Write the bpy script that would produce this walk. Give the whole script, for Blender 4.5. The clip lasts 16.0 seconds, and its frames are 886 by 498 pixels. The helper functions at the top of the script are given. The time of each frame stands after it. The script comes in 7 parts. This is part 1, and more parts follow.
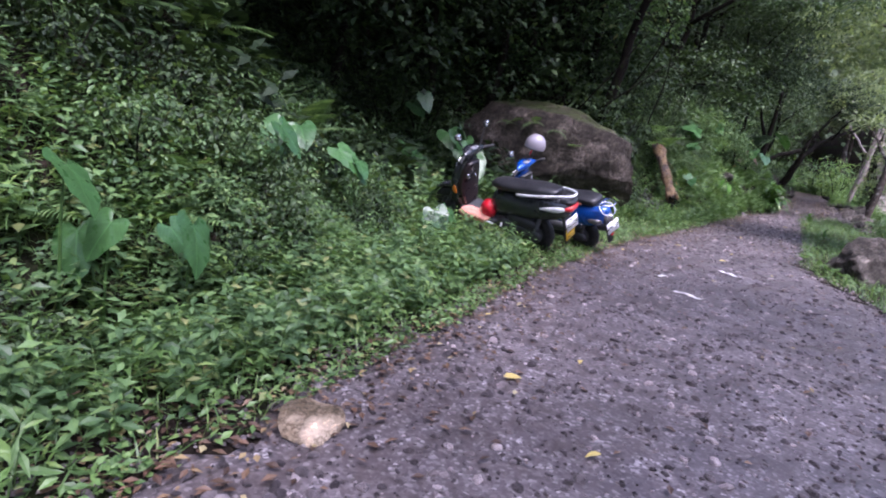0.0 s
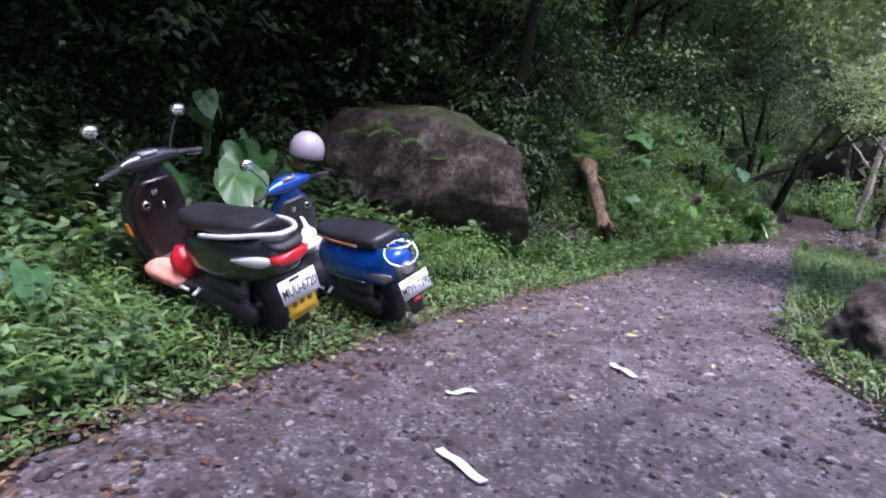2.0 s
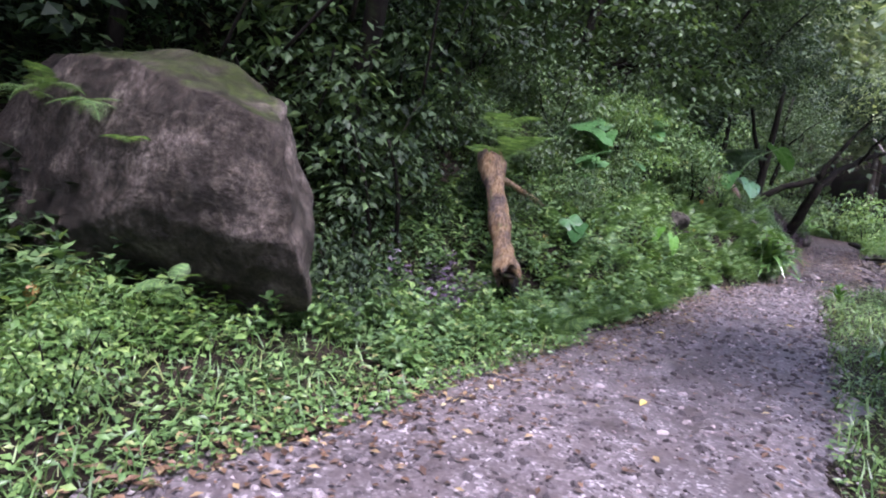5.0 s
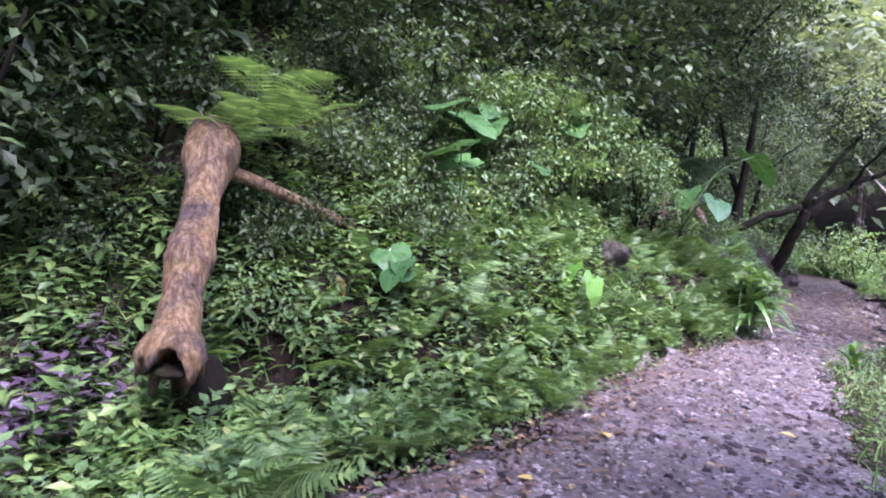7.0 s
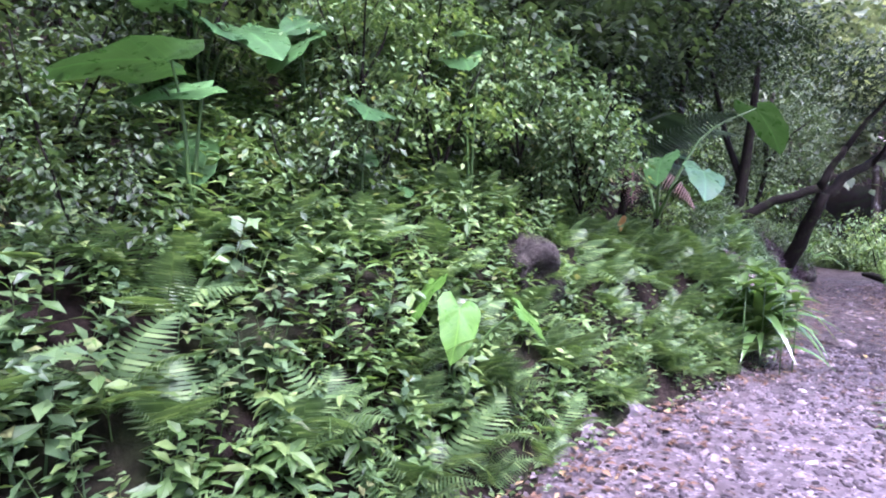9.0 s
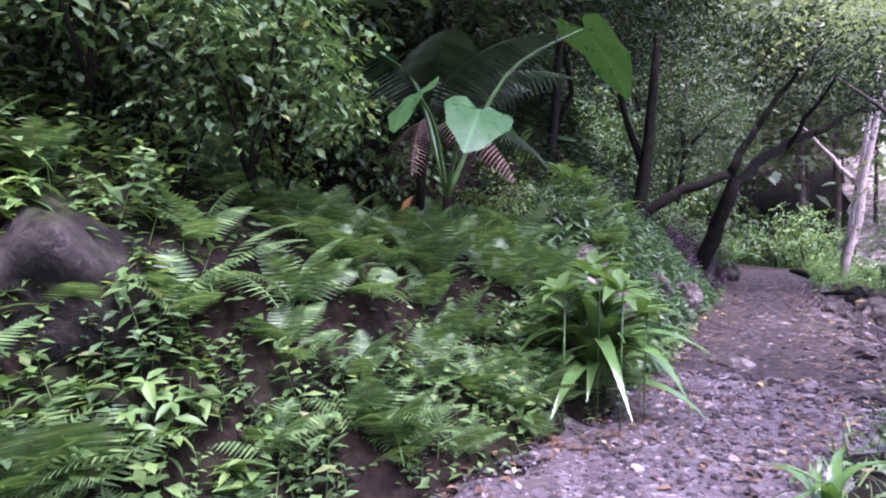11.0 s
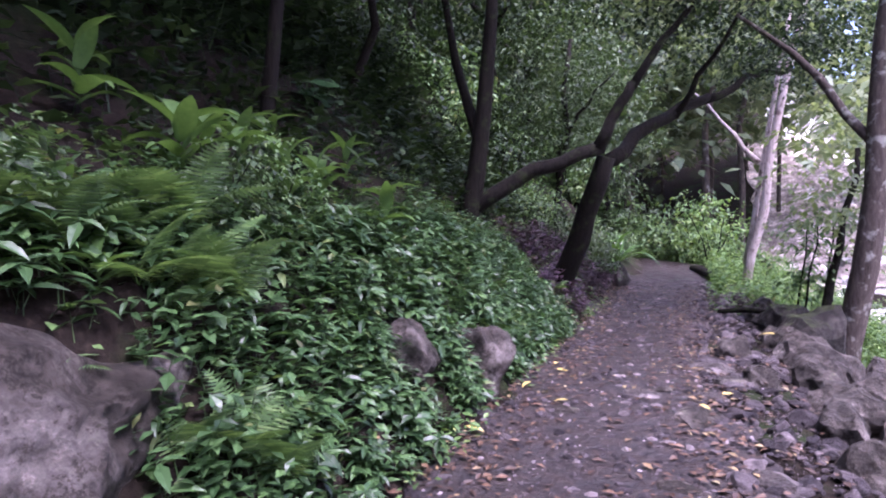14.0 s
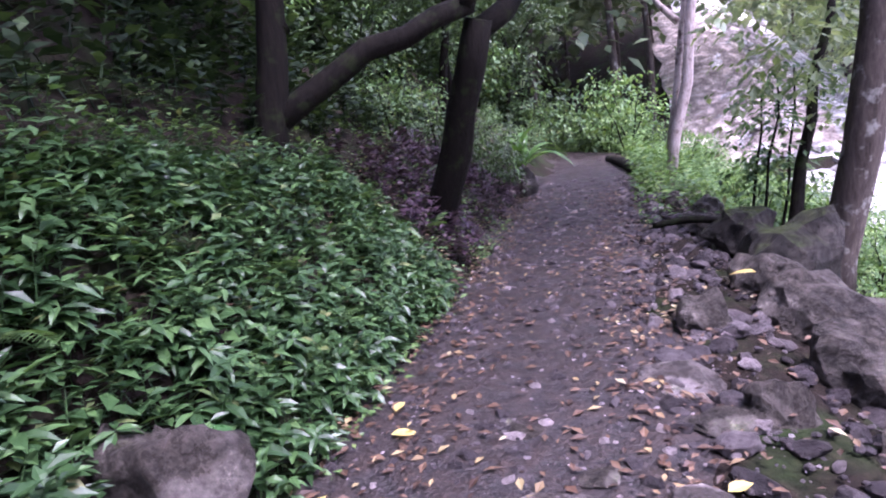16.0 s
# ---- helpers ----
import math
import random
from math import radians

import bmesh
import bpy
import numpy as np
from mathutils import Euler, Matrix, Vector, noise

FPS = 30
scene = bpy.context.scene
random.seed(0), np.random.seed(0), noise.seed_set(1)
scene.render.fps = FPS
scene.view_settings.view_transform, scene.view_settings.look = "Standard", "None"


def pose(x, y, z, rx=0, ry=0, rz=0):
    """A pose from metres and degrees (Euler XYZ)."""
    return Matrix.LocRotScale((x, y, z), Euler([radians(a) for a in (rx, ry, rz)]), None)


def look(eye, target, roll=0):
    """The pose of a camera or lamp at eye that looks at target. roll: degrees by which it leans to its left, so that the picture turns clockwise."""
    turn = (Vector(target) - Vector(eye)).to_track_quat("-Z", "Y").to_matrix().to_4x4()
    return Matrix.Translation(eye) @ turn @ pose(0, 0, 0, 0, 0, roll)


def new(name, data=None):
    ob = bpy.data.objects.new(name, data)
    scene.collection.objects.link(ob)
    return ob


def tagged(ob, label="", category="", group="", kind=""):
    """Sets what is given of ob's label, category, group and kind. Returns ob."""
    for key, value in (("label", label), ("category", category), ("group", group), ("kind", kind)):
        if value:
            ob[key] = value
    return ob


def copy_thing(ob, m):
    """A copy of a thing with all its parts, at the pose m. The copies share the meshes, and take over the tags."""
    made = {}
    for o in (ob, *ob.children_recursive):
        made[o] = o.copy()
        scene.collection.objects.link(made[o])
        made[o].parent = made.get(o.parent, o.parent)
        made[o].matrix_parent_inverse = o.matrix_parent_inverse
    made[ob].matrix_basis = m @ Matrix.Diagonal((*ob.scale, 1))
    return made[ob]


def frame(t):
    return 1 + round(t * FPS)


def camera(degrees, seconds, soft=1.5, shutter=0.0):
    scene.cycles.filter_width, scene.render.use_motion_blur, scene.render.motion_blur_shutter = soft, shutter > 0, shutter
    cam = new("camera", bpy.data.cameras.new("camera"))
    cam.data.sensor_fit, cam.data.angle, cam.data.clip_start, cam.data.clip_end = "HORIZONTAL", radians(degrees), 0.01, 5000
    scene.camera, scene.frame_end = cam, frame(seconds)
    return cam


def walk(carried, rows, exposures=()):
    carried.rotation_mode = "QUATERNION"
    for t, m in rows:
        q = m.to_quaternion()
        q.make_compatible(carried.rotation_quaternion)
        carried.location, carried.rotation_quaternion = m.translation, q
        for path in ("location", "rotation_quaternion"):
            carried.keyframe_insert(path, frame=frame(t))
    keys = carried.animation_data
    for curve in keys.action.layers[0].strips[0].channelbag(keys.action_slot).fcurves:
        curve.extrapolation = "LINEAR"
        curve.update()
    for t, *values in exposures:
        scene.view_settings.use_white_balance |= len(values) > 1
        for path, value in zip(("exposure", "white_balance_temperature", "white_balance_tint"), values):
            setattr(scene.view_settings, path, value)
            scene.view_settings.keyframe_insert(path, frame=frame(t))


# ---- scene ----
cam = camera(74.2, 16.0, soft=2.0)
PATH = [
    (0, (0.107, -0.673, 1.435), (-0.928, 0.99, 1.032), 6.6),
    (0.5, (0.282, 0.494, 1.474), (-0.744, 2.206, 1.35), 1.3),
    (1, (0.231, 1.776, 1.354), (-0.648, 3.557, 1.121), 4.3),
    (1.5, (0.352, 2.784, 1.295), (-0.584, 4.549, 1.217), 2.2),
    (2, (0.319, 3.704, 1.244), (-0.763, 5.366, 0.978), 3.8),
    (2.5, (0.341, 4.457, 1.252), (-0.74, 6.131, 1.086), 4.2),
    (3, (0.225, 5.163, 1.305), (-0.91, 6.786, 1.029), 4.3),
    (3.5, (0.134, 5.887, 1.405), (-0.976, 7.511, 1.042), 8.6),
    (3.7, (0.135, 6.139, 1.411), (-0.945, 7.794, 1.106), 6.4),
    (5.8, (-0.252, 9.462, 1.257), (-1.393, 11.096, 1.1), 4.1),
    (6, (-0.251, 9.82, 1.246), (-1.412, 11.445, 1.159), 2.7),
    (6.5, (-0.303, 10.513, 1.201), (-1.48, 12.128, 1.115), 3.1),
    (7, (-0.347, 11.332, 1.172), (-1.439, 13.006, 1.087), 4.0),
    (7.5, (-0.346, 11.972, 1.193), (-1.403, 13.67, 1.185), 3.0),
    (8, (-0.506, 12.589, 1.195), (-1.592, 14.266, 1.109), 8.9),
    (8.5, (-0.522, 13.102, 1.223), (-1.735, 14.691, 1.279), 4.9),
    (9, (-0.569, 13.853, 1.146), (-1.682, 15.513, 1.08), 1.6),
    (9.5, (-0.506, 14.532, 1.107), (-1.579, 16.218, 1.181), -0.5),
    (10, (-0.41, 15.138, 1.047), (-1.561, 16.773, 0.995), 1.8),
    (10.2, (-0.36, 15.362, 1.011), (-1.455, 17.036, 1.019), -2.5),
    (12.3, (-0.094, 17.93, 1.101), (-0.849, 19.776, 0.949), 4.1),
    (12.5, (-0.08, 18.171, 1.129), (-0.823, 20.018, 0.947), 2.3),
    (13, (0.067, 18.795, 1.167), (-0.746, 20.619, 1.058), -0.5),
    (13.5, (0.062, 19.512, 1.155), (-0.717, 21.346, 0.983), 0.8),
    (14, (0.147, 20.22, 1.175), (-0.627, 22.064, 1.117), -1.1),
    (14.5, (0.15, 20.714, 1.22), (-0.72, 22.511, 1.1), 2.1),
    (15, (0.13, 21.66, 1.14), (-0.499, 23.546, 0.92), -5.2),
    (15.5, (0.121, 22.281, 1.124), (-0.426, 24.198, 0.96), -2.3),
    (16, (0.062, 22.87, 1.214), (-0.48, 24.756, 0.828), -8.1),
]
walk(cam, [(t, look(eye, target, roll)) for t, eye, target, roll in PATH],
     exposures=[(0, 1.65, 5600, 30), (3.5, 1.75, 5600, 26), (6, 2.4, 5650, 34), (8.5, 2.8, 5350, 46), (10, 2.7, 5350, 46), (12.5, 2.3, 5480, 48), (16, 2.35, 5380, 44)])

# ---- light: an overcast sky over a wooded gorge ----
SUN_ELEVATION, SUN_TURN = radians(64), radians(118)
world = bpy.data.worlds.new("overcast_sky")
scene.world = world
world.use_nodes = True
wn = world.node_tree
sky = wn.nodes.new("ShaderNodeTexSky")
sky.sky_type, sky.sun_disc = "NISHITA", False
sky.sun_elevation, sky.sun_rotation = SUN_ELEVATION, SUN_TURN
sky.dust_density, sky.ozone_density, sky.air_density = 4.0, 1.0, 1.0
wn.nodes["Background"].inputs["Strength"].default_value = 0.15
wn.links.new(sky.outputs["Color"], wn.nodes["Background"].inputs["Color"])
sun_data = bpy.data.lights.new("sun", "SUN")
sun_data.energy, sun_data.angle, sun_data.color = 1.9, radians(28), (1.0, 0.97, 0.92)
sun = new("sun", sun_data)
sun_way = Vector((math.sin(SUN_TURN) * math.cos(SUN_ELEVATION), math.cos(SUN_TURN) * math.cos(SUN_ELEVATION), math.sin(SUN_ELEVATION)))
sun.matrix_world = look(tuple(sun_way * 60), (0, 0, 0))

rng = np.random.default_rng(7)


# ---- materials ----
def material(name, rough=0.6, metal=0.0, spec=0.5):
    m = bpy.data.materials.new(name)
    m.use_nodes = True
    b = m.node_tree.nodes["Principled BSDF"]
    b.inputs["Roughness"].default_value = rough
    b.inputs["Metallic"].default_value = metal
    b.inputs["Specular IOR Level"].default_value = spec
    return m, m.node_tree, b


def node(tree, kind, **sets):
    n = tree.nodes.new(kind)
    for key, value in sets.items():
        n.inputs[key.replace("_", " ")].default_value = value
    return n


def ramp(tree, source, stops):
    r = tree.nodes.new("ShaderNodeValToRGB")
    els = r.color_ramp.elements
    while len(els) < len(stops):
        els.new(0.5)
    for e, (at, colour) in zip(els, stops):
        e.position, e.color = at, (*colour, 1)
    tree.links.new(source, r.inputs["Fac"])
    return r.outputs["Color"]


def noise_out(tree, scale, detail=5.0, rough=0.6, coords=None):
    n = node(tree, "ShaderNodeTexNoise", Scale=scale, Detail=detail, Roughness=rough)
    if coords is None:
        coords = tree.nodes.new("ShaderNodeTexCoord").outputs["Object"]
    tree.links.new(coords, n.inputs["Vector"])
    return n.outputs["Fac"]


def mix(tree, fac, a, b, kind="MIX"):
    m = tree.nodes.new("ShaderNodeMix")
    m.data_type, m.blend_type = "RGBA", kind
    for value, socket in ((fac, m.inputs[0]), (a, m.inputs[6]), (b, m.inputs[7])):
        if isinstance(value, (int, float)):
            socket.default_value = value
        elif isinstance(value, tuple):
            socket.default_value = (*value, 1)
        else:
            tree.links.new(value, socket)
    return m.outputs[2]


def bump(tree, shader, height, strength=0.5, distance=0.02):
    b = node(tree, "ShaderNodeBump", Strength=strength, Distance=distance)
    tree.links.new(height, b.inputs["Height"])
    tree.links.new(b.outputs["Normal"], shader.inputs["Normal"])


def leaf_material(name, stops, rough=0.36, through_light=0.3, spec=0.5):
    """Leaves: each island takes its own tone, with blotches; light also comes through the blade."""
    m, t, b = material(name, rough, 0, spec)
    geo = t.nodes.new("ShaderNodeNewGeometry")
    stops = [(at, tuple(0.74 * c + 0.26 * (0.3 * k[0] + 0.6 * k[1] + 0.1 * k[2]) for c in k)) for at, k in stops]
    tone = ramp(t, geo.outputs["Random Per Island"], stops)
    blot = ramp(t, noise_out(t, 9.0), [(0.3, (0.6, 0.66, 0.55)), (0.75, (1.15, 1.12, 1.0))])
    colour = mix(t, 0.8, tone, blot, "MULTIPLY")
    t.links.new(colour, b.inputs["Base Color"])
    bump(t, b, noise_out(t, 60.0, 2.0), 0.25, 0.004)
    tr = t.nodes.new("ShaderNodeBsdfTranslucent")
    t.links.new(mix(t, 1.0, colour, (1.2, 1.2, 0.6), "MULTIPLY"), tr.inputs["Color"])
    ms = node(t, "ShaderNodeMixShader", Fac=through_light)
    t.links.new(b.outputs[0], ms.inputs[1])
    t.links.new(tr.outputs[0], ms.inputs[2])
    t.links.new(ms.outputs[0], t.nodes["Material Output"].inputs["Surface"])
    return m


def veined_material(name, dark, light):
    """A big blade with a pale midrib and side veins; the pattern lies in the leaf's own length and width."""
    m, t, b = material(name, 0.3, 0, 0.5)
    co = t.nodes.new("ShaderNodeTexCoord").outputs["Object"]
    xyz = t.nodes.new("ShaderNodeSeparateXYZ")
    t.links.new(co, xyz.inputs[0])

    def maths(kind, a, c=None):
        n = t.nodes.new("ShaderNodeMath")
        n.operation = kind
        for v, s in ((a, n.inputs[0]), (c, n.inputs[1])):
            if isinstance(v, (int, float)):
                s.default_value = v
            elif v is not None:
                t.links.new(v, s)
        return n.outputs[0]

    side = maths("ABSOLUTE", xyz.outputs["X"])
    slant = maths("SUBTRACT", xyz.outputs["Y"], maths("MULTIPLY", side, 0.9))
    stripe = maths("ABSOLUTE", maths("SINE", maths("MULTIPLY", slant, 26.0)))
    vein = maths("MAXIMUM", ramp(t, stripe, [(0.0, (1, 1, 1)), (0.13, (0, 0, 0))]), ramp(t, side, [(0.0, (1, 1, 1)), (0.022, (0, 0, 0))]))
    info = t.nodes.new("ShaderNodeObjectInfo")
    tone = mix(t, info.outputs["Random"], dark, light)
    tone = mix(t, 0.7, tone, ramp(t, noise_out(t, 7.0), [(0.3, (0.65, 0.7, 0.6)), (0.75, (1.15, 1.12, 1.0))]), "MULTIPLY")
    colour = mix(t, maths("MULTIPLY", vein, 0.35), tone, tuple(min(1, c * 2.2) for c in light))
    t.links.new(colour, b.inputs["Base Color"])
    t.links.new(ramp(t, noise_out(t, 5.0), [(0.35, (0.24,) * 3), (0.65, (0.42,) * 3)]), b.inputs["Roughness"])
    bump(t, b, maths("ADD", vein, maths("MULTIPLY", stripe, -0.6)), -0.5, 0.01)
    tr = t.nodes.new("ShaderNodeBsdfTranslucent")
    t.links.new(mix(t, 1.0, colour, (1.2, 1.2, 0.6), "MULTIPLY"), tr.inputs["Color"])
    ms = node(t, "ShaderNodeMixShader", Fac=0.18)
    t.links.new(b.outputs[0], ms.inputs[1])
    t.links.new(tr.outputs[0], ms.inputs[2])
    t.links.new(ms.outputs[0], t.nodes["Material Output"].inputs["Surface"])
    return m


def plain(name, colour, rough=0.5, metal=0.0, grain=0.12, scale=40.0, coat=0.0):
    """A manufactured surface with slight dirt and unevenness."""
    m, t, b = material(name, rough, metal)
    dark = tuple(c * (1 - grain) for c in colour)
    light = tuple(min(1, c * (1 + grain)) for c in colour)
    t.links.new(ramp(t, noise_out(t, scale), [(0.3, dark), (0.7, light)]), b.inputs["Base Color"])
    t.links.new(ramp(t, noise_out(t, scale * 0.3), [(0.3, (rough * 0.75,) * 3), (0.7, (min(1, rough * 1.3),) * 3)]), b.inputs["Roughness"])
    b.inputs["Coat Weight"].default_value = coat
    return m


def soil_material():
    m, t, b = material("wet_soil", 0.85, 0, 0.1)
    big, fine = noise_out(t, 1.3), noise_out(t, 22.0, 8.0, 0.7)
    c1 = ramp(t, fine, [(0.3, (0.007, 0.005, 0.004)), (0.55, (0.022, 0.016, 0.012)), (0.75, (0.055, 0.041, 0.031))])
    c2 = ramp(t, fine, [(0.3, (0.01, 0.016, 0.006)), (0.7, (0.032, 0.05, 0.015))])
    t.links.new(mix(t, ramp(t, big, [(0.5, (0, 0, 0)), (0.66, (1, 1, 1))]), c1, c2), b.inputs["Base Color"])
    bump(t, b, fine, 0.9, 0.04)
    return m


def gravel_material():
    m, t, b = material("wet_gravel", 0.5, 0, 0.45)
    co = t.nodes.new("ShaderNodeTexCoord").outputs["Object"]
    v1 = node(t, "ShaderNodeTexVoronoi", Scale=55.0)
    v2 = node(t, "ShaderNodeTexVoronoi", Scale=95.0)
    for v in (v1, v2):
        t.links.new(co, v.inputs["Vector"])
    sep = t.nodes.new("ShaderNodeSeparateColor")
    t.links.new(v1.outputs["Color"], sep.inputs[0])
    stones = ramp(t, sep.outputs[0], [(0.0, (0.05, 0.042, 0.044)), (0.5, (0.105, 0.09, 0.094)), (0.86, (0.19, 0.17, 0.176)), (1.0, (0.42, 0.4, 0.4))])
    mud = ramp(t, noise_out(t, 30.0), [(0.35, (0.04, 0.031, 0.03)), (0.7, (0.1, 0.082, 0.081))])
    fac = ramp(t, noise_out(t, 5.0, 6.0, 0.7), [(0.4, (0.15, 0.15, 0.15)), (0.62, (0.9, 0.9, 0.9))])
    both = mix(t, fac, mud, stones)
    patch = ramp(t, noise_out(t, 0.9, 3.0), [(0.35, (0.72, 0.7, 0.72)), (0.7, (1.15, 1.12, 1.15))])
    t.links.new(mix(t, 1.0, both, patch, "MULTIPLY"), b.inputs["Base Color"])
    t.links.new(ramp(t, noise_out(t, 2.5), [(0.35, (0.32,) * 3), (0.65, (0.65,) * 3)]), b.inputs["Roughness"])
    add = t.nodes.new("ShaderNodeMath")
    add.operation = "ADD"
    t.links.new(v1.outputs["Distance"], add.inputs[0])
    t.links.new(v2.outputs["Distance"], add.inputs[1])
    bump(t, b, add.outputs[0], -0.8, 0.02)
    return m


def earth_material():
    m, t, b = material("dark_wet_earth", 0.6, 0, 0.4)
    fine, mid = noise_out(t, 70.0, 8.0, 0.7), noise_out(t, 9.0, 6.0, 0.7)
    c1 = ramp(t, fine, [(0.3, (0.005, 0.0043, 0.004)), (0.52, (0.018, 0.014, 0.014)), (0.68, (0.075, 0.063, 0.063))])
    c2 = ramp(t, fine, [(0.3, (0.007, 0.0045, 0.004)), (0.68, (0.052, 0.034, 0.028))])
    t.links.new(mix(t, ramp(t, mid, [(0.4, (0, 0, 0)), (0.6, (1, 1, 1))]), c1, c2), b.inputs["Base Color"])
    t.links.new(ramp(t, noise_out(t, 3.0), [(0.35, (0.35,) * 3), (0.65, (0.7,) * 3)]), b.inputs["Roughness"])
    bump(t, b, mid, 1.0, 0.06)
    return m


def rock_material(name, dark, light, moss=0.5, per_island=False):
    m, t, b = material(name, 0.6, 0, 0.22)
    fine, big = noise_out(t, 14.0, 9.0, 0.7), noise_out(t, 2.2, 6.0)
    base = ramp(t, fine, [(0.3, dark), (0.7, light)])
    stain = ramp(t, big, [(0.33, (0.3, 0.28, 0.25)), (0.5, (0.75, 0.71, 0.66)), (0.66, (1.75, 1.7, 1.68))])
    c = base if per_island else mix(t, 1.0, base, stain, "MULTIPLY")
    if per_island:
        geo = t.nodes.new("ShaderNodeNewGeometry")
        c = mix(t, 1.0, c, ramp(t, geo.outputs["Random Per Island"], [(0, (0.35, 0.32, 0.33)), (0.5, (0.8, 0.75, 0.77)), (0.85, (1.6, 1.52, 1.53)), (1, (3.6, 3.45, 3.35))]), "MULTIPLY")
    geo = t.nodes.new("ShaderNodeNewGeometry")
    up = t.nodes.new("ShaderNodeSeparateXYZ")
    t.links.new(geo.outputs["Normal"], up.inputs[0])
    mul = t.nodes.new("ShaderNodeMath")
    mul.operation = "MULTIPLY"
    t.links.new(up.outputs["Z"], mul.inputs[0])
    t.links.new(noise_out(t, 3.5, 7.0, 0.7), mul.inputs[1])
    mossy = ramp(t, mul.outputs[0], [(max(0.02, 0.62 - moss * 0.5), (0, 0, 0)), (0.75 - moss * 0.4, (1, 1, 1))])
    green = ramp(t, fine, [(0.3, (0.02, 0.032, 0.008)), (0.7, (0.075, 0.1, 0.022))])
    t.links.new(mix(t, mossy, c, green), b.inputs["Base Color"])
    t.links.new(ramp(t, big, [(0.3, (0.4,) * 3), (0.7, (0.8,) * 3)]), b.inputs["Roughness"])
    vein = noise_out(t, 5.0, 9.0, 0.75)
    cut = ramp(t, vein, [(0.42, (1, 1, 1)), (0.48, (0.35, 0.33, 0.3)), (0.5, (0.9, 0.9, 0.9)), (0.6, (1, 1, 1)), (0.66, (2.3, 2.3, 2.25))]) if not per_island else (1, 1, 1)
    t.links.new(mix(t, 1.0, mix(t, mossy, c, green), cut, "MULTIPLY"), b.inputs["Base Color"])
    high = t.nodes.new("ShaderNodeMath")
    high.operation = "ADD"
    t.links.new(fine, high.inputs[0])
    t.links.new(vein, high.inputs[1])
    bump(t, b, high.outputs[0], 1.0, 0.07)
    return m


def bark_material(name, dark, light, spots=(0.3, 0.32, 0.26)):
    m, t, b = material(name, 0.85, 0, 0.12)
    co = t.nodes.new("ShaderNodeTexCoord").outputs["Object"]
    mp = node(t, "ShaderNodeMapping", Scale=(14, 14, 3))
    t.links.new(co, mp.inputs["Vector"])
    fine = noise_out(t, 2.0, 8.0, 0.7, mp.outputs[0])
    lichen = ramp(t, noise_out(t, 7.0, 5.0), [(0.56, (0, 0, 0)), (0.66, (1, 1, 1))])
    t.links.new(mix(t, lichen, ramp(t, fine, [(0.3, dark), (0.7, light)]), spots), b.inputs["Base Color"])
    bump(t, b, fine, 0.9, 0.02)
    return m


def log_material():
    """Weathered dead wood: pale tan grain, grey-brown rot in patches and a little green."""
    m, t, b = material("weathered_log_wood", 0.8, 0, 0.15)
    co = t.nodes.new("ShaderNodeTexCoord").outputs["Object"]
    mp = node(t, "ShaderNodeMapping", Scale=(22, 22, 5))
    t.links.new(co, mp.inputs["Vector"])
    grain = noise_out(t, 2.0, 8.0, 0.75, mp.outputs[0])
    wood = ramp(t, grain, [(0.3, (0.04, 0.024, 0.014)), (0.48, (0.19, 0.12, 0.062)), (0.68, (0.4, 0.3, 0.19))])
    rot = ramp(t, grain, [(0.35, (0.02, 0.015, 0.012)), (0.7, (0.17, 0.13, 0.12))])
    c = mix(t, ramp(t, noise_out(t, 6.5, 4.0, 0.6), [(0.42, (0, 0, 0)), (0.62, (1, 1, 1))]), wood, rot)
    c = mix(t, ramp(t, noise_out(t, 11.0, 4.0, 0.6), [(0.6, (0, 0, 0)), (0.7, (0.8, 0.8, 0.8))]), c, (0.07, 0.09, 0.03))
    t.links.new(c, b.inputs["Base Color"])
    bump(t, b, grain, 1.0, 0.03)
    return m


SOIL, GRAVEL, EARTH = soil_material(), gravel_material(), earth_material()
STONE_DARK = rock_material("dark_path_stone", (0.035, 0.03, 0.031), (0.13, 0.115, 0.115), 0.0, True)
STONE = rock_material("gravel_stone", (0.11, 0.098, 0.102), (0.19, 0.172, 0.178), 0.0, True)
ROCK = rock_material("boulder_stone", (0.022, 0.018, 0.016), (0.16, 0.138, 0.12), 0.55)
ROCK_MOSSY = rock_material("mossy_stone", (0.012, 0.011, 0.009), (0.075, 0.068, 0.06), 0.55)
ROCK_GREY = rock_material("angular_grey_stone", (0.034, 0.03, 0.027), (0.2, 0.18, 0.165), 0.2)
ROCK_PALE = rock_material("pale_stone", (0.1, 0.088, 0.088), (0.3, 0.27, 0.27), 0.15)
ROCK_TAN = rock_material("tan_stone", (0.3, 0.23, 0.16), (0.62, 0.52, 0.4), 0.0)
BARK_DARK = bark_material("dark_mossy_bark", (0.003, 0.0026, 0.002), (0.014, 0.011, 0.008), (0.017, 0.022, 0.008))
BARK_PALE = bark_material("lichened_bark", (0.03, 0.023, 0.019), (0.11, 0.09, 0.075), (0.24, 0.235, 0.205))
BARK_WHITE = bark_material("pale_peeling_bark", (0.2, 0.16, 0.14), (0.5, 0.43, 0.4), (0.12, 0.09, 0.08))
LOG_WOOD = log_material()
COVER = leaf_material("ground_cover_leaf", [(0, (0.045, 0.115, 0.02)), (0.5, (0.095, 0.215, 0.036)), (0.9, (0.155, 0.3, 0.05)), (1, (0.24, 0.28, 0.065))], 0.42)
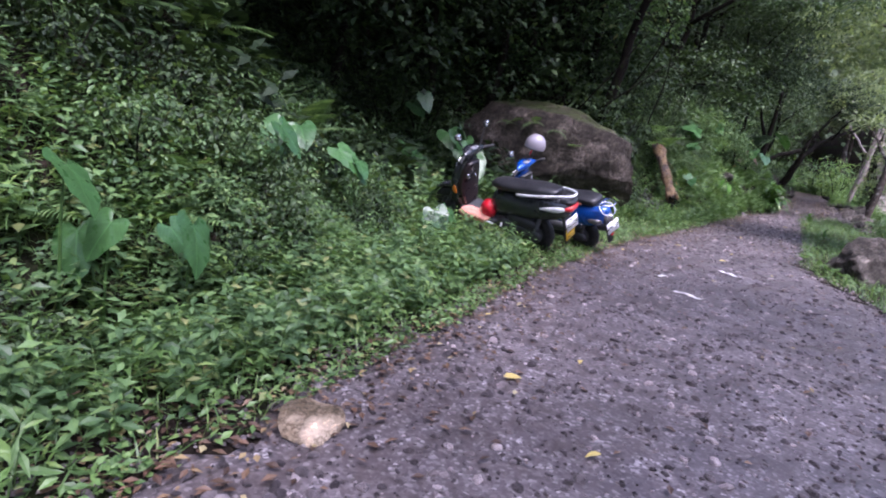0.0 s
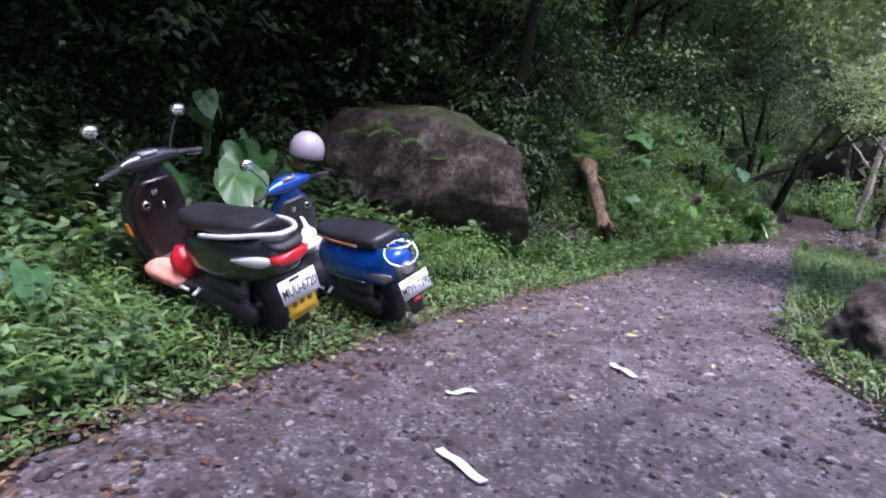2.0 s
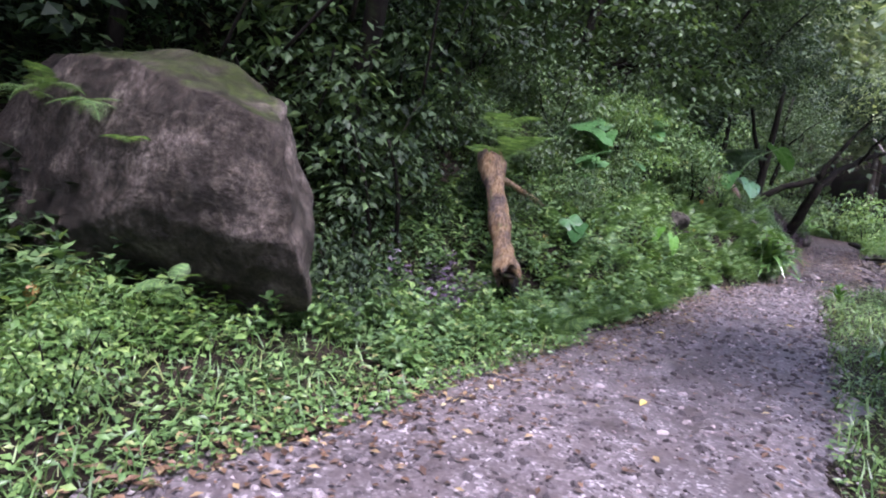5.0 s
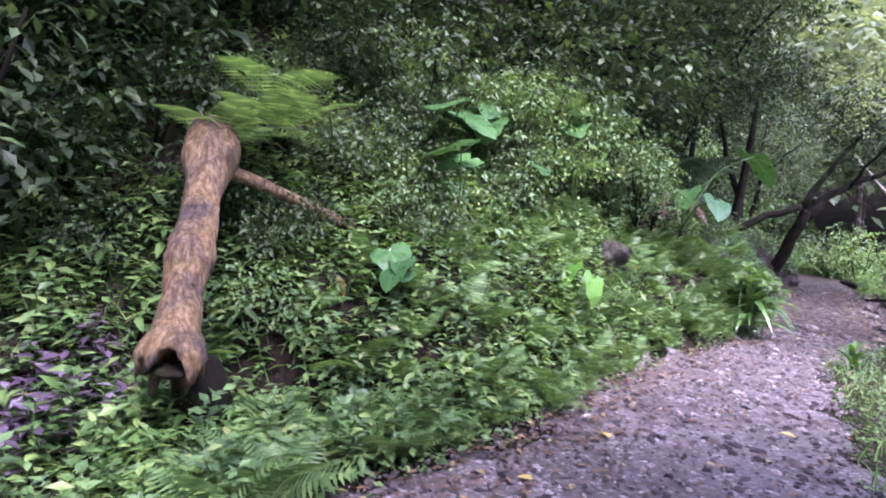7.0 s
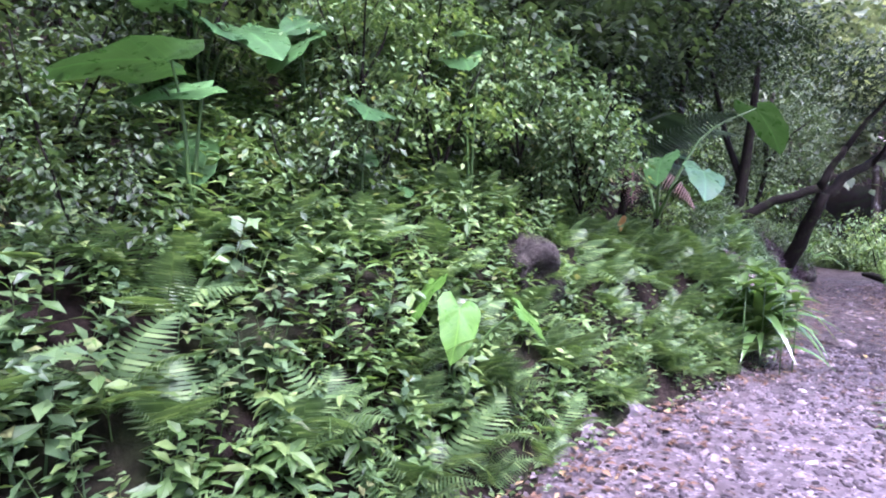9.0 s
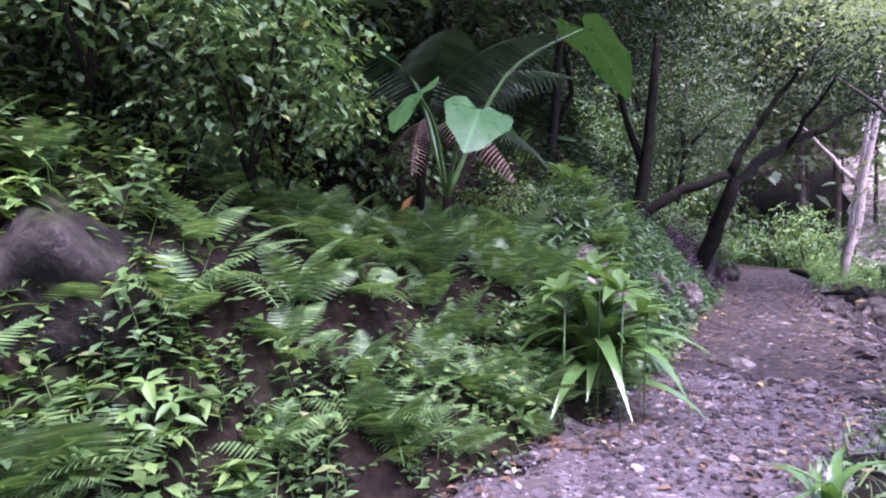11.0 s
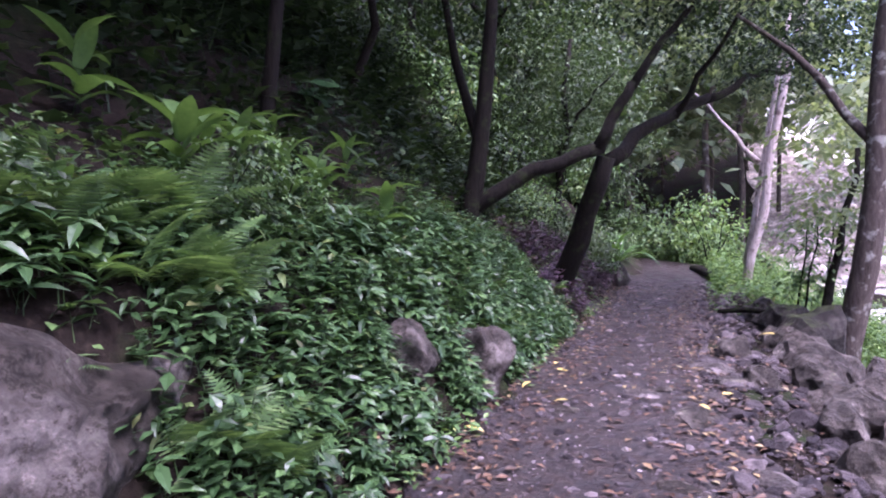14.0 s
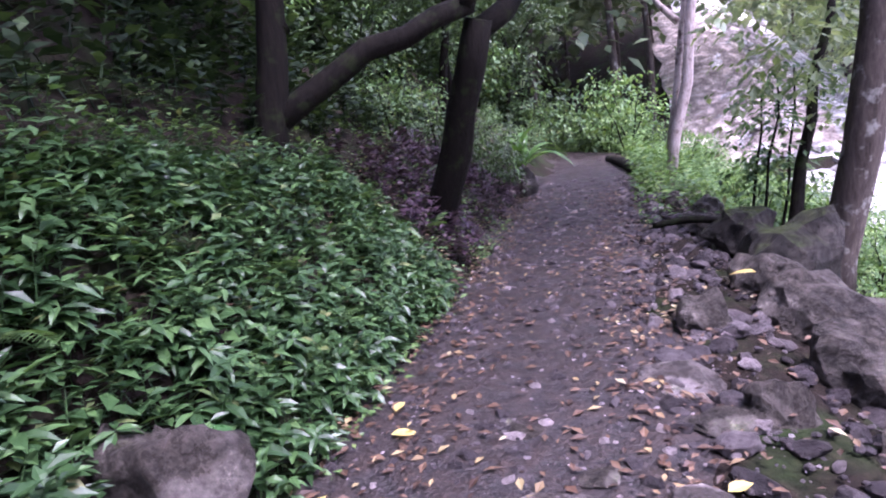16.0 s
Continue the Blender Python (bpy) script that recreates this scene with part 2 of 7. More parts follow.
SPRIG = leaf_material("shrub_leaf", [(0, (0.04, 0.1, 0.03)), (0.5, (0.08, 0.185, 0.05)), (0.92, (0.15, 0.29, 0.07)), (1, (0.25, 0.26, 0.07))], 0.45, 0.33, 0.4)
BRIGHT = leaf_material("young_leaf", [(0, (0.05, 0.13, 0.02)), (0.6, (0.1, 0.23, 0.03)), (1, (0.2, 0.33, 0.05))], 0.45, 0.35, 0.35)
# canopy leaf for shaded places: the shade is put into this near-black colour
SHADELEAF = leaf_material("shade_tone_canopy_leaf", [(0, (0.008, 0.022, 0.008)), (0.6, (0.02, 0.05, 0.014)), (1, (0.05, 0.1, 0.02))], 0.6, 0.25, 0.25)
# lit copy of the canopy leaf: brightness put into a lighter colour
LITLEAF = leaf_material("lit_tone_canopy_leaf", [(0, (0.1, 0.16, 0.07)), (0.6, (0.18, 0.26, 0.12)), (1, (0.29, 0.38, 0.19))], 0.4, 0.55)
FERN = leaf_material("fern_leaf", [(0, (0.06, 0.14, 0.035)), (0.6, (0.11, 0.24, 0.055)), (1, (0.2, 0.35, 0.09))], 0.42, 0.35, 0.35)
BROADLEAF = veined_material("elephant_ear_leaf", (0.03, 0.085, 0.03), (0.06, 0.145, 0.045))
BROADLEAF_YOUNG = veined_material("young_elephant_ear_leaf", (0.055, 0.15, 0.022), (0.095, 0.21, 0.034))
STRAP = leaf_material("strap_leaf", [(0, (0.06, 0.17, 0.022)), (1, (0.14, 0.33, 0.045))], 0.16, 0.3, 0.7)
GLOSSY = leaf_material("glossy_lance_leaf", [(0, (0.016, 0.052, 0.012)), (0.6, (0.04, 0.115, 0.024)), (0.975, (0.08, 0.19, 0.038)), (1, (0.2, 0.2, 0.05))], 0.36, 0.25, 0.45)
# half-shaded copy of the canopy leaf, again with shade in its colour
HALFSHADELEAF = leaf_material("half_shade_tone_leaf", [(0, (0.02, 0.045, 0.015)), (0.6, (0.045, 0.095, 0.028)), (1, (0.09, 0.17, 0.045))], 0.5, 0.35, 0.35)
PALM = leaf_material("palm_leaflet", [(0, (0.012, 0.035, 0.014)), (1, (0.035, 0.08, 0.03))], 0.5, 0.2, 0.25)
PURPLE = leaf_material("purple_leaf", [(0, (0.03, 0.012, 0.026)), (0.7, (0.085, 0.038, 0.07)), (1, (0.14, 0.09, 0.11))], 0.4, 0.15, 0.35)
# far leaves: glare of the open gorge put into a paler colour
FARLITLEAF = leaf_material("far_lit_tone_leaf", [(0, (0.1, 0.16, 0.08)), (0.6, (0.18, 0.25, 0.13)), (1, (0.3, 0.37, 0.21))], 0.5, 0.4, 0.3)
PALM_DEAD = leaf_material("dead_palm_leaflet", [(0, (0.09, 0.045, 0.032)), (1, (0.22, 0.125, 0.095))], 0.6, 0.1)
LAVENDER = leaf_material("lavender_leaf", [(0, (0.045, 0.026, 0.055)), (0.7, (0.12, 0.075, 0.15)), (1, (0.2, 0.17, 0.24))], 0.4, 0.15, 0.35)
FALLEN = leaf_material("fallen_leaf", [(0, (0.05, 0.022, 0.014)), (0.45, (0.12, 0.055, 0.03)), (0.86, (0.19, 0.095, 0.05)), (0.97, (0.36, 0.24, 0.08)), (1, (0.46, 0.38, 0.2))], 0.45, 0.1)
YELLOW = leaf_material("yellow_fallen_leaf", [(0, (0.5, 0.34, 0.03)), (1, (0.7, 0.52, 0.06))], 0.4, 0.15)
STALK = plain("green_stalk", (0.05, 0.11, 0.024), 0.4, 0, 0.3, 20)
WATER_STONE = rock_material("river_stone", (0.5, 0.5, 0.5), (0.85, 0.85, 0.85), 0.0)
SCAR = rock_material("bare_slope_soil", (0.38, 0.33, 0.3), (0.75, 0.67, 0.62), 0.0)


# ---- mesh helpers ----
def mesh_object(name, verts, faces, mat, smooth=False):
    me = bpy.data.meshes.new(name)
    me.from_pydata([tuple(v) for v in verts], [], [tuple(f) for f in faces])
    me.materials.append(mat)
    if smooth:
        me.polygons.foreach_set("use_smooth", [True] * len(me.polygons))
    return new(name, me)


def tri_object(name, verts, tris, mat, smooth=False):
    """A mesh of triangles from arrays."""
    me = bpy.data.meshes.new(name)
    n = len(tris)
    me.vertices.add(len(verts))
    me.vertices.foreach_set("co", np.ascontiguousarray(verts, np.float32).ravel())
    me.loops.add(3 * n)
    me.loops.foreach_set("vertex_index", np.ascontiguousarray(tris, np.int32).ravel())
    me.polygons.add(n)
    me.polygons.foreach_set("loop_start", np.arange(0, 3 * n, 3, dtype=np.int32))
    me.polygons.foreach_set("use_smooth", np.full(n, smooth))
    me.materials.append(mat)
    me.update()
    return new(name, me)


def part(name, bm, mat, parent, label="", smooth=True):
    me = bpy.data.meshes.new(name)
    bm.to_mesh(me)
    bm.free()
    me.materials.append(mat)
    if smooth:
        me.polygons.foreach_set("use_smooth", [True] * len(me.polygons))
    ob = new(name, me)
    ob.parent = parent
    return tagged(ob, label)


def turns(yaw, tilt, roll):
    """Rotation matrices: roll about the leaf's own length, tilt up from level, then yaw."""
    cy, sy, ct, st, cr, sr = np.cos(yaw), np.sin(yaw), np.cos(tilt), np.sin(tilt), np.cos(roll), np.sin(roll)
    z, o = np.zeros_like(yaw), np.ones_like(yaw)
    ry = np.stack([np.stack([cr, z, sr], -1), np.stack([z, o, z], -1), np.stack([-sr, z, cr], -1)], -2)
    rx = np.stack([np.stack([o, z, z], -1), np.stack([z, ct, -st], -1), np.stack([z, st, ct], -1)], -2)
    rz = np.stack([np.stack([cy, -sy, z], -1), np.stack([sy, cy, z], -1), np.stack([z, z, o], -1)], -2)
    return rz @ rx @ ry


def spread(template, places, rot, size):
    """Copies of a template (verts, tris) at places, joined into one pair of arrays."""
    v, f = template
    size = np.asarray(size, float)
    size = size[:, None, None] if size.ndim == 1 else size[:, None, :]
    out = np.einsum("nij,nkj->nki", rot, v[None] * size) + places[:, None]
    tris = f[None] + (np.arange(len(places)) * len(v))[:, None, None]
    return out.reshape(-1, 3), tris.reshape(-1, 3)


def joined(pieces):
    vs, fs, k = [], [], 0
    for v, f in pieces:
        vs.append(v)
        fs.append(f + k)
        k += len(v)
    return np.concatenate(vs), np.concatenate(fs)


def leaf_shape(width=0.22, droop=0.15, fold=0.05, rows=3):
    """A pointed leaf one unit long along +y, folded at its rib and drooping to its tip."""
    v, f = [(0, 0, 0)], []
    for i in range(1, rows + 1):
        s = i / (rows + 1)
        w = width * math.sin(math.pi * s ** 0.75)
        z = -droop * s * s
        v += [(-w, s, z + fold), (0, s, z), (w, s, z + fold)]
    v.append((0, 1, -droop))
    f += [(0, 2, 1), (0, 3, 2)]
    for i in range(rows - 1):
        a = 1 + 3 * i
        f += [(a, a + 1, a + 4), (a, a + 4, a + 3), (a + 1, a + 2, a + 5), (a + 1, a + 5, a + 4)]
    a = 1 + 3 * (rows - 1)
    e = len(v) - 1
    f += [(a, a + 1, e), (a + 1, a + 2, e)]
    return np.array(v, float), np.array(f)


LEAF, LEAF_SMALL, LEAF_MID = leaf_shape(0.24, 0.2, 0.05, 3), leaf_shape(0.26, 0.15, 0.06, 1), leaf_shape(0.25, 0.2, 0.05, 2)
LEAF_LONG = leaf_shape(0.13, 0.3, 0.03, 1)
LEAF_TINY = (np.array([(0, 0, 0), (-0.27, 0.45, 0.04), (0.27, 0.45, 0.04), (0, 1, -0.12)], float), np.array([(0, 2, 1), (1, 2, 3)]))
BLADE = (np.array([(-0.03, 0, 0), (0.03, 0, 0), (-0.025, 0.5, 0), (0.025, 0.5, 0), (0, 1, -0.25)], float), np.array([(0, 1, 3), (0, 3, 2), (2, 3, 4)]))


def sprig_shape(seed, leaves=8, leaf=LEAF_SMALL, length=0.45):
    """An upright stem along +z, one unit high, with leaves in turn round it."""
    r = np.random.default_rng(seed)
    n = leaves
    h = np.linspace(0.25, 1.0, n)
    yaw = np.arange(n) * 2.4 + r.uniform(0, 1, n)
    lean = r.uniform(-0.15, 0.15, 2)
    at = np.stack([lean[0] * h * h, lean[1] * h * h, h], -1)
    v, f = spread(leaf, at, turns(yaw, r.uniform(-0.2, 0.6, n), r.uniform(-0.3, 0.3, n)), length * r.uniform(0.7, 1.15, n) * (1.2 - 0.5 * h))
    stem = (np.array([(-0.012, 0, 0), (0.012, 0, 0), (0, 0.015, 0), (lean[0], lean[1], 1.0)]), np.array([(0, 1, 3), (1, 2, 3), (2, 0, 3)]))
    return joined([(v, f), stem])


def frond_shape(pairs=13, width=0.3, leaf=0.055, arch=0.35, curl=0.12):
    """A pinnate frond one unit long along +y that arches over."""
    v, f = [], []
    def rib(s):
        return np.array([0.0, s * (1 - 0.12 * s), arch * (s - 1.35 * s * s)])
    for i in range(7):
        a = rib(i / 6)
        v += [tuple(a + (-0.007, 0, 0)), tuple(a + (0.007, 0, 0))]
        if i:
            k = 2 * i
            f += [(k - 2, k - 1, k + 1), (k - 2, k + 1, k)]
    for i in range(pairs):
        s = 0.16 + 0.82 * i / pairs
        w = width * (0.25 + 0.75 * math.sin(math.pi * min(1, s * 1.05) ** 0.8)) if s < 0.95 else width * 0.2
        a = rib(s)
        for side in (-1, 1):
            k = len(v)
            v += [tuple(a + (0, -leaf / 2, 0)), tuple(a + (0, leaf / 2, 0)), tuple(a + (side * w * 0.55, leaf * 1.0, -curl * w * 0.4)), tuple(a + (side * w * 0.5, leaf * 0.1, -curl * w * 0.4)), tuple(a + (side * w, leaf * 1.3, -curl * w))]
            f += [(k, k + 3, k + 2), (k, k + 2, k + 1), (k + 3, k + 4, k + 2)]
    return np.array(v, float), np.array(f)


FROND, FROND_FINE = frond_shape(14, 0.3, 0.036), frond_shape(20, 0.26, 0.024, 0.3, 0.2)


# ---- the lie of the land ----
LEFT_Y = [-20, 1, 3, 5, 8, 10, 12.5, 14.5, 17, 20, 23, 26, 34, 37, 40, 44, 60]
LEFT_X = [-1.5, -1.95, -2.12, -2.38, -2.45, -2.25, -1.98, -1.7, -1.62, -1.0, -1.02, -1.05, -1.1, -1.0, -1.1, -3.2, -14.0]
RIGHT_Y = [-20, 3, 6, 8, 9.3, 14, 16.5, 18.5, 20.8, 22.5, 25, 28, 31, 37, 40, 44, 60]
RIGHT_X = [1.8, 1.7, 1.3, 0.7, 0.1, -0.05, -0.15, -0.3, 0.4, 0.47, 0.36, 0.22, 0.35, 0.55, 0.4, -1.4, -12.0]
VERGE_Y = [-20, 0, 3, 5, 6.5, 8, 9.5, 11, 12.5, 14, 16, 60]
VERGE_W = [0.6, 0.8, 1.3, 3.0, 4.3, 4.2, 3.9, 2.9, 1.1, 0.3, 0.1, 0.1]
FACE_Y = [-20, 12.5, 14, 16, 25, 28, 34, 60]
FACE_S = [0.0, 0.0, 0.2, 0.7, 0.75, 0.25, 0.0, 0.0]  # how much steeper the bank's face is


def left_edge(y):
    return np.interp(y, LEFT_Y, LEFT_X)


def right_edge(y):
    return np.interp(y, RIGHT_Y, RIGHT_X)


def wave(x, y):
    """Smooth unevenness, about -1 to 1."""
    return (np.sin(1.7 * x + 0.6 * y + 1.1) * np.sin(1.3 * y - 0.7 * x) + 0.5 * np.sin(3.9 * x - 2.1 * y) * np.sin(3.1 * y + 1.9 * x + 0.5)) / 1.5


def land(x, y):
    x, y = np.asarray(x, float), np.asarray(y, float)
    dl, dr = left_edge(y) - x, x - right_edge(y)
    verge = np.interp(y, VERGE_Y, VERGE_W)
    v = np.clip(dl, 0, verge)
    b = np.clip(dl - verge, 0, None)
    b = b - 0.9 * np.exp(-((y - 19.9) / 1.5) ** 4) * np.clip(b - 0.55, 0, 2.0)  # the dark hollow under the palm
    up = 0.1 * v + 0.85 * np.clip(b, 0, 2.0) + 1.25 * np.clip(b - 2.0, 0, 12.0) + 0.45 * np.clip(b - 14, 0, 60) + np.interp(y, FACE_Y, FACE_S) * np.clip(b, 0, 0.65)
    up = up + np.clip(dl, 0, 1) * 0.1 * wave(1.3 * x, 1.3 * y) + np.clip(b, 0, 3) * 0.12 * wave(0.8 * x + 3, 0.8 * y)
    shelf = np.interp(y, [-20, 8, 18, 21, 60], [3.5, 2.2, 1.6, 0.35, 1.2])
    d = np.clip(dr - shelf, 0, None)
    down = -0.06 * np.clip(dr, 0, shelf) - 0.55 * np.clip(d, 0, 3.4) + np.clip(dr, 0, 1) * 0.05 * wave(2 * x, 2 * y)
    far_right = np.clip(x - 30, 0, None)
    ahead = np.clip(y - 48 + 0.3 * x, 0, None) * np.clip((16 - x) / 10, 0, 1)
    back = np.clip(-14 - y, 0, None)
    h = np.where(dl > 0, up, np.where(dr > 0, down, 0.0)) + 0.62 * np.clip(far_right, 0, 70) + 0.6 * np.clip(ahead, 0, 40) + 0.55 * np.clip(back, 0, 30)
    h = h + 0.5 * np.clip(y - 90, 0, 60)
    return h + 0.02 * wave(1.1 * x, 1.0 * y)


def grown(start, step, grow, end):
    out, s = [start], step
    while out[-1] < end:
        out.append(out[-1] + s)
        s *= grow
    return out


xs = np.array(sorted(set([-v for v in grown(6.0, 0.3, 1.16, 260)] + list(np.arange(-6.0, 4.0, 0.13)) + grown(4.0, 0.2, 1.15, 260))))
ys = np.array(sorted(set([-v for v in grown(5.0, 0.3, 1.2, 200)] + list(np.arange(-5.0, 33.0, 0.16)) + grown(33.0, 0.25, 1.12, 300))))
gx, gy = np.meshgrid(xs, ys)
gz = land(gx, gy) - 0.012
nx, ny = len(xs), len(ys)
i, j = np.meshgrid(np.arange(nx - 1), np.arange(ny - 1))
a = (j * nx + i).ravel()
tris = np.concatenate([np.stack([a, a + 1, a + nx + 1], -1), np.stack([a, a + nx + 1, a + nx], -1)])
ground = tri_object("ground", np.stack([gx, gy, gz], -1).reshape(-1, 3), tris, SOIL, True)
tagged(ground, "damp dark soil slope of the wooded gorge", "ground", kind="structure")

# the trodden gravel path, a sheet of its own with ragged edges
py = np.arange(-16, 46, 0.14)
pu = np.linspace(0, 1, 34)
PU, PY = np.meshgrid(pu, py)
rag_l = 0.14 * np.sin(2.3 * py) * np.sin(0.9 * py + 1) + 0.07 * np.sin(7.1 * py) + 0.05 * np.sin(13.7 * py + 2)
rag_r = 0.12 * np.sin(1.9 * py + 2) * np.sin(1.1 * py) + 0.07 * np.sin(6.3 * py + 1) + 0.05 * np.sin(12.1 * py)
px0, px1 = (left_edge(py) - 0.12 + rag_l)[:, None], (right_edge(py) + 0.12 + rag_r)[:, None]
PX = px0 + (px1 - px0) * PU
edge = np.clip(np.minimum(PU, 1 - PU) * 8, 0, 1)
PZ = land(PX, PY) + 0.03 * edge - 0.02 + 0.008 * wave(6 * PX, 6 * PY)
n0, n1 = len(pu), len(py)
i, j = np.meshgrid(np.arange(n0 - 1), np.arange(n1 - 1))
a = (j * n0 + i).ravel()
tris = np.concatenate([np.stack([a, a + 1, a + n0 + 1], -1), np.stack([a, a + n0 + 1, a + n0], -1)])
path = tri_object("path", np.stack([PX, PY, PZ], -1).reshape(-1, 3), tris, GRAVEL, True)
tagged(path, "wet grey gravel footpath trodden through the forest", "path", kind="structure")
# beyond the lilies the path is dark earth and rotted leaves instead of gravel
rows = np.where(py > 20.2)[0]
EX, EY, EZ = PX[rows], PY[rows], PZ[rows] + 0.006
fade = np.clip((EY - 20.2 - 0.5 * (1 + wave(4 * EX, 2))) * 2, 0, 1)
EZ = EZ - 0.03 * (1 - fade)
n1 = len(rows)
i, j = np.meshgrid(np.arange(n0 - 1), np.arange(n1 - 1))
a = (j * n0 + i).ravel()
tris = np.concatenate([np.stack([a, a + 1, a + n0 + 1], -1), np.stack([a, a + n0 + 1, a + n0], -1)])
tagged(tri_object("earth_path", np.stack([EX, EY, EZ], -1).reshape(-1, 3), tris, EARTH, True), "dark damp earth path strewn with stones and rotted leaves", "path", kind="structure")


# bare washed-out slope across the gorge
sx, sy = np.meshgrid(np.linspace(3.2, 8.6, 14), np.linspace(47, 60, 22))
sz = land(sx, sy) + 0.12 + 0.1 * wave(2 * sx, 2 * sy)
n0, n1 = sx.shape[1], sx.shape[0]
i, j = np.meshgrid(np.arange(n0 - 1), np.arange(n1 - 1))
a = (j * n0 + i).ravel()
tris = np.concatenate([np.stack([a, a + 1, a + n0 + 1], -1), np.stack([a, a + n0 + 1, a + n0], -1)])
tagged(tri_object("bare_slope", np.stack([sx + 0.3 * wave(sx, 3 * sy), sy, sz], -1).reshape(-1, 3), tris, SCAR, True), "pale bare earth slope beyond the bend", "slope", kind="structure")

# open river bed below the path, a sheet of pale shingle
bx, by = np.meshgrid(np.arange(4.6, 30, 0.6), np.arange(-30, 90, 0.8))
bz = land(bx, by) + 0.05 + 0.06 * wave(1.7 * bx, 1.7 * by)
n0, n1 = bx.shape[1], bx.shape[0]
i, j = np.meshgrid(np.arange(n0 - 1), np.arange(n1 - 1))
a = (j * n0 + i).ravel()
tris = np.concatenate([np.stack([a, a + 1, a + n0 + 1], -1), np.stack([a, a + n0 + 1, a + n0], -1)])
bed = tri_object("river_bed", np.stack([bx, by, bz], -1).reshape(-1, 3), tris, WATER_STONE, True)
tagged(bed, "bright shingle bed of the river below the path", "river bed", kind="structure")


def on(x, y, up=0.0):
    return Vector((x, y, float(land(x, y)) + up))


# ---- rocks ----
def rock_bm(seed, size, rough=0.25, cuts=3, flat=0, faces=None):
    """A broken stone: a ball pushed about by noise and cut by a few planes."""
    r = random.Random(seed)
    bm = bmesh.new()
    bmesh.ops.create_icosphere(bm, subdivisions=cuts, radius=1)
    planes = [(Vector((r.uniform(-1, 1), r.uniform(-1, 1), r.uniform(-0.6, 1))).normalized(), r.uniform(0.55, 0.85)) for _ in range(flat or 7)]
    if faces:
        planes = [(Vector(n).normalized(), d) for n, d in faces]
    off = Vector((r.uniform(0, 90), r.uniform(0, 90), 0))
    for v in bm.verts:
        p = v.co.copy()
        for n, d in planes:
            over = p.dot(n) - d
            if over > 0:
                p -= n * over * 0.9
        p *= 1 + rough * noise.noise(p * 1.3 + off) + rough * 0.4 * noise.noise(p * 3.7 + off) + rough * 0.15 * noise.noise(p * 9 + off)
        v.co = Vector((p.x * size[0], p.y * size[1], p.z * size[2]))
    return bm


def rock(name, seed, at, size, mat, label, category="rock", turn=0.0, cuts=3, rough=0.25, group="", flat=0, faces=None):
    bm = rock_bm(seed, size, rough, cuts, flat, faces)
    me = bpy.data.meshes.new(name)
    bm.to_mesh(me)
    bm.free()
    me.materials.append(mat)
    me.polygons.foreach_set("use_smooth", [cuts > 3] * len(me.polygons))
    ob = new(name, me)
    ob.matrix_world = pose(*at, 0, 0, turn)
    return tagged(ob, label, category, group)


rock("boulder", 11, (-5.0, 10.68, 1.06), (2.15, 1.1, 1.26), ROCK, "huge weathered grey boulder with mossy streaks beside the path", "boulder", 0, 6, 0.13, faces=[
    ((0.06, -0.96, 0.22), 0.58), ((0.05, -0.15, 1), 0.8), ((0.9, 0.43, 0.05), 0.78), ((0.55, -0.1, 0.8), 0.84), ((-0.7, -0.4, -0.5), 0.72), ((0.45, -0.6, -0.6), 0.68),
    ((-0.85, -0.1, 0.5), 0.84), ((-0.35, -0.75, 0.55), 0.78), ((0.72, -0.7, 0.05), 0.82), ((-0.6, -0.8, -0.1), 0.74)])
rock("boulder", 5, (1.0, 9.85, 0.1), (0.6, 0.55, 0.5), ROCK_GREY, "low mossy boulder with ferns at the edge of the path", "boulder", 15, 5, 0.26, flat=8)
rock("boulder", 33, (-2.34, 17.45, 0.92), (0.34, 0.4, 0.34), ROCK_MOSSY, "dark mossy rock standing out of the leafy bank", "boulder", 25, 4, 0.3)
rock("boulder", 31, (-1.66, 21.3, 0.56), (0.52, 0.74, 0.48), ROCK_GREY, "pale grey rock face in the bank below leafy plants", "boulder", 12, 6, 0.42, flat=16)
rock("rock", 37, (-1.4, 23.3, 0.5), (0.2, 0.24, 0.22), ROCK_GREY, "dark stone among leaves on the bank", "rock", 0, 4, 0.5, flat=12)
rock("rock", 39, (-1.22, 24.15, 0.25), (0.22, 0.3, 0.28), ROCK_GREY, "grey stone at the foot of the leafy bank", "rock", 30, 4, 0.5, flat=12)
rock("rock", 41, (-0.5, 21.6, 0.02), (0.16, 0.2, 0.07), ROCK_PALE, "flat pale stone sunk in the gravel path", "rock", 40, 3)
for k, (x, y, s) in enumerate([(-0.125, 24.49, 0.15), (-0.02, 24.7, 0.09), (-0.58, 23.94, 0.12), (0.27, 24.58, 0.12), (-0.35, 25.0, 0.13), (0.19, 24.05, 0.2), (0.33, 25.43, 0.2), (0.42, 25.08, 0.14), (-0.3, 24.1, 0.07), (0.5, 23.2, 0.15), (0.1, 23.0, 0.1), (-0.2, 26.2, 0.09), (0.1, 22.2, 0.09), (0.55, 22.1, 0.13)]):
    rock("rock", 240 + k, (x, y, 0.005), (s, s * 0.8, s * 0.28), ROCK_GREY if k % 3 else ROCK_PALE, "worn stone set in the trodden earth path", "rock", 53 * k, 3, 0.3, "stones in the path")
rock("rock", 43, (-1.68, 1.22, 0.01), (0.17, 0.22, 0.08), ROCK_TAN, "flat tan stone at the edge of the path", "rock", 30, 3)
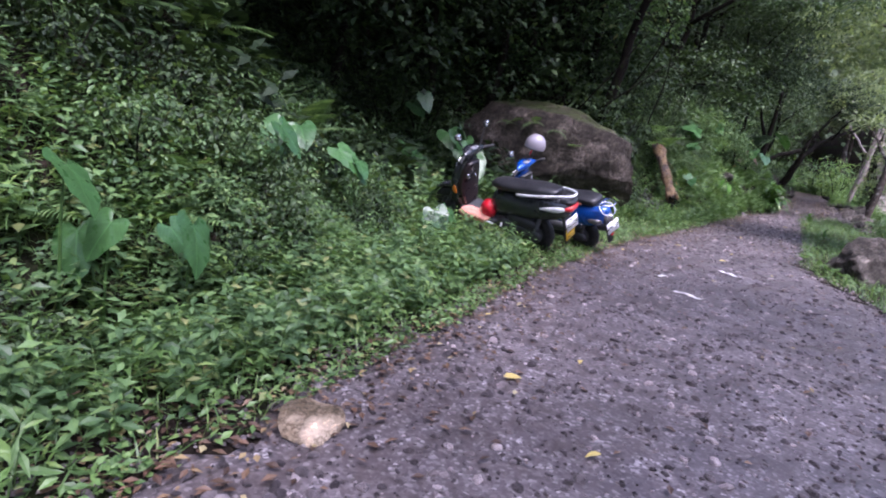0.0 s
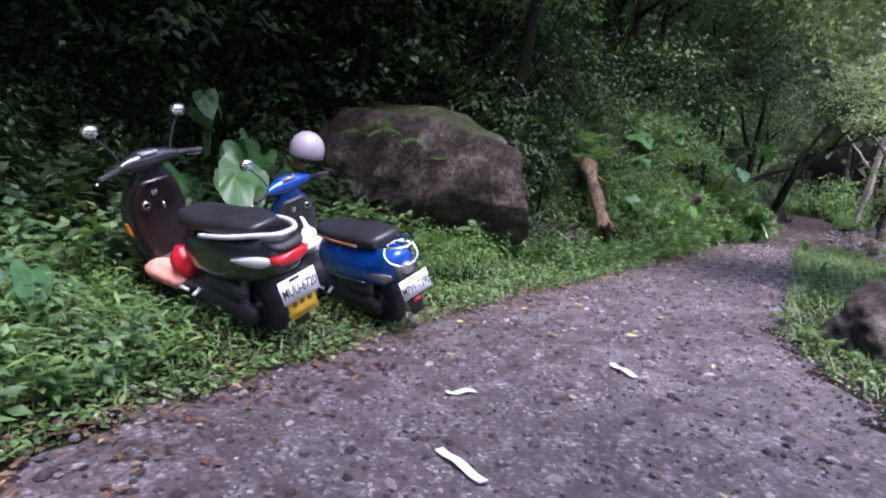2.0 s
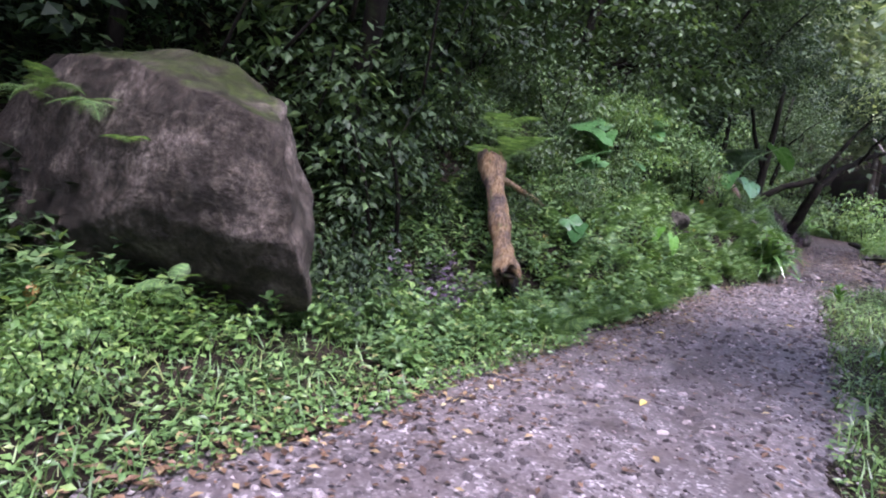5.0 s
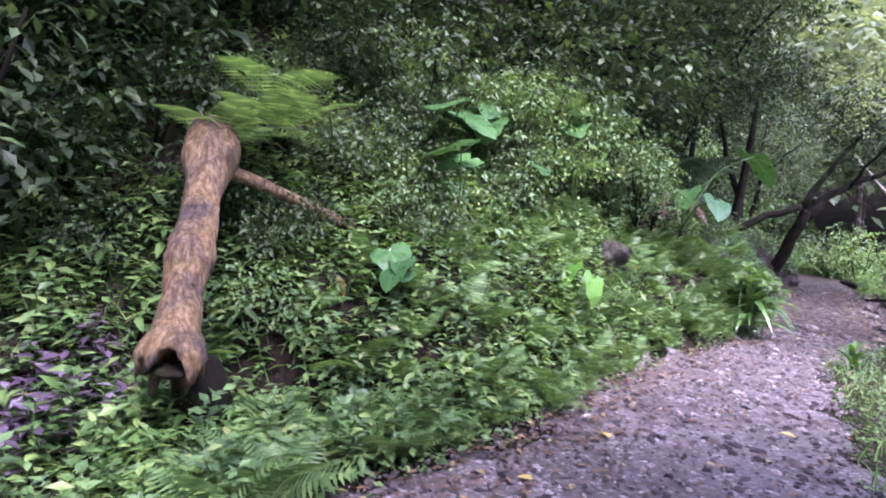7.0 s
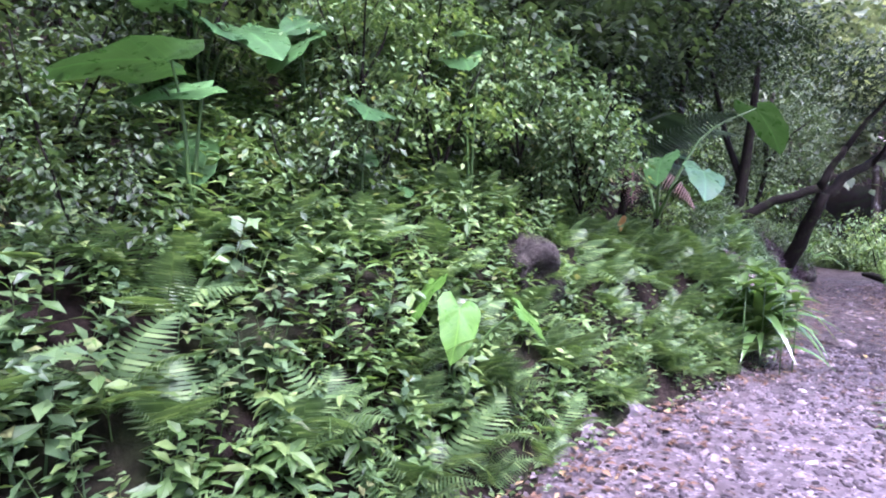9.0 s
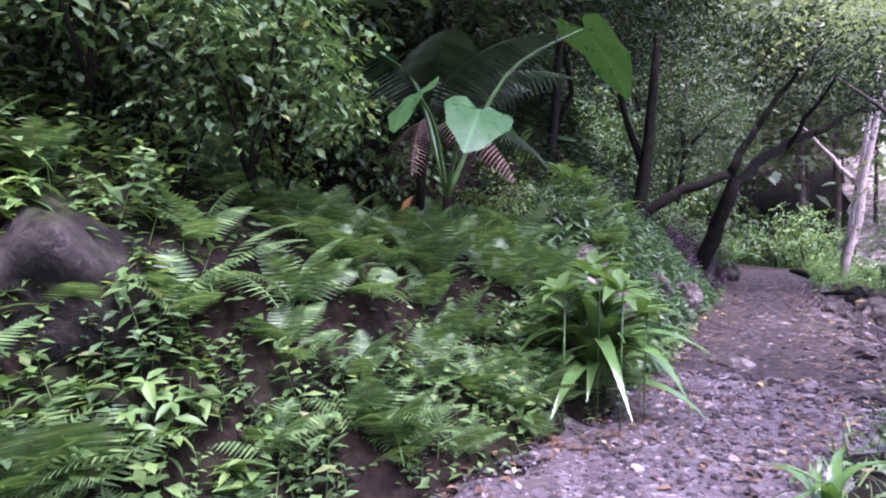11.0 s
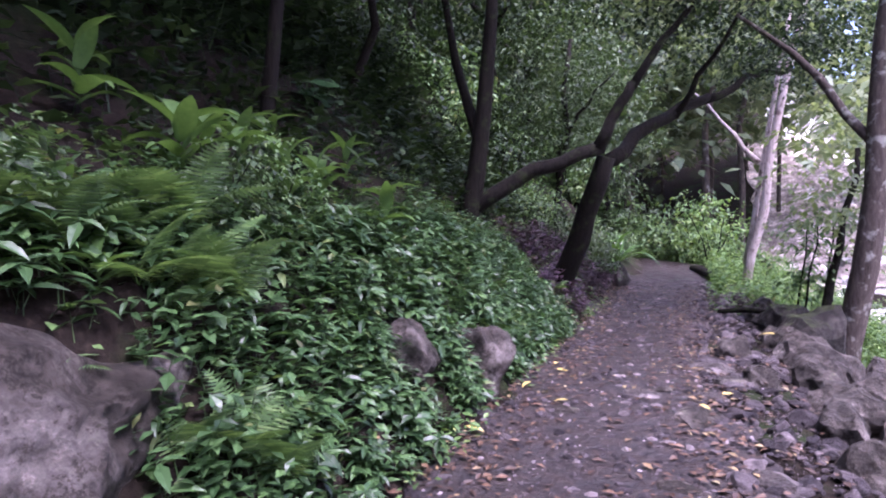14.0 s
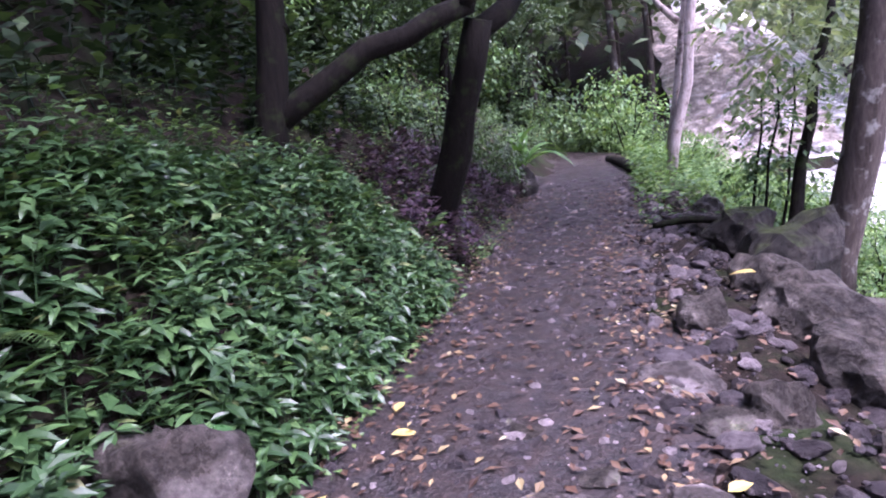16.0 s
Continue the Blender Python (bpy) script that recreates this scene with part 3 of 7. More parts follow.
for k, (x, y, z, s, mat) in enumerate([
        (1.05, 28.5, -0.05, 0.36, ROCK_MOSSY), (1.2, 27.6, -0.08, 0.56, ROCK_MOSSY), (0.9, 27.0, -0.1, 0.3, ROCK_GREY), (1.05, 26.45, -0.12, 0.42, ROCK_GREY), (0.42, 26.2, -0.03, 0.22, ROCK_GREY), (0.5, 25.2, -0.06, 0.22, ROCK_GREY),
        (0.95, 25.75, -0.12, 0.3, ROCK_GREY), (1.4, 25.5, -0.3, 0.45, ROCK_GREY), (1.0, 25.0, -0.15, 0.33, ROCK_GREY), (1.25, 24.3, -0.25, 0.4, ROCK_GREY),
        (0.85, 24.3, -0.1, 0.22, ROCK_GREY), (0.8, 23.6, -0.1, 0.26, ROCK_GREY), (1.15, 23.3, -0.2, 0.35, ROCK_MOSSY), (0.75, 22.8, -0.08, 0.2, ROCK_GREY),
        (0.8, 29.0, -0.05, 0.24, ROCK_GREY), (0.95, 29.6, -0.05, 0.28, ROCK_GREY), (0.75, 30.3, -0.03, 0.22, ROCK_GREY), (1.75, 26.8, -0.4, 0.4, ROCK_GREY), (1.7, 24.9, -0.5, 0.4, ROCK_GREY)]):
    rock("rock", 60 + k, (x + 0.14, y, z + 0.02), (s * 0.78, s * 0.85, s * 0.8), mat, "angular grey rock in the rough stone edging of the path", "rock", 37 * k, 3, 0.45, "stone edging", 9)


# ---- trees ----
def tube(points, radii, sides=8, knots=0.0, seed=0):
    """A tapered limb along points, as arrays."""
    pts = [Vector(p) for p in points]
    r = random.Random(seed)
    v, f = [], []
    for i, (p, rad) in enumerate(zip(pts, radii)):
        d = (pts[min(i + 1, len(pts) - 1)] - pts[max(i - 1, 0)]).normalized()
        side = d.cross(Vector((0.31, 0.87, 0.2))).normalized()
        other = d.cross(side)
        for k in range(sides):
            w = 2 * math.pi * k / sides
            q = p + (side * math.cos(w) + other * math.sin(w)) * rad * (1 + knots * r.uniform(-1, 1))
            v.append(tuple(q))
        if i:
            for k in range(sides):
                a, b = (i - 1) * sides + k, (i - 1) * sides + (k + 1) % sides
                f += [(a, b, b + sides), (a, b + sides, a + sides)]
    n = len(v)
    v += [tuple(pts[0]), tuple(pts[-1])]
    for k in range(sides):
        f += [(n, (k + 1) % sides, k), (n + 1, n - sides + k, n - sides + (k + 1) % sides)]
    return np.array(v), np.array(f)


def bend(start, end, sag=0.0, n=7, wob=0.05, seed=0):
    """Points from start to end, bowed upwards by sag and slightly crooked."""
    r = random.Random(seed)
    s, e = Vector(start), Vector(end)
    out = []
    for i in range(n):
        u = i / (n - 1)
        p = s.lerp(e, u)
        p.z += sag * math.sin(math.pi * u)
        if 0 < i < n - 1:
            p += Vector((r.uniform(-wob, wob), r.uniform(-wob, wob), r.uniform(-wob, wob)))
        out.append(tuple(p))
    return out


def taper(r0, r1, n=7):
    return [r0 + (r1 - r0) * i / (n - 1) for i in range(n)]


def child(name, arrays, mat, parent, label="", smooth=True):
    ob = tri_object(name, arrays[0], arrays[1], mat, smooth)
    ob.parent = parent
    return tagged(ob, label)


def crown_arrays(blobs, count, size, seed, leaf=LEAF_SMALL, droop=0.3, per=22, wide=3.4):
    """Leaves in flat drooping sprays set about several uneven blobs (centre, radii), with gaps between the sprays."""
    r = np.random.default_rng(seed)
    vol = np.array([a[1][0] * a[1][1] * a[1][2] for a in blobs]) ** 0.66
    pick = r.choice(len(blobs), max(1, count // per), p=vol / vol.sum())
    c = np.array([b[0] for b in blobs])[pick]
    rad = np.array([b[1] for b in blobs])[pick]
    k = len(pick)
    d = r.normal(size=(k, 3))
    d /= np.linalg.norm(d, axis=1)[:, None]
    tw = c + d * rad * (r.uniform(0.2, 1.1, (k, 1)) ** 0.55)
    reach = size * wide * r.uniform(0.6, 1.35, (k, 1))
    a = r.uniform(0, 6.28, (k, per))
    out = np.sqrt(r.uniform(0.02, 1, (k, per))) * reach
    lean = r.normal(0, 0.35, (k, 2))
    ox, oy = np.cos(a) * out, np.sin(a) * out
    oz = ox * lean[:, :1] + oy * lean[:, 1:] - 0.35 * out * out / reach + r.normal(0, 0.22, (k, per)) * size
    at = (tw[:, None] + np.stack([ox, oy, oz], -1)).reshape(-1, 3)
    n = len(at)
    yaw = a.ravel() - 1.57 + r.normal(0, 0.6, n)
    return spread(leaf, at, turns(yaw, r.uniform(-0.5, 0.25, n) - droop, r.normal(0, 0.4, n)), size * r.uniform(0.6, 1.3, n))


def tree(at, limbs, blobs, count, size, bark, leaf_mat, label, seed=0, leaf=LEAF_SMALL):
    """limbs: (points, radii); the first is the trunk. blobs: centres and radii of the crown, from the tree's foot."""
    t = new("tree")
    t.matrix_world = Matrix.Translation(at)
    tagged(t, label, "tree")
    for k, (pts, radii) in enumerate(limbs):
        child("trunk" if k == 0 else "limb", tube(pts, radii, 10 if k == 0 else 7, 0.07, seed + k), bark, t)
    if count:
        child("crown", crown_arrays(blobs, count, size, seed, leaf), leaf_mat, t, smooth=False)
    return t


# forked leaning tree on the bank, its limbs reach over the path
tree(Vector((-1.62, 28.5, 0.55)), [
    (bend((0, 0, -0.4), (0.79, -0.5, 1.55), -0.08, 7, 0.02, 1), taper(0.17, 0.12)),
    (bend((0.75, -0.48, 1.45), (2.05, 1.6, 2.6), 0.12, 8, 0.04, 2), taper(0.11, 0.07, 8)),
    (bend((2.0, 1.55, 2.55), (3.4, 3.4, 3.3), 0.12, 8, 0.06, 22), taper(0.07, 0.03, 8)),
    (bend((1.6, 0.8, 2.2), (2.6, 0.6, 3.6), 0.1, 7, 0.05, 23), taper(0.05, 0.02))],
    [((2.4, 1.6, 3.6), (1.5, 1.5, 0.7)), ((3.4, 3.2, 3.8), (1.5, 1.6, 0.8)), ((1.4, 0.2, 4.0), (1.3, 1.3, 0.7))], 9500, 0.095, BARK_DARK, SHADELEAF,
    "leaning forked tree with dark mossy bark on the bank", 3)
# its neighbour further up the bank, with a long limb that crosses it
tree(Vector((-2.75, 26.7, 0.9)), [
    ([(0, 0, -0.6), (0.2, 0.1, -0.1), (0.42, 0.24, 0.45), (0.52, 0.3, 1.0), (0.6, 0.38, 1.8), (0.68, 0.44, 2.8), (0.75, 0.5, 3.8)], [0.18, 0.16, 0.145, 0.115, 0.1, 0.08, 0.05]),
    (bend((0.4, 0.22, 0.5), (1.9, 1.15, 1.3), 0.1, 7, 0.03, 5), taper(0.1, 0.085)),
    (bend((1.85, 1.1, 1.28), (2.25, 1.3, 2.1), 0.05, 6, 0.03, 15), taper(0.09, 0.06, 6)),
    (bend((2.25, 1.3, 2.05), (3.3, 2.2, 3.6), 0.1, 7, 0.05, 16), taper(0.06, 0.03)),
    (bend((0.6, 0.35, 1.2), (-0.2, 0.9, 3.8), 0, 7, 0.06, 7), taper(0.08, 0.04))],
    [((0.7, 0.5, 4.2), (1.5, 1.5, 0.9)), ((3.2, 2.2, 3.8), (1.3, 1.3, 0.7)), ((-0.4, 0.9, 4.2), (1.5, 1.5, 0.9))], 9500, 0.095, BARK_DARK, SHADELEAF,
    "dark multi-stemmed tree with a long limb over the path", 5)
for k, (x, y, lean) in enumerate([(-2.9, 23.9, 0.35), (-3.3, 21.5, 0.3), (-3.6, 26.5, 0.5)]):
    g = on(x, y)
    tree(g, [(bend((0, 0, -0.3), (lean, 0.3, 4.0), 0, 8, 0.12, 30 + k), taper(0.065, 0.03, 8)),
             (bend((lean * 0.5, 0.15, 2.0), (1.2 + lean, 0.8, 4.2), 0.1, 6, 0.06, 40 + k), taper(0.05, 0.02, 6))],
         [((lean, 0.3, 4.4), (1.7, 1.7, 1.0)), ((1.2, 0.7, 4.4), (1.5, 1.5, 0.7)), ((0.2, -0.2, 3.0), (1.0, 1.0, 0.6))], 4600, 0.11, BARK_DARK, HALFSHADELEAF, "slender dark tree trunk on the shaded bank", 50 + k)

# tall slope trees roofing the path; low boughs added to darken the hollow
for k, (y, mat) in enumerate([(18.6, HALFSHADELEAF), (21.4, HALFSHADELEAF), (24.3, SHADELEAF)]):
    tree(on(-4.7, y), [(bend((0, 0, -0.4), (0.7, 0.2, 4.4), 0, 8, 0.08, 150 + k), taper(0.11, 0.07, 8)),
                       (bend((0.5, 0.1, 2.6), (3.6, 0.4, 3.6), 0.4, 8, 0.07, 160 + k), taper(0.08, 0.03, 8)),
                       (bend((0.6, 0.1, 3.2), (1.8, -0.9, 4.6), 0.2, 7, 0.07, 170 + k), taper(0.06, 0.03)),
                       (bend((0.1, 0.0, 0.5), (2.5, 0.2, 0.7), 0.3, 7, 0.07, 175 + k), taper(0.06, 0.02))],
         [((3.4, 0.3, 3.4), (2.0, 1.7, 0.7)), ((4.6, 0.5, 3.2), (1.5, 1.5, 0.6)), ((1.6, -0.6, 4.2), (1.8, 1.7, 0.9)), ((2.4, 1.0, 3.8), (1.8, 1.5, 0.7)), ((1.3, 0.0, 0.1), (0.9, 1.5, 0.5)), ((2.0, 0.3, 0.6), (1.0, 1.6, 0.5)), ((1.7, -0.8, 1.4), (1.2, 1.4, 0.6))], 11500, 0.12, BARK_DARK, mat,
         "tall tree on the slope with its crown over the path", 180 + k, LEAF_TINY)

# high dark crowns added to cut the light on the upper bank
for k, y in enumerate((13.6, 16.2)):
    tree(on(-6.0, y), [(bend((0, 0, -0.4), (0.5, 0.2, 3.8), 0, 8, 0.08, 350 + k), taper(0.13, 0.08, 8)),
                       (bend((0.4, 0.1, 2.4), (2.4, -0.3, 3.4), 0.3, 8, 0.07, 360 + k), taper(0.07, 0.03, 8))],
         [((0.6, 0.2, 3.8), (1.8, 1.8, 0.9)), ((2.2, -0.3, 3.5), (1.5, 1.7, 0.7)), ((0.8, -0.6, 2.5), (1.2, 1.3, 0.6))], 5200, 0.16, BARK_DARK, SHADELEAF,
         "dark tree added above the boulder and the bank to shade them", 370 + k, LEAF_TINY)

# broad dark crowns added to keep skylight out of the hollow behind the verge
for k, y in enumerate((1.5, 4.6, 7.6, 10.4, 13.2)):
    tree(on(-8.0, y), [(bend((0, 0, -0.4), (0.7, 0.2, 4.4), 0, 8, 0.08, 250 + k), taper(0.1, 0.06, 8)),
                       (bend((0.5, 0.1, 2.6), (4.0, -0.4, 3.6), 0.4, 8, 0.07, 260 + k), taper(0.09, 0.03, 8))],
         [((1.0, 0.2, 4.2), (1.9, 1.9, 1.1)), ((2.8, -0.4, 3.9), (1.9, 1.8, 0.9)), ((4.2, 0.2, 3.6), (1.5, 1.6, 0.7)), ((0.6, -1.0, 2.6), (1.4, 1.3, 0.9)), ((1.2, 0.3, 1.5), (1.3, 1.6, 0.8))], 7500, 0.17, BARK_DARK, HALFSHADELEAF if k < 2 else SHADELEAF,
         "tall tree with shade-dark leaves added to close the hollow behind the verge", 270 + k, LEAF_TINY)

# trees at the outer edge of the path, above the river, in lit-toned leaves
foot = on(1.72, 27.9)
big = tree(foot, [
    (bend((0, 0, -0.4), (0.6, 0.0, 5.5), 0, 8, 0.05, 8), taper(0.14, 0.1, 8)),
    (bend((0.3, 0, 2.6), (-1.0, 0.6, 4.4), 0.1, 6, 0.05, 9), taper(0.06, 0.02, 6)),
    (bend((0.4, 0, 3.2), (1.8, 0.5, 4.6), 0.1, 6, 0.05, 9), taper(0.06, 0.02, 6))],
    [((0.4, 0, 5.8), (2.6, 2.4, 1.0)), ((-1.1, 0.3, 5.0), (1.5, 1.6, 0.6)), ((1.9, 0.5, 4.4), (1.2, 1.2, 0.9)), ((-0.6, -2.2, 5.4), (1.9, 1.8, 0.7))], 5000, 0.11, BARK_PALE, LITLEAF,
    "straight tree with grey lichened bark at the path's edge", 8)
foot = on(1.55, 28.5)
tree(foot, [(bend((0, 0, -0.3), (0.55, 0.5, 2.6), 0, 8, 0.05, 12), taper(0.07, 0.03, 8))], [((0.55, 0.5, 2.7), (0.9, 0.9, 0.7)), ((0.3, 0.3, 1.7), (0.5, 0.5, 0.5))], 1500, 0.11, BARK_DARK, LITLEAF, "thin leaning tree beside the larger trunk", 12)
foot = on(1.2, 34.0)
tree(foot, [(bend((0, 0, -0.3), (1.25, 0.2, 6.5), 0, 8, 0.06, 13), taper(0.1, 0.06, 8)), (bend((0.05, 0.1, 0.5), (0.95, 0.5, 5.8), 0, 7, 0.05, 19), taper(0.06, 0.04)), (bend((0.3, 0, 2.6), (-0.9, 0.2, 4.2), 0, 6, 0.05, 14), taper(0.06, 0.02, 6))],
     [((1.2, 0.2, 6.8), (2.2, 2.0, 1.2)), ((-0.6, 0.2, 5.4), (1.2, 1.2, 0.6))], 1900, 0.12, BARK_WHITE, LITLEAF, "pale trunk with ragged bark beside the path", 13)
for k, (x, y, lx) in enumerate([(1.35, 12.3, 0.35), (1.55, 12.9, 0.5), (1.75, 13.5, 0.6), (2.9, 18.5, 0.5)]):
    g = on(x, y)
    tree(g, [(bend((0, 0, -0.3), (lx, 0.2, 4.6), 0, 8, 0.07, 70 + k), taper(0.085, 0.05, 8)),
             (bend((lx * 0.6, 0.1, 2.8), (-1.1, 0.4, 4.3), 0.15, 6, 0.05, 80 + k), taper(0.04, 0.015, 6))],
         [((lx, 0.2, 4.7), (1.7, 1.7, 1.0)), ((-1.0, 0.4, 4.2), (1.2, 1.1, 0.6)), ((lx, 0.3, 3.2), (1.1, 1.1, 0.7)), ((0.9, -0.2, 2.3), (0.8, 0.9, 0.6))], 6000, 0.1, BARK_PALE, LITLEAF, "slim tree with mottled bark beside the path", 90 + k)

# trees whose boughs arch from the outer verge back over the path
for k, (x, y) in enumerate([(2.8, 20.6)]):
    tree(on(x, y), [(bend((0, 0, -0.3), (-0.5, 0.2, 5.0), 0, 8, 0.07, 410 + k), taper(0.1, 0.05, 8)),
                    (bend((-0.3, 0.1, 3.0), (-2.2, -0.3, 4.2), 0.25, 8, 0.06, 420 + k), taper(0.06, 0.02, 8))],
         [((-1.6, -0.2, 4.2), (0.8, 1.0, 0.4)), ((-0.2, 0.2, 4.4), (1.1, 1.5, 0.8)), ((0.7, 0.0, 3.4), (1.1, 1.4, 0.8)), ((0.6, -0.3, 2.2), (0.9, 1.0, 0.6))], 5000, 0.1, BARK_DARK, LITLEAF,
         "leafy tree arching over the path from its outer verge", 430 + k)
# trees behind the forked one, where the path bends away, in shade-toned leaves
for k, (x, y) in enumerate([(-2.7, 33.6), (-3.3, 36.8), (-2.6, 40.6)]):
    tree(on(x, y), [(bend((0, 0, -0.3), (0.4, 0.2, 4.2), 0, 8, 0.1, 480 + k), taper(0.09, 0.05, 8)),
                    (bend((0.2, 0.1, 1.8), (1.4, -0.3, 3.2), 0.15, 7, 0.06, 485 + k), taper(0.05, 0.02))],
         [((0.4, 0.2, 4.2), (1.5, 1.5, 0.9)), ((1.2, -0.3, 3.2), (1.1, 1.1, 0.6)), ((-0.4, 0.0, 2.8), (1.2, 1.2, 0.7)), ((0.5, -0.2, 1.9), (1.0, 1.0, 0.6))], 6000, 0.11, BARK_DARK, HALFSHADELEAF,
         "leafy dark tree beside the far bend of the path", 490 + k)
# unseen trees added to roof and shade the first stretch of the path
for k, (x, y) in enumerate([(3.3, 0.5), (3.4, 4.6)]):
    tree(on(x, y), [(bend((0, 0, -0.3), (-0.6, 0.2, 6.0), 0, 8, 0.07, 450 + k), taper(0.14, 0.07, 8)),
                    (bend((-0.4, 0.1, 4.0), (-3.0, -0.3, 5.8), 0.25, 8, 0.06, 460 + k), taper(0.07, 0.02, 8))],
         [((-2.4, -0.2, 5.9), (1.6, 1.7, 0.6)), ((-0.8, 0.2, 6.4), (1.8, 1.9, 0.9)), ((0.8, 0.0, 5.2), (1.5, 1.7, 0.9)), ((0.9, -0.3, 3.4), (1.2, 1.4, 0.8))], 5200, 0.14, BARK_PALE, LITLEAF,
         "unseen leafy tree added to shade the start of the path", 470 + k)
# mossy limb that crosses high over the path
tree(on(-4.6, 12.6), [(bend((0, 0, -0.3), (1.0, -0.3, 3.4), 0, 8, 0.08, 440), taper(0.13, 0.08, 8)),
                      (bend((0.95, -0.3, 3.3), (2.7, -0.6, 3.55), 0.12, 7, 0.04, 441), taper(0.075, 0.05)),
                      (bend((2.65, -0.6, 3.55), (6.4, -0.6, 2.6), 0.16, 8, 0.04, 442), taper(0.05, 0.018, 8))],
     [((1.6, -0.3, 4.0), (1.5, 1.4, 0.7)), ((4.2, -0.4, 3.8), (1.5, 1.0, 0.5)), ((0.4, 0.2, 3.2), (1.2, 1.2, 0.8))], 5200, 0.11, BARK_DARK, SPRIG, "mossy tree with a thin limb crossing over the path", 443)

for k, (x, y, h) in enumerate([(1.5, 29.0, 1.7), (1.42, 29.25, 1.5), (1.75, 29.4, 1.9)]):
    tree(on(x, y), [(bend((0, 0, -0.1), (0.18, 0.05, h), 0, 6, 0.03, 190 + k), taper(0.018, 0.008, 6))], [((0.1, 0, h * 0.65), (0.3, 0.3, h * 0.4))], 260, 0.09, BARK_DARK, SPRIG, "thin sapling with small dark leaves beside the tree", 195 + k)

# canopy trees on the hillside, behind and above everything, leaves coloured shade-dark
hill = []
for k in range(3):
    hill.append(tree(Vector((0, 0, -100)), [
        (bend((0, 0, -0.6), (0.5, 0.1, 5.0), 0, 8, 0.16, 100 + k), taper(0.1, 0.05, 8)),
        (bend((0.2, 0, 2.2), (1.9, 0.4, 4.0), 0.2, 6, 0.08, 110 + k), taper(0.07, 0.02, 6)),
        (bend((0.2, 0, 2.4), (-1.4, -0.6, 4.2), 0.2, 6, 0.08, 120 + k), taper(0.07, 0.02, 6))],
        [((0.5, 0, 5.4), (2.2, 2.2, 1.4)), ((1.9, 0.5, 4.2), (1.5, 1.5, 1.0)), ((-1.4, -0.6, 4.3), (1.4, 1.4, 1.0)), ((0.3, 1.2, 3.2), (1.3, 1.2, 0.8)), ((0.4, -0.6, 2.0), (1.2, 1.2, 0.8)), ((-0.5, 0.4, 1.3), (1.1, 1.1, 0.6))], 3000, 0.19, BARK_DARK, SHADELEAF,
        "broadleaf tree with shade-dark leaf colour on the steep wooded slope", 130 + k, LEAF_TINY))
spots = []
for y in np.arange(-10, 50, 4.0):
    for d in ((3.6, 6.4) if not 11 < y < 21 else (5.2, 8.0)):
        spots.append((float(left_edge(y)) - np.interp(y, VERGE_Y, VERGE_W) - d + rng.uniform(-0.7, 0.7), y + rng.uniform(-1, 1)))
spots += [(-7.2, 9.8), (-8.4, 7.6), (-7.6, 4.8), (-6.2, 12.2), (-5.0, 13.6), (-9.0, 5.9), (-6.4, 10.9)]
for k, (x, y) in enumerate(spots):
    if x > -6.4 and y < 7:
        continue
    g = on(x, y)
    copy_thing(hill[k % 3], Matrix.Translation(g) @ Matrix.Rotation(rng.uniform(0, 6.28), 4, "Z") @ Matrix.Diagonal((*[rng.uniform(0.85, 1.25)] * 3, 1)))
# far crowns wear the paler leaf, which carries the gorge's brightness
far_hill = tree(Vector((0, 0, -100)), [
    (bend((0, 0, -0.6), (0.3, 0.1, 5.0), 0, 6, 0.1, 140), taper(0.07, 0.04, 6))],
    [((0.3, 0, 5.0), (2.4, 2.4, 2.2)), ((1.6, 0.5, 3.6), (1.6, 1.6, 1.4)), ((-1.5, -0.6, 3.4), (1.5, 1.5, 1.3))], 1700, 0.28, BARK_PALE, FARLITLEAF, "leafy tree on the far side of the gorge", 141, LEAF_TINY)
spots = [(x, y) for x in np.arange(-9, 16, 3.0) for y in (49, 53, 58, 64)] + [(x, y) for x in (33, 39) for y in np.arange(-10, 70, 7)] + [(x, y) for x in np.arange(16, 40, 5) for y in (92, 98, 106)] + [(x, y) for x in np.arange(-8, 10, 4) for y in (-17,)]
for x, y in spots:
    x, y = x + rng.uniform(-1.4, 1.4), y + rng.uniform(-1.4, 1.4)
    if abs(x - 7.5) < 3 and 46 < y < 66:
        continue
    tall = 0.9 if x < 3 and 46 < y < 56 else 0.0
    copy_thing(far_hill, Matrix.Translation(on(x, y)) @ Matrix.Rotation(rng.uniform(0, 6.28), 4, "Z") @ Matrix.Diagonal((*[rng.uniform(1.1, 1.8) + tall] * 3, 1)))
for t in (*hill, far_hill):
    for o in (*t.children_recursive, t):
        bpy.data.objects.remove(o)


# ---- undergrowth, past counting ----
BARE = [(-1.4, 21.2, 0.32), (-1.3, 23.3, 0.2), (-1.12, 24.15, 0.24)]  # rocks that stand clear of plants


def scatter(count, y0, y1, d0, d1, side=-1, power=1.0):
    """Places by distance from the path's edge: to the hill (side -1) or to the river (side 1)."""
    y = rng.uniform(y0, y1, count)
    d = d0 + (d1 - d0) * rng.uniform(0, 1, count) ** power
    x = left_edge(y) - d if side < 0 else right_edge(y) + d
    open_ground = np.ones(count, bool)
    for cx, cy, rad in BARE:
        open_ground &= np.hypot(x - cx, y - cy) > rad
    x, y, d = x[open_ground], y[open_ground], d[open_ground]
    return np.stack([x, y, land(x, y)], -1), d


def stuff(name, pieces, mat, label, category):
    v, f = joined(pieces)
    return tagged(tri_object(name, v, f, mat), label, category, kind="stuff")


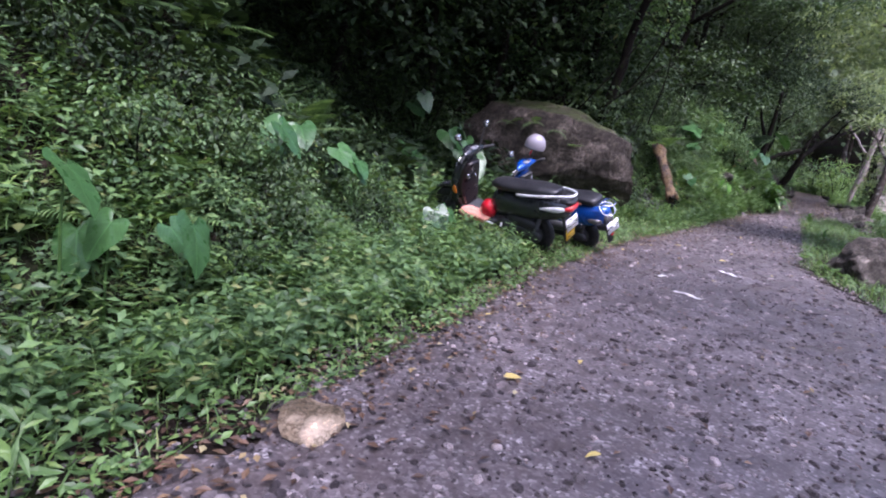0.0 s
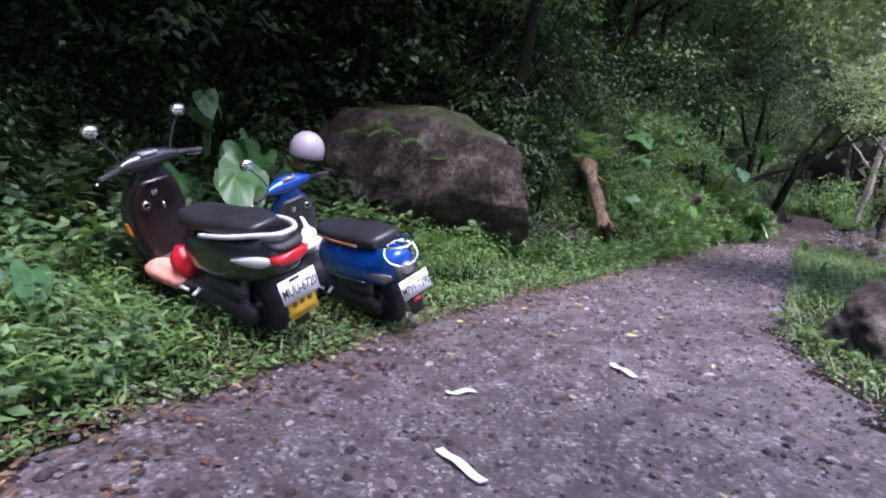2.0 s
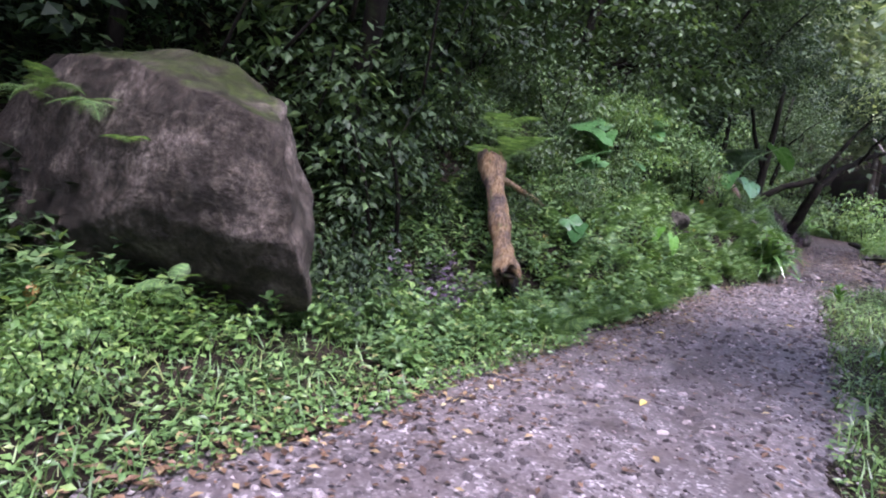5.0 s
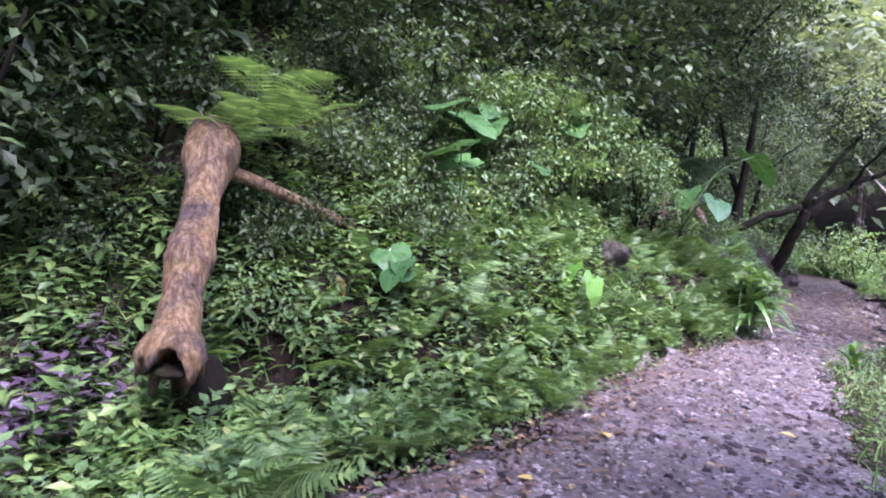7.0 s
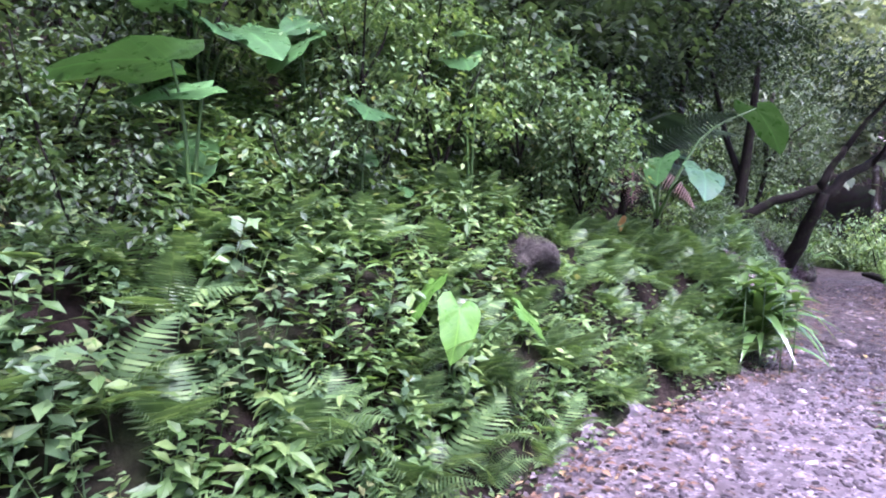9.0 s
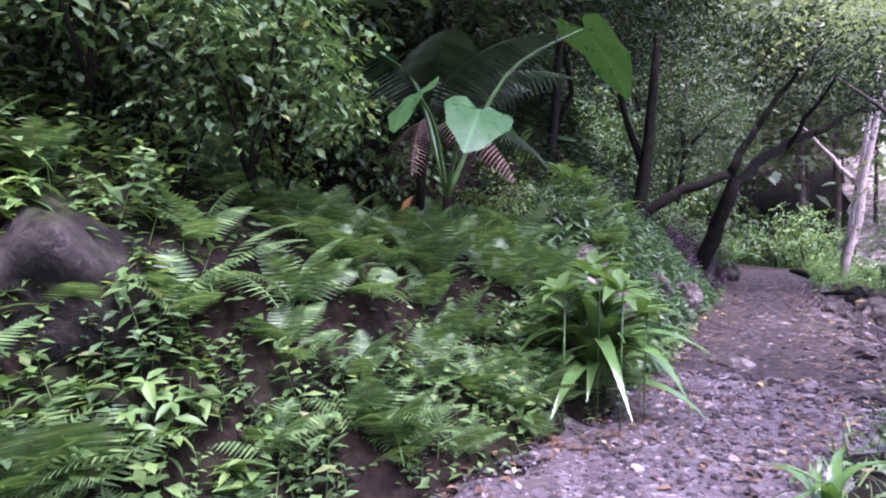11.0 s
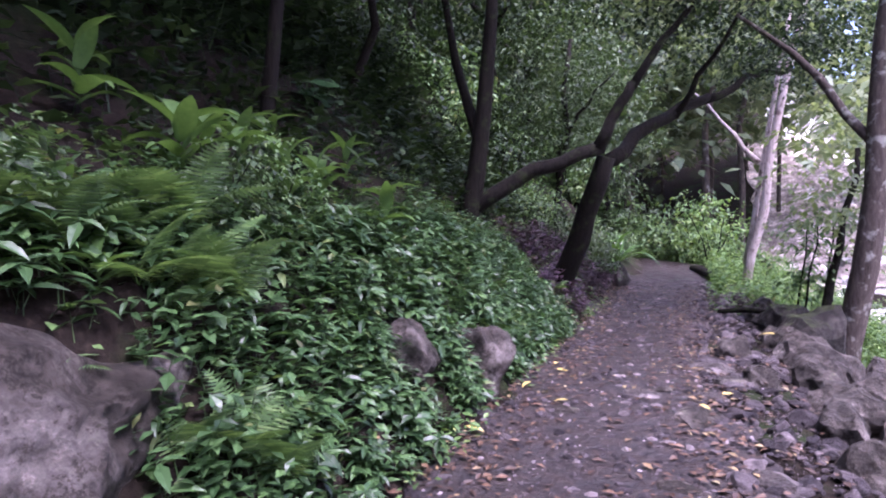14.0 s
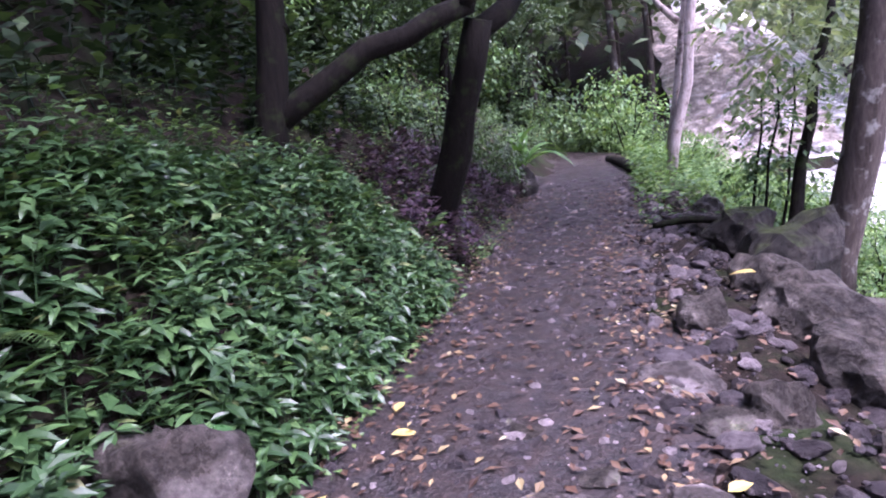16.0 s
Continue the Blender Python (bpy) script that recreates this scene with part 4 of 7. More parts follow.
def patchy(p, keep, scale=1.0, seed=0.0):
    w = wave(p[:, 0] * scale + seed, p[:, 1] * scale - seed) + rng.uniform(-0.5, 0.5, len(p))
    return p[w > np.quantile(w, 1 - keep)]


def cover(p, size0, size1, height, leaf=LEAF_SMALL, up=0.4):
    n = len(p)
    q = p + np.stack([rng.uniform(-0.03, 0.03, n), rng.uniform(-0.03, 0.03, n), rng.uniform(0, 1, n) ** 1.5 * height], -1)
    return spread(leaf, q, turns(rng.uniform(0, 6.28, n), rng.uniform(-0.3, 0.7, n) * up * 2, rng.uniform(-0.6, 0.6, n)), rng.uniform(size0, size1, n))


def sprigs(p, h0, h1, variants):
    n = len(p)
    out = []
    for k, shape in enumerate(variants):
        q = p[k::len(variants)]
        m = len(q)
        out.append(spread(shape, q - (0, 0, 0.02), turns(rng.uniform(0, 6.28, m), rng.uniform(-0.35, 0.35, m), rng.uniform(-0.35, 0.35, m)), rng.uniform(h0, h1, m)))
    return out


SPRIGS = [sprig_shape(s, 13, LEAF_SMALL, 0.3) for s in (1, 2, 3)]
SPRIGS_FAR = [sprig_shape(s, 12, LEAF_TINY, 0.34) for s in (11, 12)]
SPRIGS_LONG = [sprig_shape(s, 12, LEAF_LONG, 0.45) for s in (4, 5)]
SPRIGS_BROAD = [sprig_shape(s, 10, LEAF_SMALL, 0.36) for s in (6, 7)]



def whorl_shape(seed, leaves=9, leaf=leaf_shape(0.19, 0.25, 0.06, 2), length=0.62):
    """A short stem, one unit high, with a whorl of broad lance leaves at its top and a few below."""
    r = np.random.default_rng(seed)
    n = leaves
    h = np.where(np.arange(n) < n * 0.65, 1.0, 0.6) - r.uniform(0, 0.12, n)
    yaw = np.arange(n) * 2.4 + r.uniform(0, 0.7, n)
    v, f = spread(leaf, np.stack([0 * h, 0 * h, h], -1), turns(yaw, r.uniform(-0.35, 0.45, n), r.uniform(-0.25, 0.25, n)), length * r.uniform(0.65, 1.15, n))
    stem = (np.array([(-0.012, 0, 0), (0.012, 0, 0), (0, 0.015, 0), (0, 0, 1.0)]), np.array([(0, 1, 3), (1, 2, 3), (2, 0, 3)]))
    return joined([(v, f), stem])


WHORLS = [whorl_shape(s) for s in (21, 22, 23)]
p, d = scatter(38000, -1.5, 13.0, -0.12, 4.2, -1, 1.4)
low = cover(patchy(p, 0.85, 2.0), 0.03, 0.075, 0.09)
p, d = scatter(17000, 11.5, 30, -0.05, 1.6)
low2 = cover(patchy(p, 0.7, 2.0, 3), 0.03, 0.08, 0.1)
p, d = scatter(15000, 4.0, 21, 0.0, 2.2, 1)
low3 = cover(patchy(p, 0.75, 2.0, 5), 0.03, 0.07, 0.08)
p, d = scatter(9000, 29, 46, 0.1, 3.5, 1)
low4 = cover(p, 0.05, 0.12, 0.3)
stuff("ground_cover", [low, low2, low3], COVER, "low bright green weeds covering the path's verges", "weeds")
p, d = scatter(9000, -2.5, 13, -0.1, 2.4)
n = len(p)
blades = spread(BLADE, p, turns(rng.uniform(0, 6.28, n), rng.uniform(0.5, 1.4, n), rng.uniform(-0.4, 0.4, n)), rng.uniform(0.07, 0.2, n))
p, d = scatter(7000, 4.0, 21, 0.0, 2.0, 1)
n = len(p)
blades2 = spread(BLADE, p, turns(rng.uniform(0, 6.28, n), rng.uniform(0.5, 1.4, n), rng.uniform(-0.4, 0.4, n)), rng.uniform(0.07, 0.2, n))
stuff("grass", [blades, blades2], COVER, "short green grass along the path's verges", "grass")
p, d = scatter(2100, -2, 5.5, 0.15, 2.6)
a1 = sprigs(p, 0.12, 0.42, SPRIGS)
p, d = scatter(3600, 11, 21.5, 0.12, 2.6, -1, 1.1)
p = p[(d < 0.4) | (p[:, 1] < 17.8)]  # bare dark hollow under the palm
q, d = scatter(900, 21.5, 27.2, 0.1, 1.1, -1, 1.1)
a2 = sprigs(p[::2], 0.14, 0.38, SPRIGS)
a6 = sprigs(q, 0.14, 0.36, SPRIGS)
a5 = sprigs(p[1::2], 0.14, 0.34, SPRIGS)
p, d = scatter(2000, 4.5, 12, 1.8, 6.2)
a3 = sprigs(p, 0.2, 0.6, SPRIGS_FAR)
p, d = scatter(900, 30, 46, 0.2, 3.5, 1)
a4 = sprigs(p, 0.2, 0.6, SPRIGS)
p, d = scatter(2300, 20.3, 27.4, 0.04, 1.05)
stuff("glossy_plants", sprigs(patchy(p, 0.8, 1.6, 2), 0.1, 0.2, WHORLS) + a6, GLOSSY, "glossy lance-leaved plants covering the bank", "plants")
stuff("undergrowth", a1 + a2 + a3, SPRIG, "dense dark green leafy undergrowth on the bank", "undergrowth")
p, d = scatter(800, -3, 6, 0.1, 2.0)
b1 = sprigs(p, 0.12, 0.35, SPRIGS_LONG)
p, d = scatter(260, 8, 12.5, 0.9, 2.0)
b3 = sprigs(p, 0.15, 0.4, SPRIGS_BROAD)
p, d = scatter(1300, 12.5, 17.6, 0.1, 1.8)
b3 += sprigs(patchy(p, 0.7, 1.4, 6), 0.1, 0.2, WHORLS)
stuff("seedlings", b1 + b3 + a4 + a5 + [low4], BRIGHT, "fresh light green seedlings along the path", "seedlings")
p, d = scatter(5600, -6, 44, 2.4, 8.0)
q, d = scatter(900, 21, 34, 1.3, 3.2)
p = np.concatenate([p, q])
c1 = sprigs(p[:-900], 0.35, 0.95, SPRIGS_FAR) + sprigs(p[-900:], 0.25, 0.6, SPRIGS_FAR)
# thicket takes the near-black copy, so its shade lies in the colour
stuff("thicket", c1, SHADELEAF, "dark tangled thicket on the steep shaded slope", "thicket")
p, d = scatter(800, 27.6, 34, 0.1, 1.1)
stuff("purple_plants", sprigs(patchy(p, 0.8, 1.5), 0.14, 0.36, SPRIGS_BROAD), PURPLE, "purple-leaved plants below the forked tree", "plants")

# gravel stones and fallen leaves
def pebble_shape():
    bm = rock_bm(4, (1.1, 0.85, 0.5), 0.35, 1)
    v = np.array([tuple(q.co) for q in bm.verts])
    f = np.array([[q.index for q in t.verts] for t in bm.faces])
    bm.free()
    return v, f


def cobble_shape():
    bm = rock_bm(9, (1, 1, 0.65), 0.3, 2)
    v = np.array([tuple(q.co) for q in bm.verts])
    f = np.array([[q.index for q in t.verts] for t in bm.faces])
    bm.free()
    return v, f


PEBBLE_FLAT = (np.array([(1, 0, 0), (-0.9, 0.2, 0), (0.1, 1, 0.1), (-0.2, -0.9, 0), (0.1, 0.1, 0.6), (0, 0, -0.5)], float), np.array([(0, 2, 4), (2, 1, 4), (1, 3, 4), (3, 0, 4), (2, 0, 5), (1, 2, 5), (3, 1, 5), (0, 3, 5)]))
PEBBLE = pebble_shape()
y = np.concatenate([rng.uniform(-1, 20.8, 9000), rng.uniform(-1, 5, 2000)])
u = rng.uniform(-0.05, 1.05, len(y))
x = left_edge(y) + (right_edge(y) - left_edge(y)) * u
p = np.stack([x, y, land(x, y) + 0.012], -1)
n = len(p)
stones_big = spread(PEBBLE, p, turns(rng.uniform(0, 6.28, n), rng.uniform(-0.4, 0.4, n), rng.uniform(-0.4, 0.4, n)), (0.009 + 0.034 * rng.uniform(0, 1, n) ** 3.2)[:, None] * rng.uniform(0.7, 1.3, (n, 3)))
y = rng.uniform(-1, 20.8, 16000)
x = left_edge(y) + (right_edge(y) - left_edge(y)) * rng.uniform(-0.06, 1.06, len(y))
p = np.stack([x, y, land(x, y) + 0.008], -1)
n = len(p)
stones_fine = spread(PEBBLE_FLAT, p, turns(rng.uniform(0, 6.28, n), rng.uniform(-0.4, 0.4, n), rng.uniform(-0.4, 0.4, n)), (0.006 + 0.016 * rng.uniform(0, 1, n) ** 2)[:, None] * rng.uniform(0.7, 1.3, (n, 3)))
y = rng.uniform(20.4, 34, 4200)
x = left_edge(y) + (right_edge(y) - left_edge(y)) * rng.uniform(0, 1, len(y))
p = np.stack([x, y, land(x, y) + 0.012], -1)
n = len(p)
stones3 = spread(PEBBLE, p, turns(rng.uniform(0, 6.28, n), rng.uniform(-0.4, 0.4, n), rng.uniform(-0.4, 0.4, n)), (0.008 + 0.045 * rng.uniform(0, 1, n) ** 4)[:, None] * rng.uniform(0.7, 1.3, (n, 3)))
y = rng.uniform(20.4, 34, 9000)
x = left_edge(y) + (right_edge(y) - left_edge(y)) * rng.uniform(0, 1.25, len(y))
p = np.stack([x, y, land(x, y) + 0.012], -1)
n = len(p)
stones4 = spread(PEBBLE_FLAT, p, turns(rng.uniform(0, 6.28, n), rng.uniform(-0.4, 0.4, n), rng.uniform(-0.4, 0.4, n)), (0.005 + 0.016 * rng.uniform(0, 1, n) ** 3)[:, None] * rng.uniform(0.7, 1.3, (n, 3)))
y = rng.uniform(20.5, 33, 2600)
x = right_edge(y) + rng.uniform(-0.1, 2.0, len(y))
p = np.stack([x, y, land(x, y) + 0.01], -1)
n = len(p)
COBBLE = cobble_shape()
stones2 = spread(COBBLE, p, turns(rng.uniform(0, 6.28, n), rng.uniform(-0.5, 0.5, n), rng.uniform(-0.5, 0.5, n)), (0.016 + 0.07 * rng.uniform(0, 1, n) ** 3)[:, None] * rng.uniform(0.7, 1.3, (n, 3)))
stuff("path_stones", [stones3, stones2], STONE_DARK, "dark damp stones scattered over the earth path", "stones")
stuff("gravel", [stones_big, stones_fine, stones4], STONE, "loose wet gravel and small stones on the path", "gravel")
y = np.concatenate([rng.uniform(-2, 33, 2600), rng.uniform(19, 32, 2600)])
u = rng.uniform(0, 1, len(y))
u = np.where(rng.uniform(0, 1, len(y)) < 0.6, np.where(u < 0.5, u ** 2 * 0.9, 1 - (1 - u) ** 2 * 0.9), u)
u = u + rng.normal(0, 0.1, len(y))
x = left_edge(y) + (right_edge(y) - left_edge(y)) * u
y = np.concatenate([y, rng.uniform(20, 33, 1800), rng.uniform(-1, 12, 1500)])
x = np.concatenate([x, right_edge(y[-3300:-1500]) + rng.uniform(-0.3, 2.0, 1800), left_edge(y[-1500:]) + rng.normal(-0.15, 0.25, 1500)])
y = np.concatenate([y, rng.uniform(24.5, 31, 2200)])
x = np.concatenate([x, left_edge(y[-2200:]) - rng.uniform(0, 1.2, 2200)])
y = np.concatenate([y, rng.uniform(-1, 18, 2600)])
x = np.concatenate([x, left_edge(y[-2600:]) + 0.15 + np.abs(rng.normal(0, 0.4, 2600)) - 0.2])
p = np.stack([x, y, land(x, y) + 0.03], -1)
n = len(p)
stuff("leaf_litter", [spread(LEAF_SMALL, p, turns(rng.uniform(0, 6.28, n), rng.uniform(-0.15, 0.25, n), rng.uniform(-0.3, 0.3, n)), rng.uniform(0.025, 0.075, n))], FALLEN, "brown and yellow fallen leaves scattered over the path", "leaf litter")
# river bed
p = np.stack([rng.uniform(5, 28, 2600), rng.uniform(8, 90, 2600)], -1)
z = land(p[:, 0], p[:, 1])
n = len(p)
stuff("river_stones", [spread(PEBBLE, np.column_stack([p, z]), turns(rng.uniform(0, 6.28, n), rng.uniform(-0.4, 0.4, n), rng.uniform(-0.4, 0.4, n)), (0.12 + 0.5 * rng.uniform(0, 1, n) ** 3)[:, None] * rng.uniform(0.7, 1.3, (n, 3)))], WATER_STONE, "pale stones on the open river bed", "river stones")


# ---- scooters ----
def loft(sections, axis="x", n=16, power=2.6, caps=True):
    """A closed body through rounded sections (along, centre a, centre b, half a, half b). axis x: a is y, b is z; z: a is x, b is y; y: a is x, b is z."""
    bm = bmesh.new()
    rings = []
    for at, ca, cb, ha, hb in sections:
        ring = []
        for k in range(n):
            w = 2 * math.pi * (k + 0.5) / n
            c, s = math.cos(w), math.sin(w)
            a = ca + ha * math.copysign(abs(c) ** (2 / power), c)
            b = cb + hb * math.copysign(abs(s) ** (2 / power), s)
            ring.append(bm.verts.new({"x": (at, a, b), "z": (a, b, at), "y": (a, at, b)}[axis]))
        rings.append(ring)
    for r0, r1 in zip(rings, rings[1:]):
        for k in range(n):
            bm.faces.new((r0[k], r0[(k + 1) % n], r1[(k + 1) % n], r1[k]))
    if caps:
        bm.faces.new(rings[0][::-1])
        bm.faces.new(rings[-1])
    bmesh.ops.recalc_face_normals(bm, faces=bm.faces)
    return bm


def smooth_sections(sections, steps=4):
    """More sections between those given, along a smooth curve."""
    s = np.array(sections, float)
    u = np.linspace(0, len(s) - 1, (len(s) - 1) * steps + 1)
    out = []
    for v in u:
        i = min(int(v), len(s) - 2)
        f = v - i
        p0, p1, p2, p3 = s[max(i - 1, 0)], s[i], s[i + 1], s[min(i + 2, len(s) - 1)]
        q = 0.5 * (2 * p1 + (p2 - p0) * f + (2 * p0 - 5 * p1 + 4 * p2 - p3) * f * f + (3 * p1 - p0 - 3 * p2 + p3) * f ** 3)
        q[3:] = np.maximum(q[3:], 0.004)
        out.append(tuple(q))
    return out


def pipe(points, radius, sides=8):
    v, f = tube(points, [radius] * len(points) if isinstance(radius, float) else radius, sides)
    bm = bmesh.new()
    vs = [bm.verts.new(p) for p in v]
    for t in f:
        bm.faces.new([vs[k] for k in t])
    bmesh.ops.recalc_face_normals(bm, faces=bm.faces)
    return bm


def curve_points(points, n=5):
    """A smooth line through points."""
    return [s[0:3] for s in smooth_sections([(*p, 1, 1) for p in points], n)]


def spin(profile, centre, axis="y", n=28):
    """A turned body: profile of (radius, along) round an axis through centre."""
    bm = bmesh.new()
    rings = []
    for k in range(n):
        w = 2 * math.pi * k / n
        ring = []
        for r, h in profile:
            p = {"y": (r * math.cos(w), h, r * math.sin(w)), "z": (r * math.cos(w), r * math.sin(w), h), "x": (h, r * math.cos(w), r * math.sin(w))}[axis]
            ring.append(bm.verts.new(Vector(centre) + Vector(p)))
        rings.append(ring)
    for k in range(n):
        a, b = rings[k], rings[(k + 1) % n]
        for i in range(len(profile) - 1):
            bm.faces.new((a[i], b[i], b[i + 1], a[i + 1]))
    bmesh.ops.remove_doubles(bm, verts=bm.verts, dist=1e-5)
    bmesh.ops.recalc_face_normals(bm, faces=bm.faces)
    return bm


def box(size, m, bevel=0.003):
    bm = bmesh.new()
    bmesh.ops.create_cube(bm, size=1)
    bmesh.ops.scale(bm, vec=size, verts=bm.verts)
    if bevel:
        bmesh.ops.bevel(bm, geom=bm.edges, offset=bevel, segments=2, affect="EDGES")
    bmesh.ops.transform(bm, matrix=m, verts=bm.verts)
    return bm


def lettering(text, height, m, mat, parent, name="lettering", bold=0.0):
    cu = bpy.data.curves.new("lettering", "FONT")
    cu.body, cu.size, cu.align_x, cu.align_y, cu.extrude, cu.offset = text, height * 1.38, "CENTER", "CENTER", 0.0008, bold
    tmp = new("lettering_outline", cu)
    bpy.context.view_layer.update()
    me = bpy.data.meshes.new_from_object(tmp.evaluated_get(bpy.context.evaluated_depsgraph_get()))
    bpy.data.objects.remove(tmp)
    me.transform(m)
    me.materials.clear()
    me.materials.append(mat)
    ob = new(name, me)
    ob.parent = parent
    return tagged(ob, "black embossed characters")


BLACK_PAINT = plain("black_lacquer", (0.026, 0.028, 0.034), 0.24, 0.3, 0.2, 12, 0.6)
BLUE_PAINT = plain("blue_metallic_lacquer", (0.006, 0.07, 0.36), 0.25, 0.35, 0.15, 12, 0.7)
SILVER = plain("silver_paint", (0.62, 0.63, 0.65), 0.3, 0.15, 0.1, 20)
CHROME = plain("chrome", (0.75, 0.76, 0.78), 0.14, 1.0, 0.06, 20)
DARK_PLASTIC = plain("dark_grey_plastic", (0.025, 0.025, 0.028), 0.5, 0, 0.2, 60)
BROWN_PLASTIC = plain("dark_brown_inner_panel", (0.014, 0.009, 0.01), 0.3, 0, 0.2, 40)
RUBBER = plain("tyre_rubber", (0.018, 0.018, 0.019), 0.75, 0, 0.3, 50)
CASTING = plain("dull_cast_metal", (0.16, 0.16, 0.17), 0.45, 0.7, 0.3, 40)
VINYL = plain("black_seat_vinyl", (0.016, 0.016, 0.019), 0.4, 0, 0.3, 90)
BROWN_VINYL = plain("brown_seat_piping", (0.22, 0.09, 0.045), 0.5, 0, 0.25, 90)
RED_LENS = plain("red_tail_lens", (0.55, 0.015, 0.02), 0.15, 0, 0.1, 30, 0.8)
ORANGE_LENS = plain("orange_lens", (0.7, 0.2, 0.02), 0.2, 0, 0.1, 30, 0.5)
CLEAR_LENS = plain("clear_lens", (0.3, 0.3, 0.32), 0.15, 0.3, 0.15, 60, 0.8)
SMOKE_LENS = plain("smoky_lens", (0.1, 0.1, 0.11), 0.15, 0.2, 0.15, 60, 0.8)
PLATE_WHITE = plain("white_plate_paint", (0.78, 0.79, 0.8), 0.45, 0, 0.06, 30)
PLATE_YELLOW = plain("yellow_placard", (0.72, 0.45, 0.02), 0.5, 0, 0.15, 30)
INK = plain("black_ink", (0.015, 0.015, 0.015), 0.6, 0, 0.1, 30)
PLACARD_INK = plain("faded_placard_ink", (0.2, 0.11, 0.02), 0.6, 0, 0.2, 30)
HELMET_SHELL = plain("lilac_grey_helmet_shell", (0.27, 0.245, 0.28), 0.35, 0, 0.06, 15, 0.3)
PINK_CLOTH = plain("salmon_cloth", (0.62, 0.27, 0.2), 0.85, 0, 0.2, 30)
RED_FILM = plain("glossy_red_plastic", (0.62, 0.015, 0.03), 0.25, 0, 0.2, 18, 0.4)
BAG_FILM = plain("white_plastic_film", (0.75, 0.74, 0.66), 0.3, 0, 0.1, 25)
MIRROR_GLASS, _, _mg = material("mirror_glass", 0.05, 1.0)
_mg.inputs["Base Color"].default_value = (0.8, 0.82, 0.83, 1)


def wheel(parent, x, r, wide, name):
    t = r - 0.125
    tyre_profile = [(t, -wide * 0.42), (r * 0.9, -wide * 0.5), (r * 0.97, -wide * 0.36), (r, 0), (r * 0.97, wide * 0.36), (r * 0.9, wide * 0.5), (t, wide * 0.42), (t - 0.004, 0), (t, -wide * 0.42)]
    w = part(name, spin(tyre_profile, (x, 0, r)), RUBBER, parent, "worn black rubber tyre on a cast wheel")
    part("rim", spin([(t + 0.004, -wide * 0.4), (t + 0.006, -wide * 0.44), (t - 0.02, -wide * 0.38), (t - 0.025, 0), (t - 0.02, wide * 0.38), (t + 0.006, wide * 0.44), (t + 0.004, wide * 0.4)], (x, 0, r)), CASTING, w)
    part("hub", spin([(0.0, -0.06), (0.035, -0.06), (0.045, -0.03), (0.045, 0.03), (0.035, 0.06), (0.0, 0.06)], (x, 0, r), "y", 16), CASTING, w)
    for k in range(5):
        a = 2 * math.pi * k / 5 + 0.3
        part("spoke", pipe([(x + 0.03 * math.cos(a), 0, r + 0.03 * math.sin(a)), (x + (t - 0.015) * math.cos(a + 0.15), 0, r + (t - 0.015) * math.sin(a + 0.15))], 0.013, 6), CASTING, w)
    return w


def both(sections):
    return [sections, [(a, -b, c, d, e) for a, b, c, d, e in sections]]


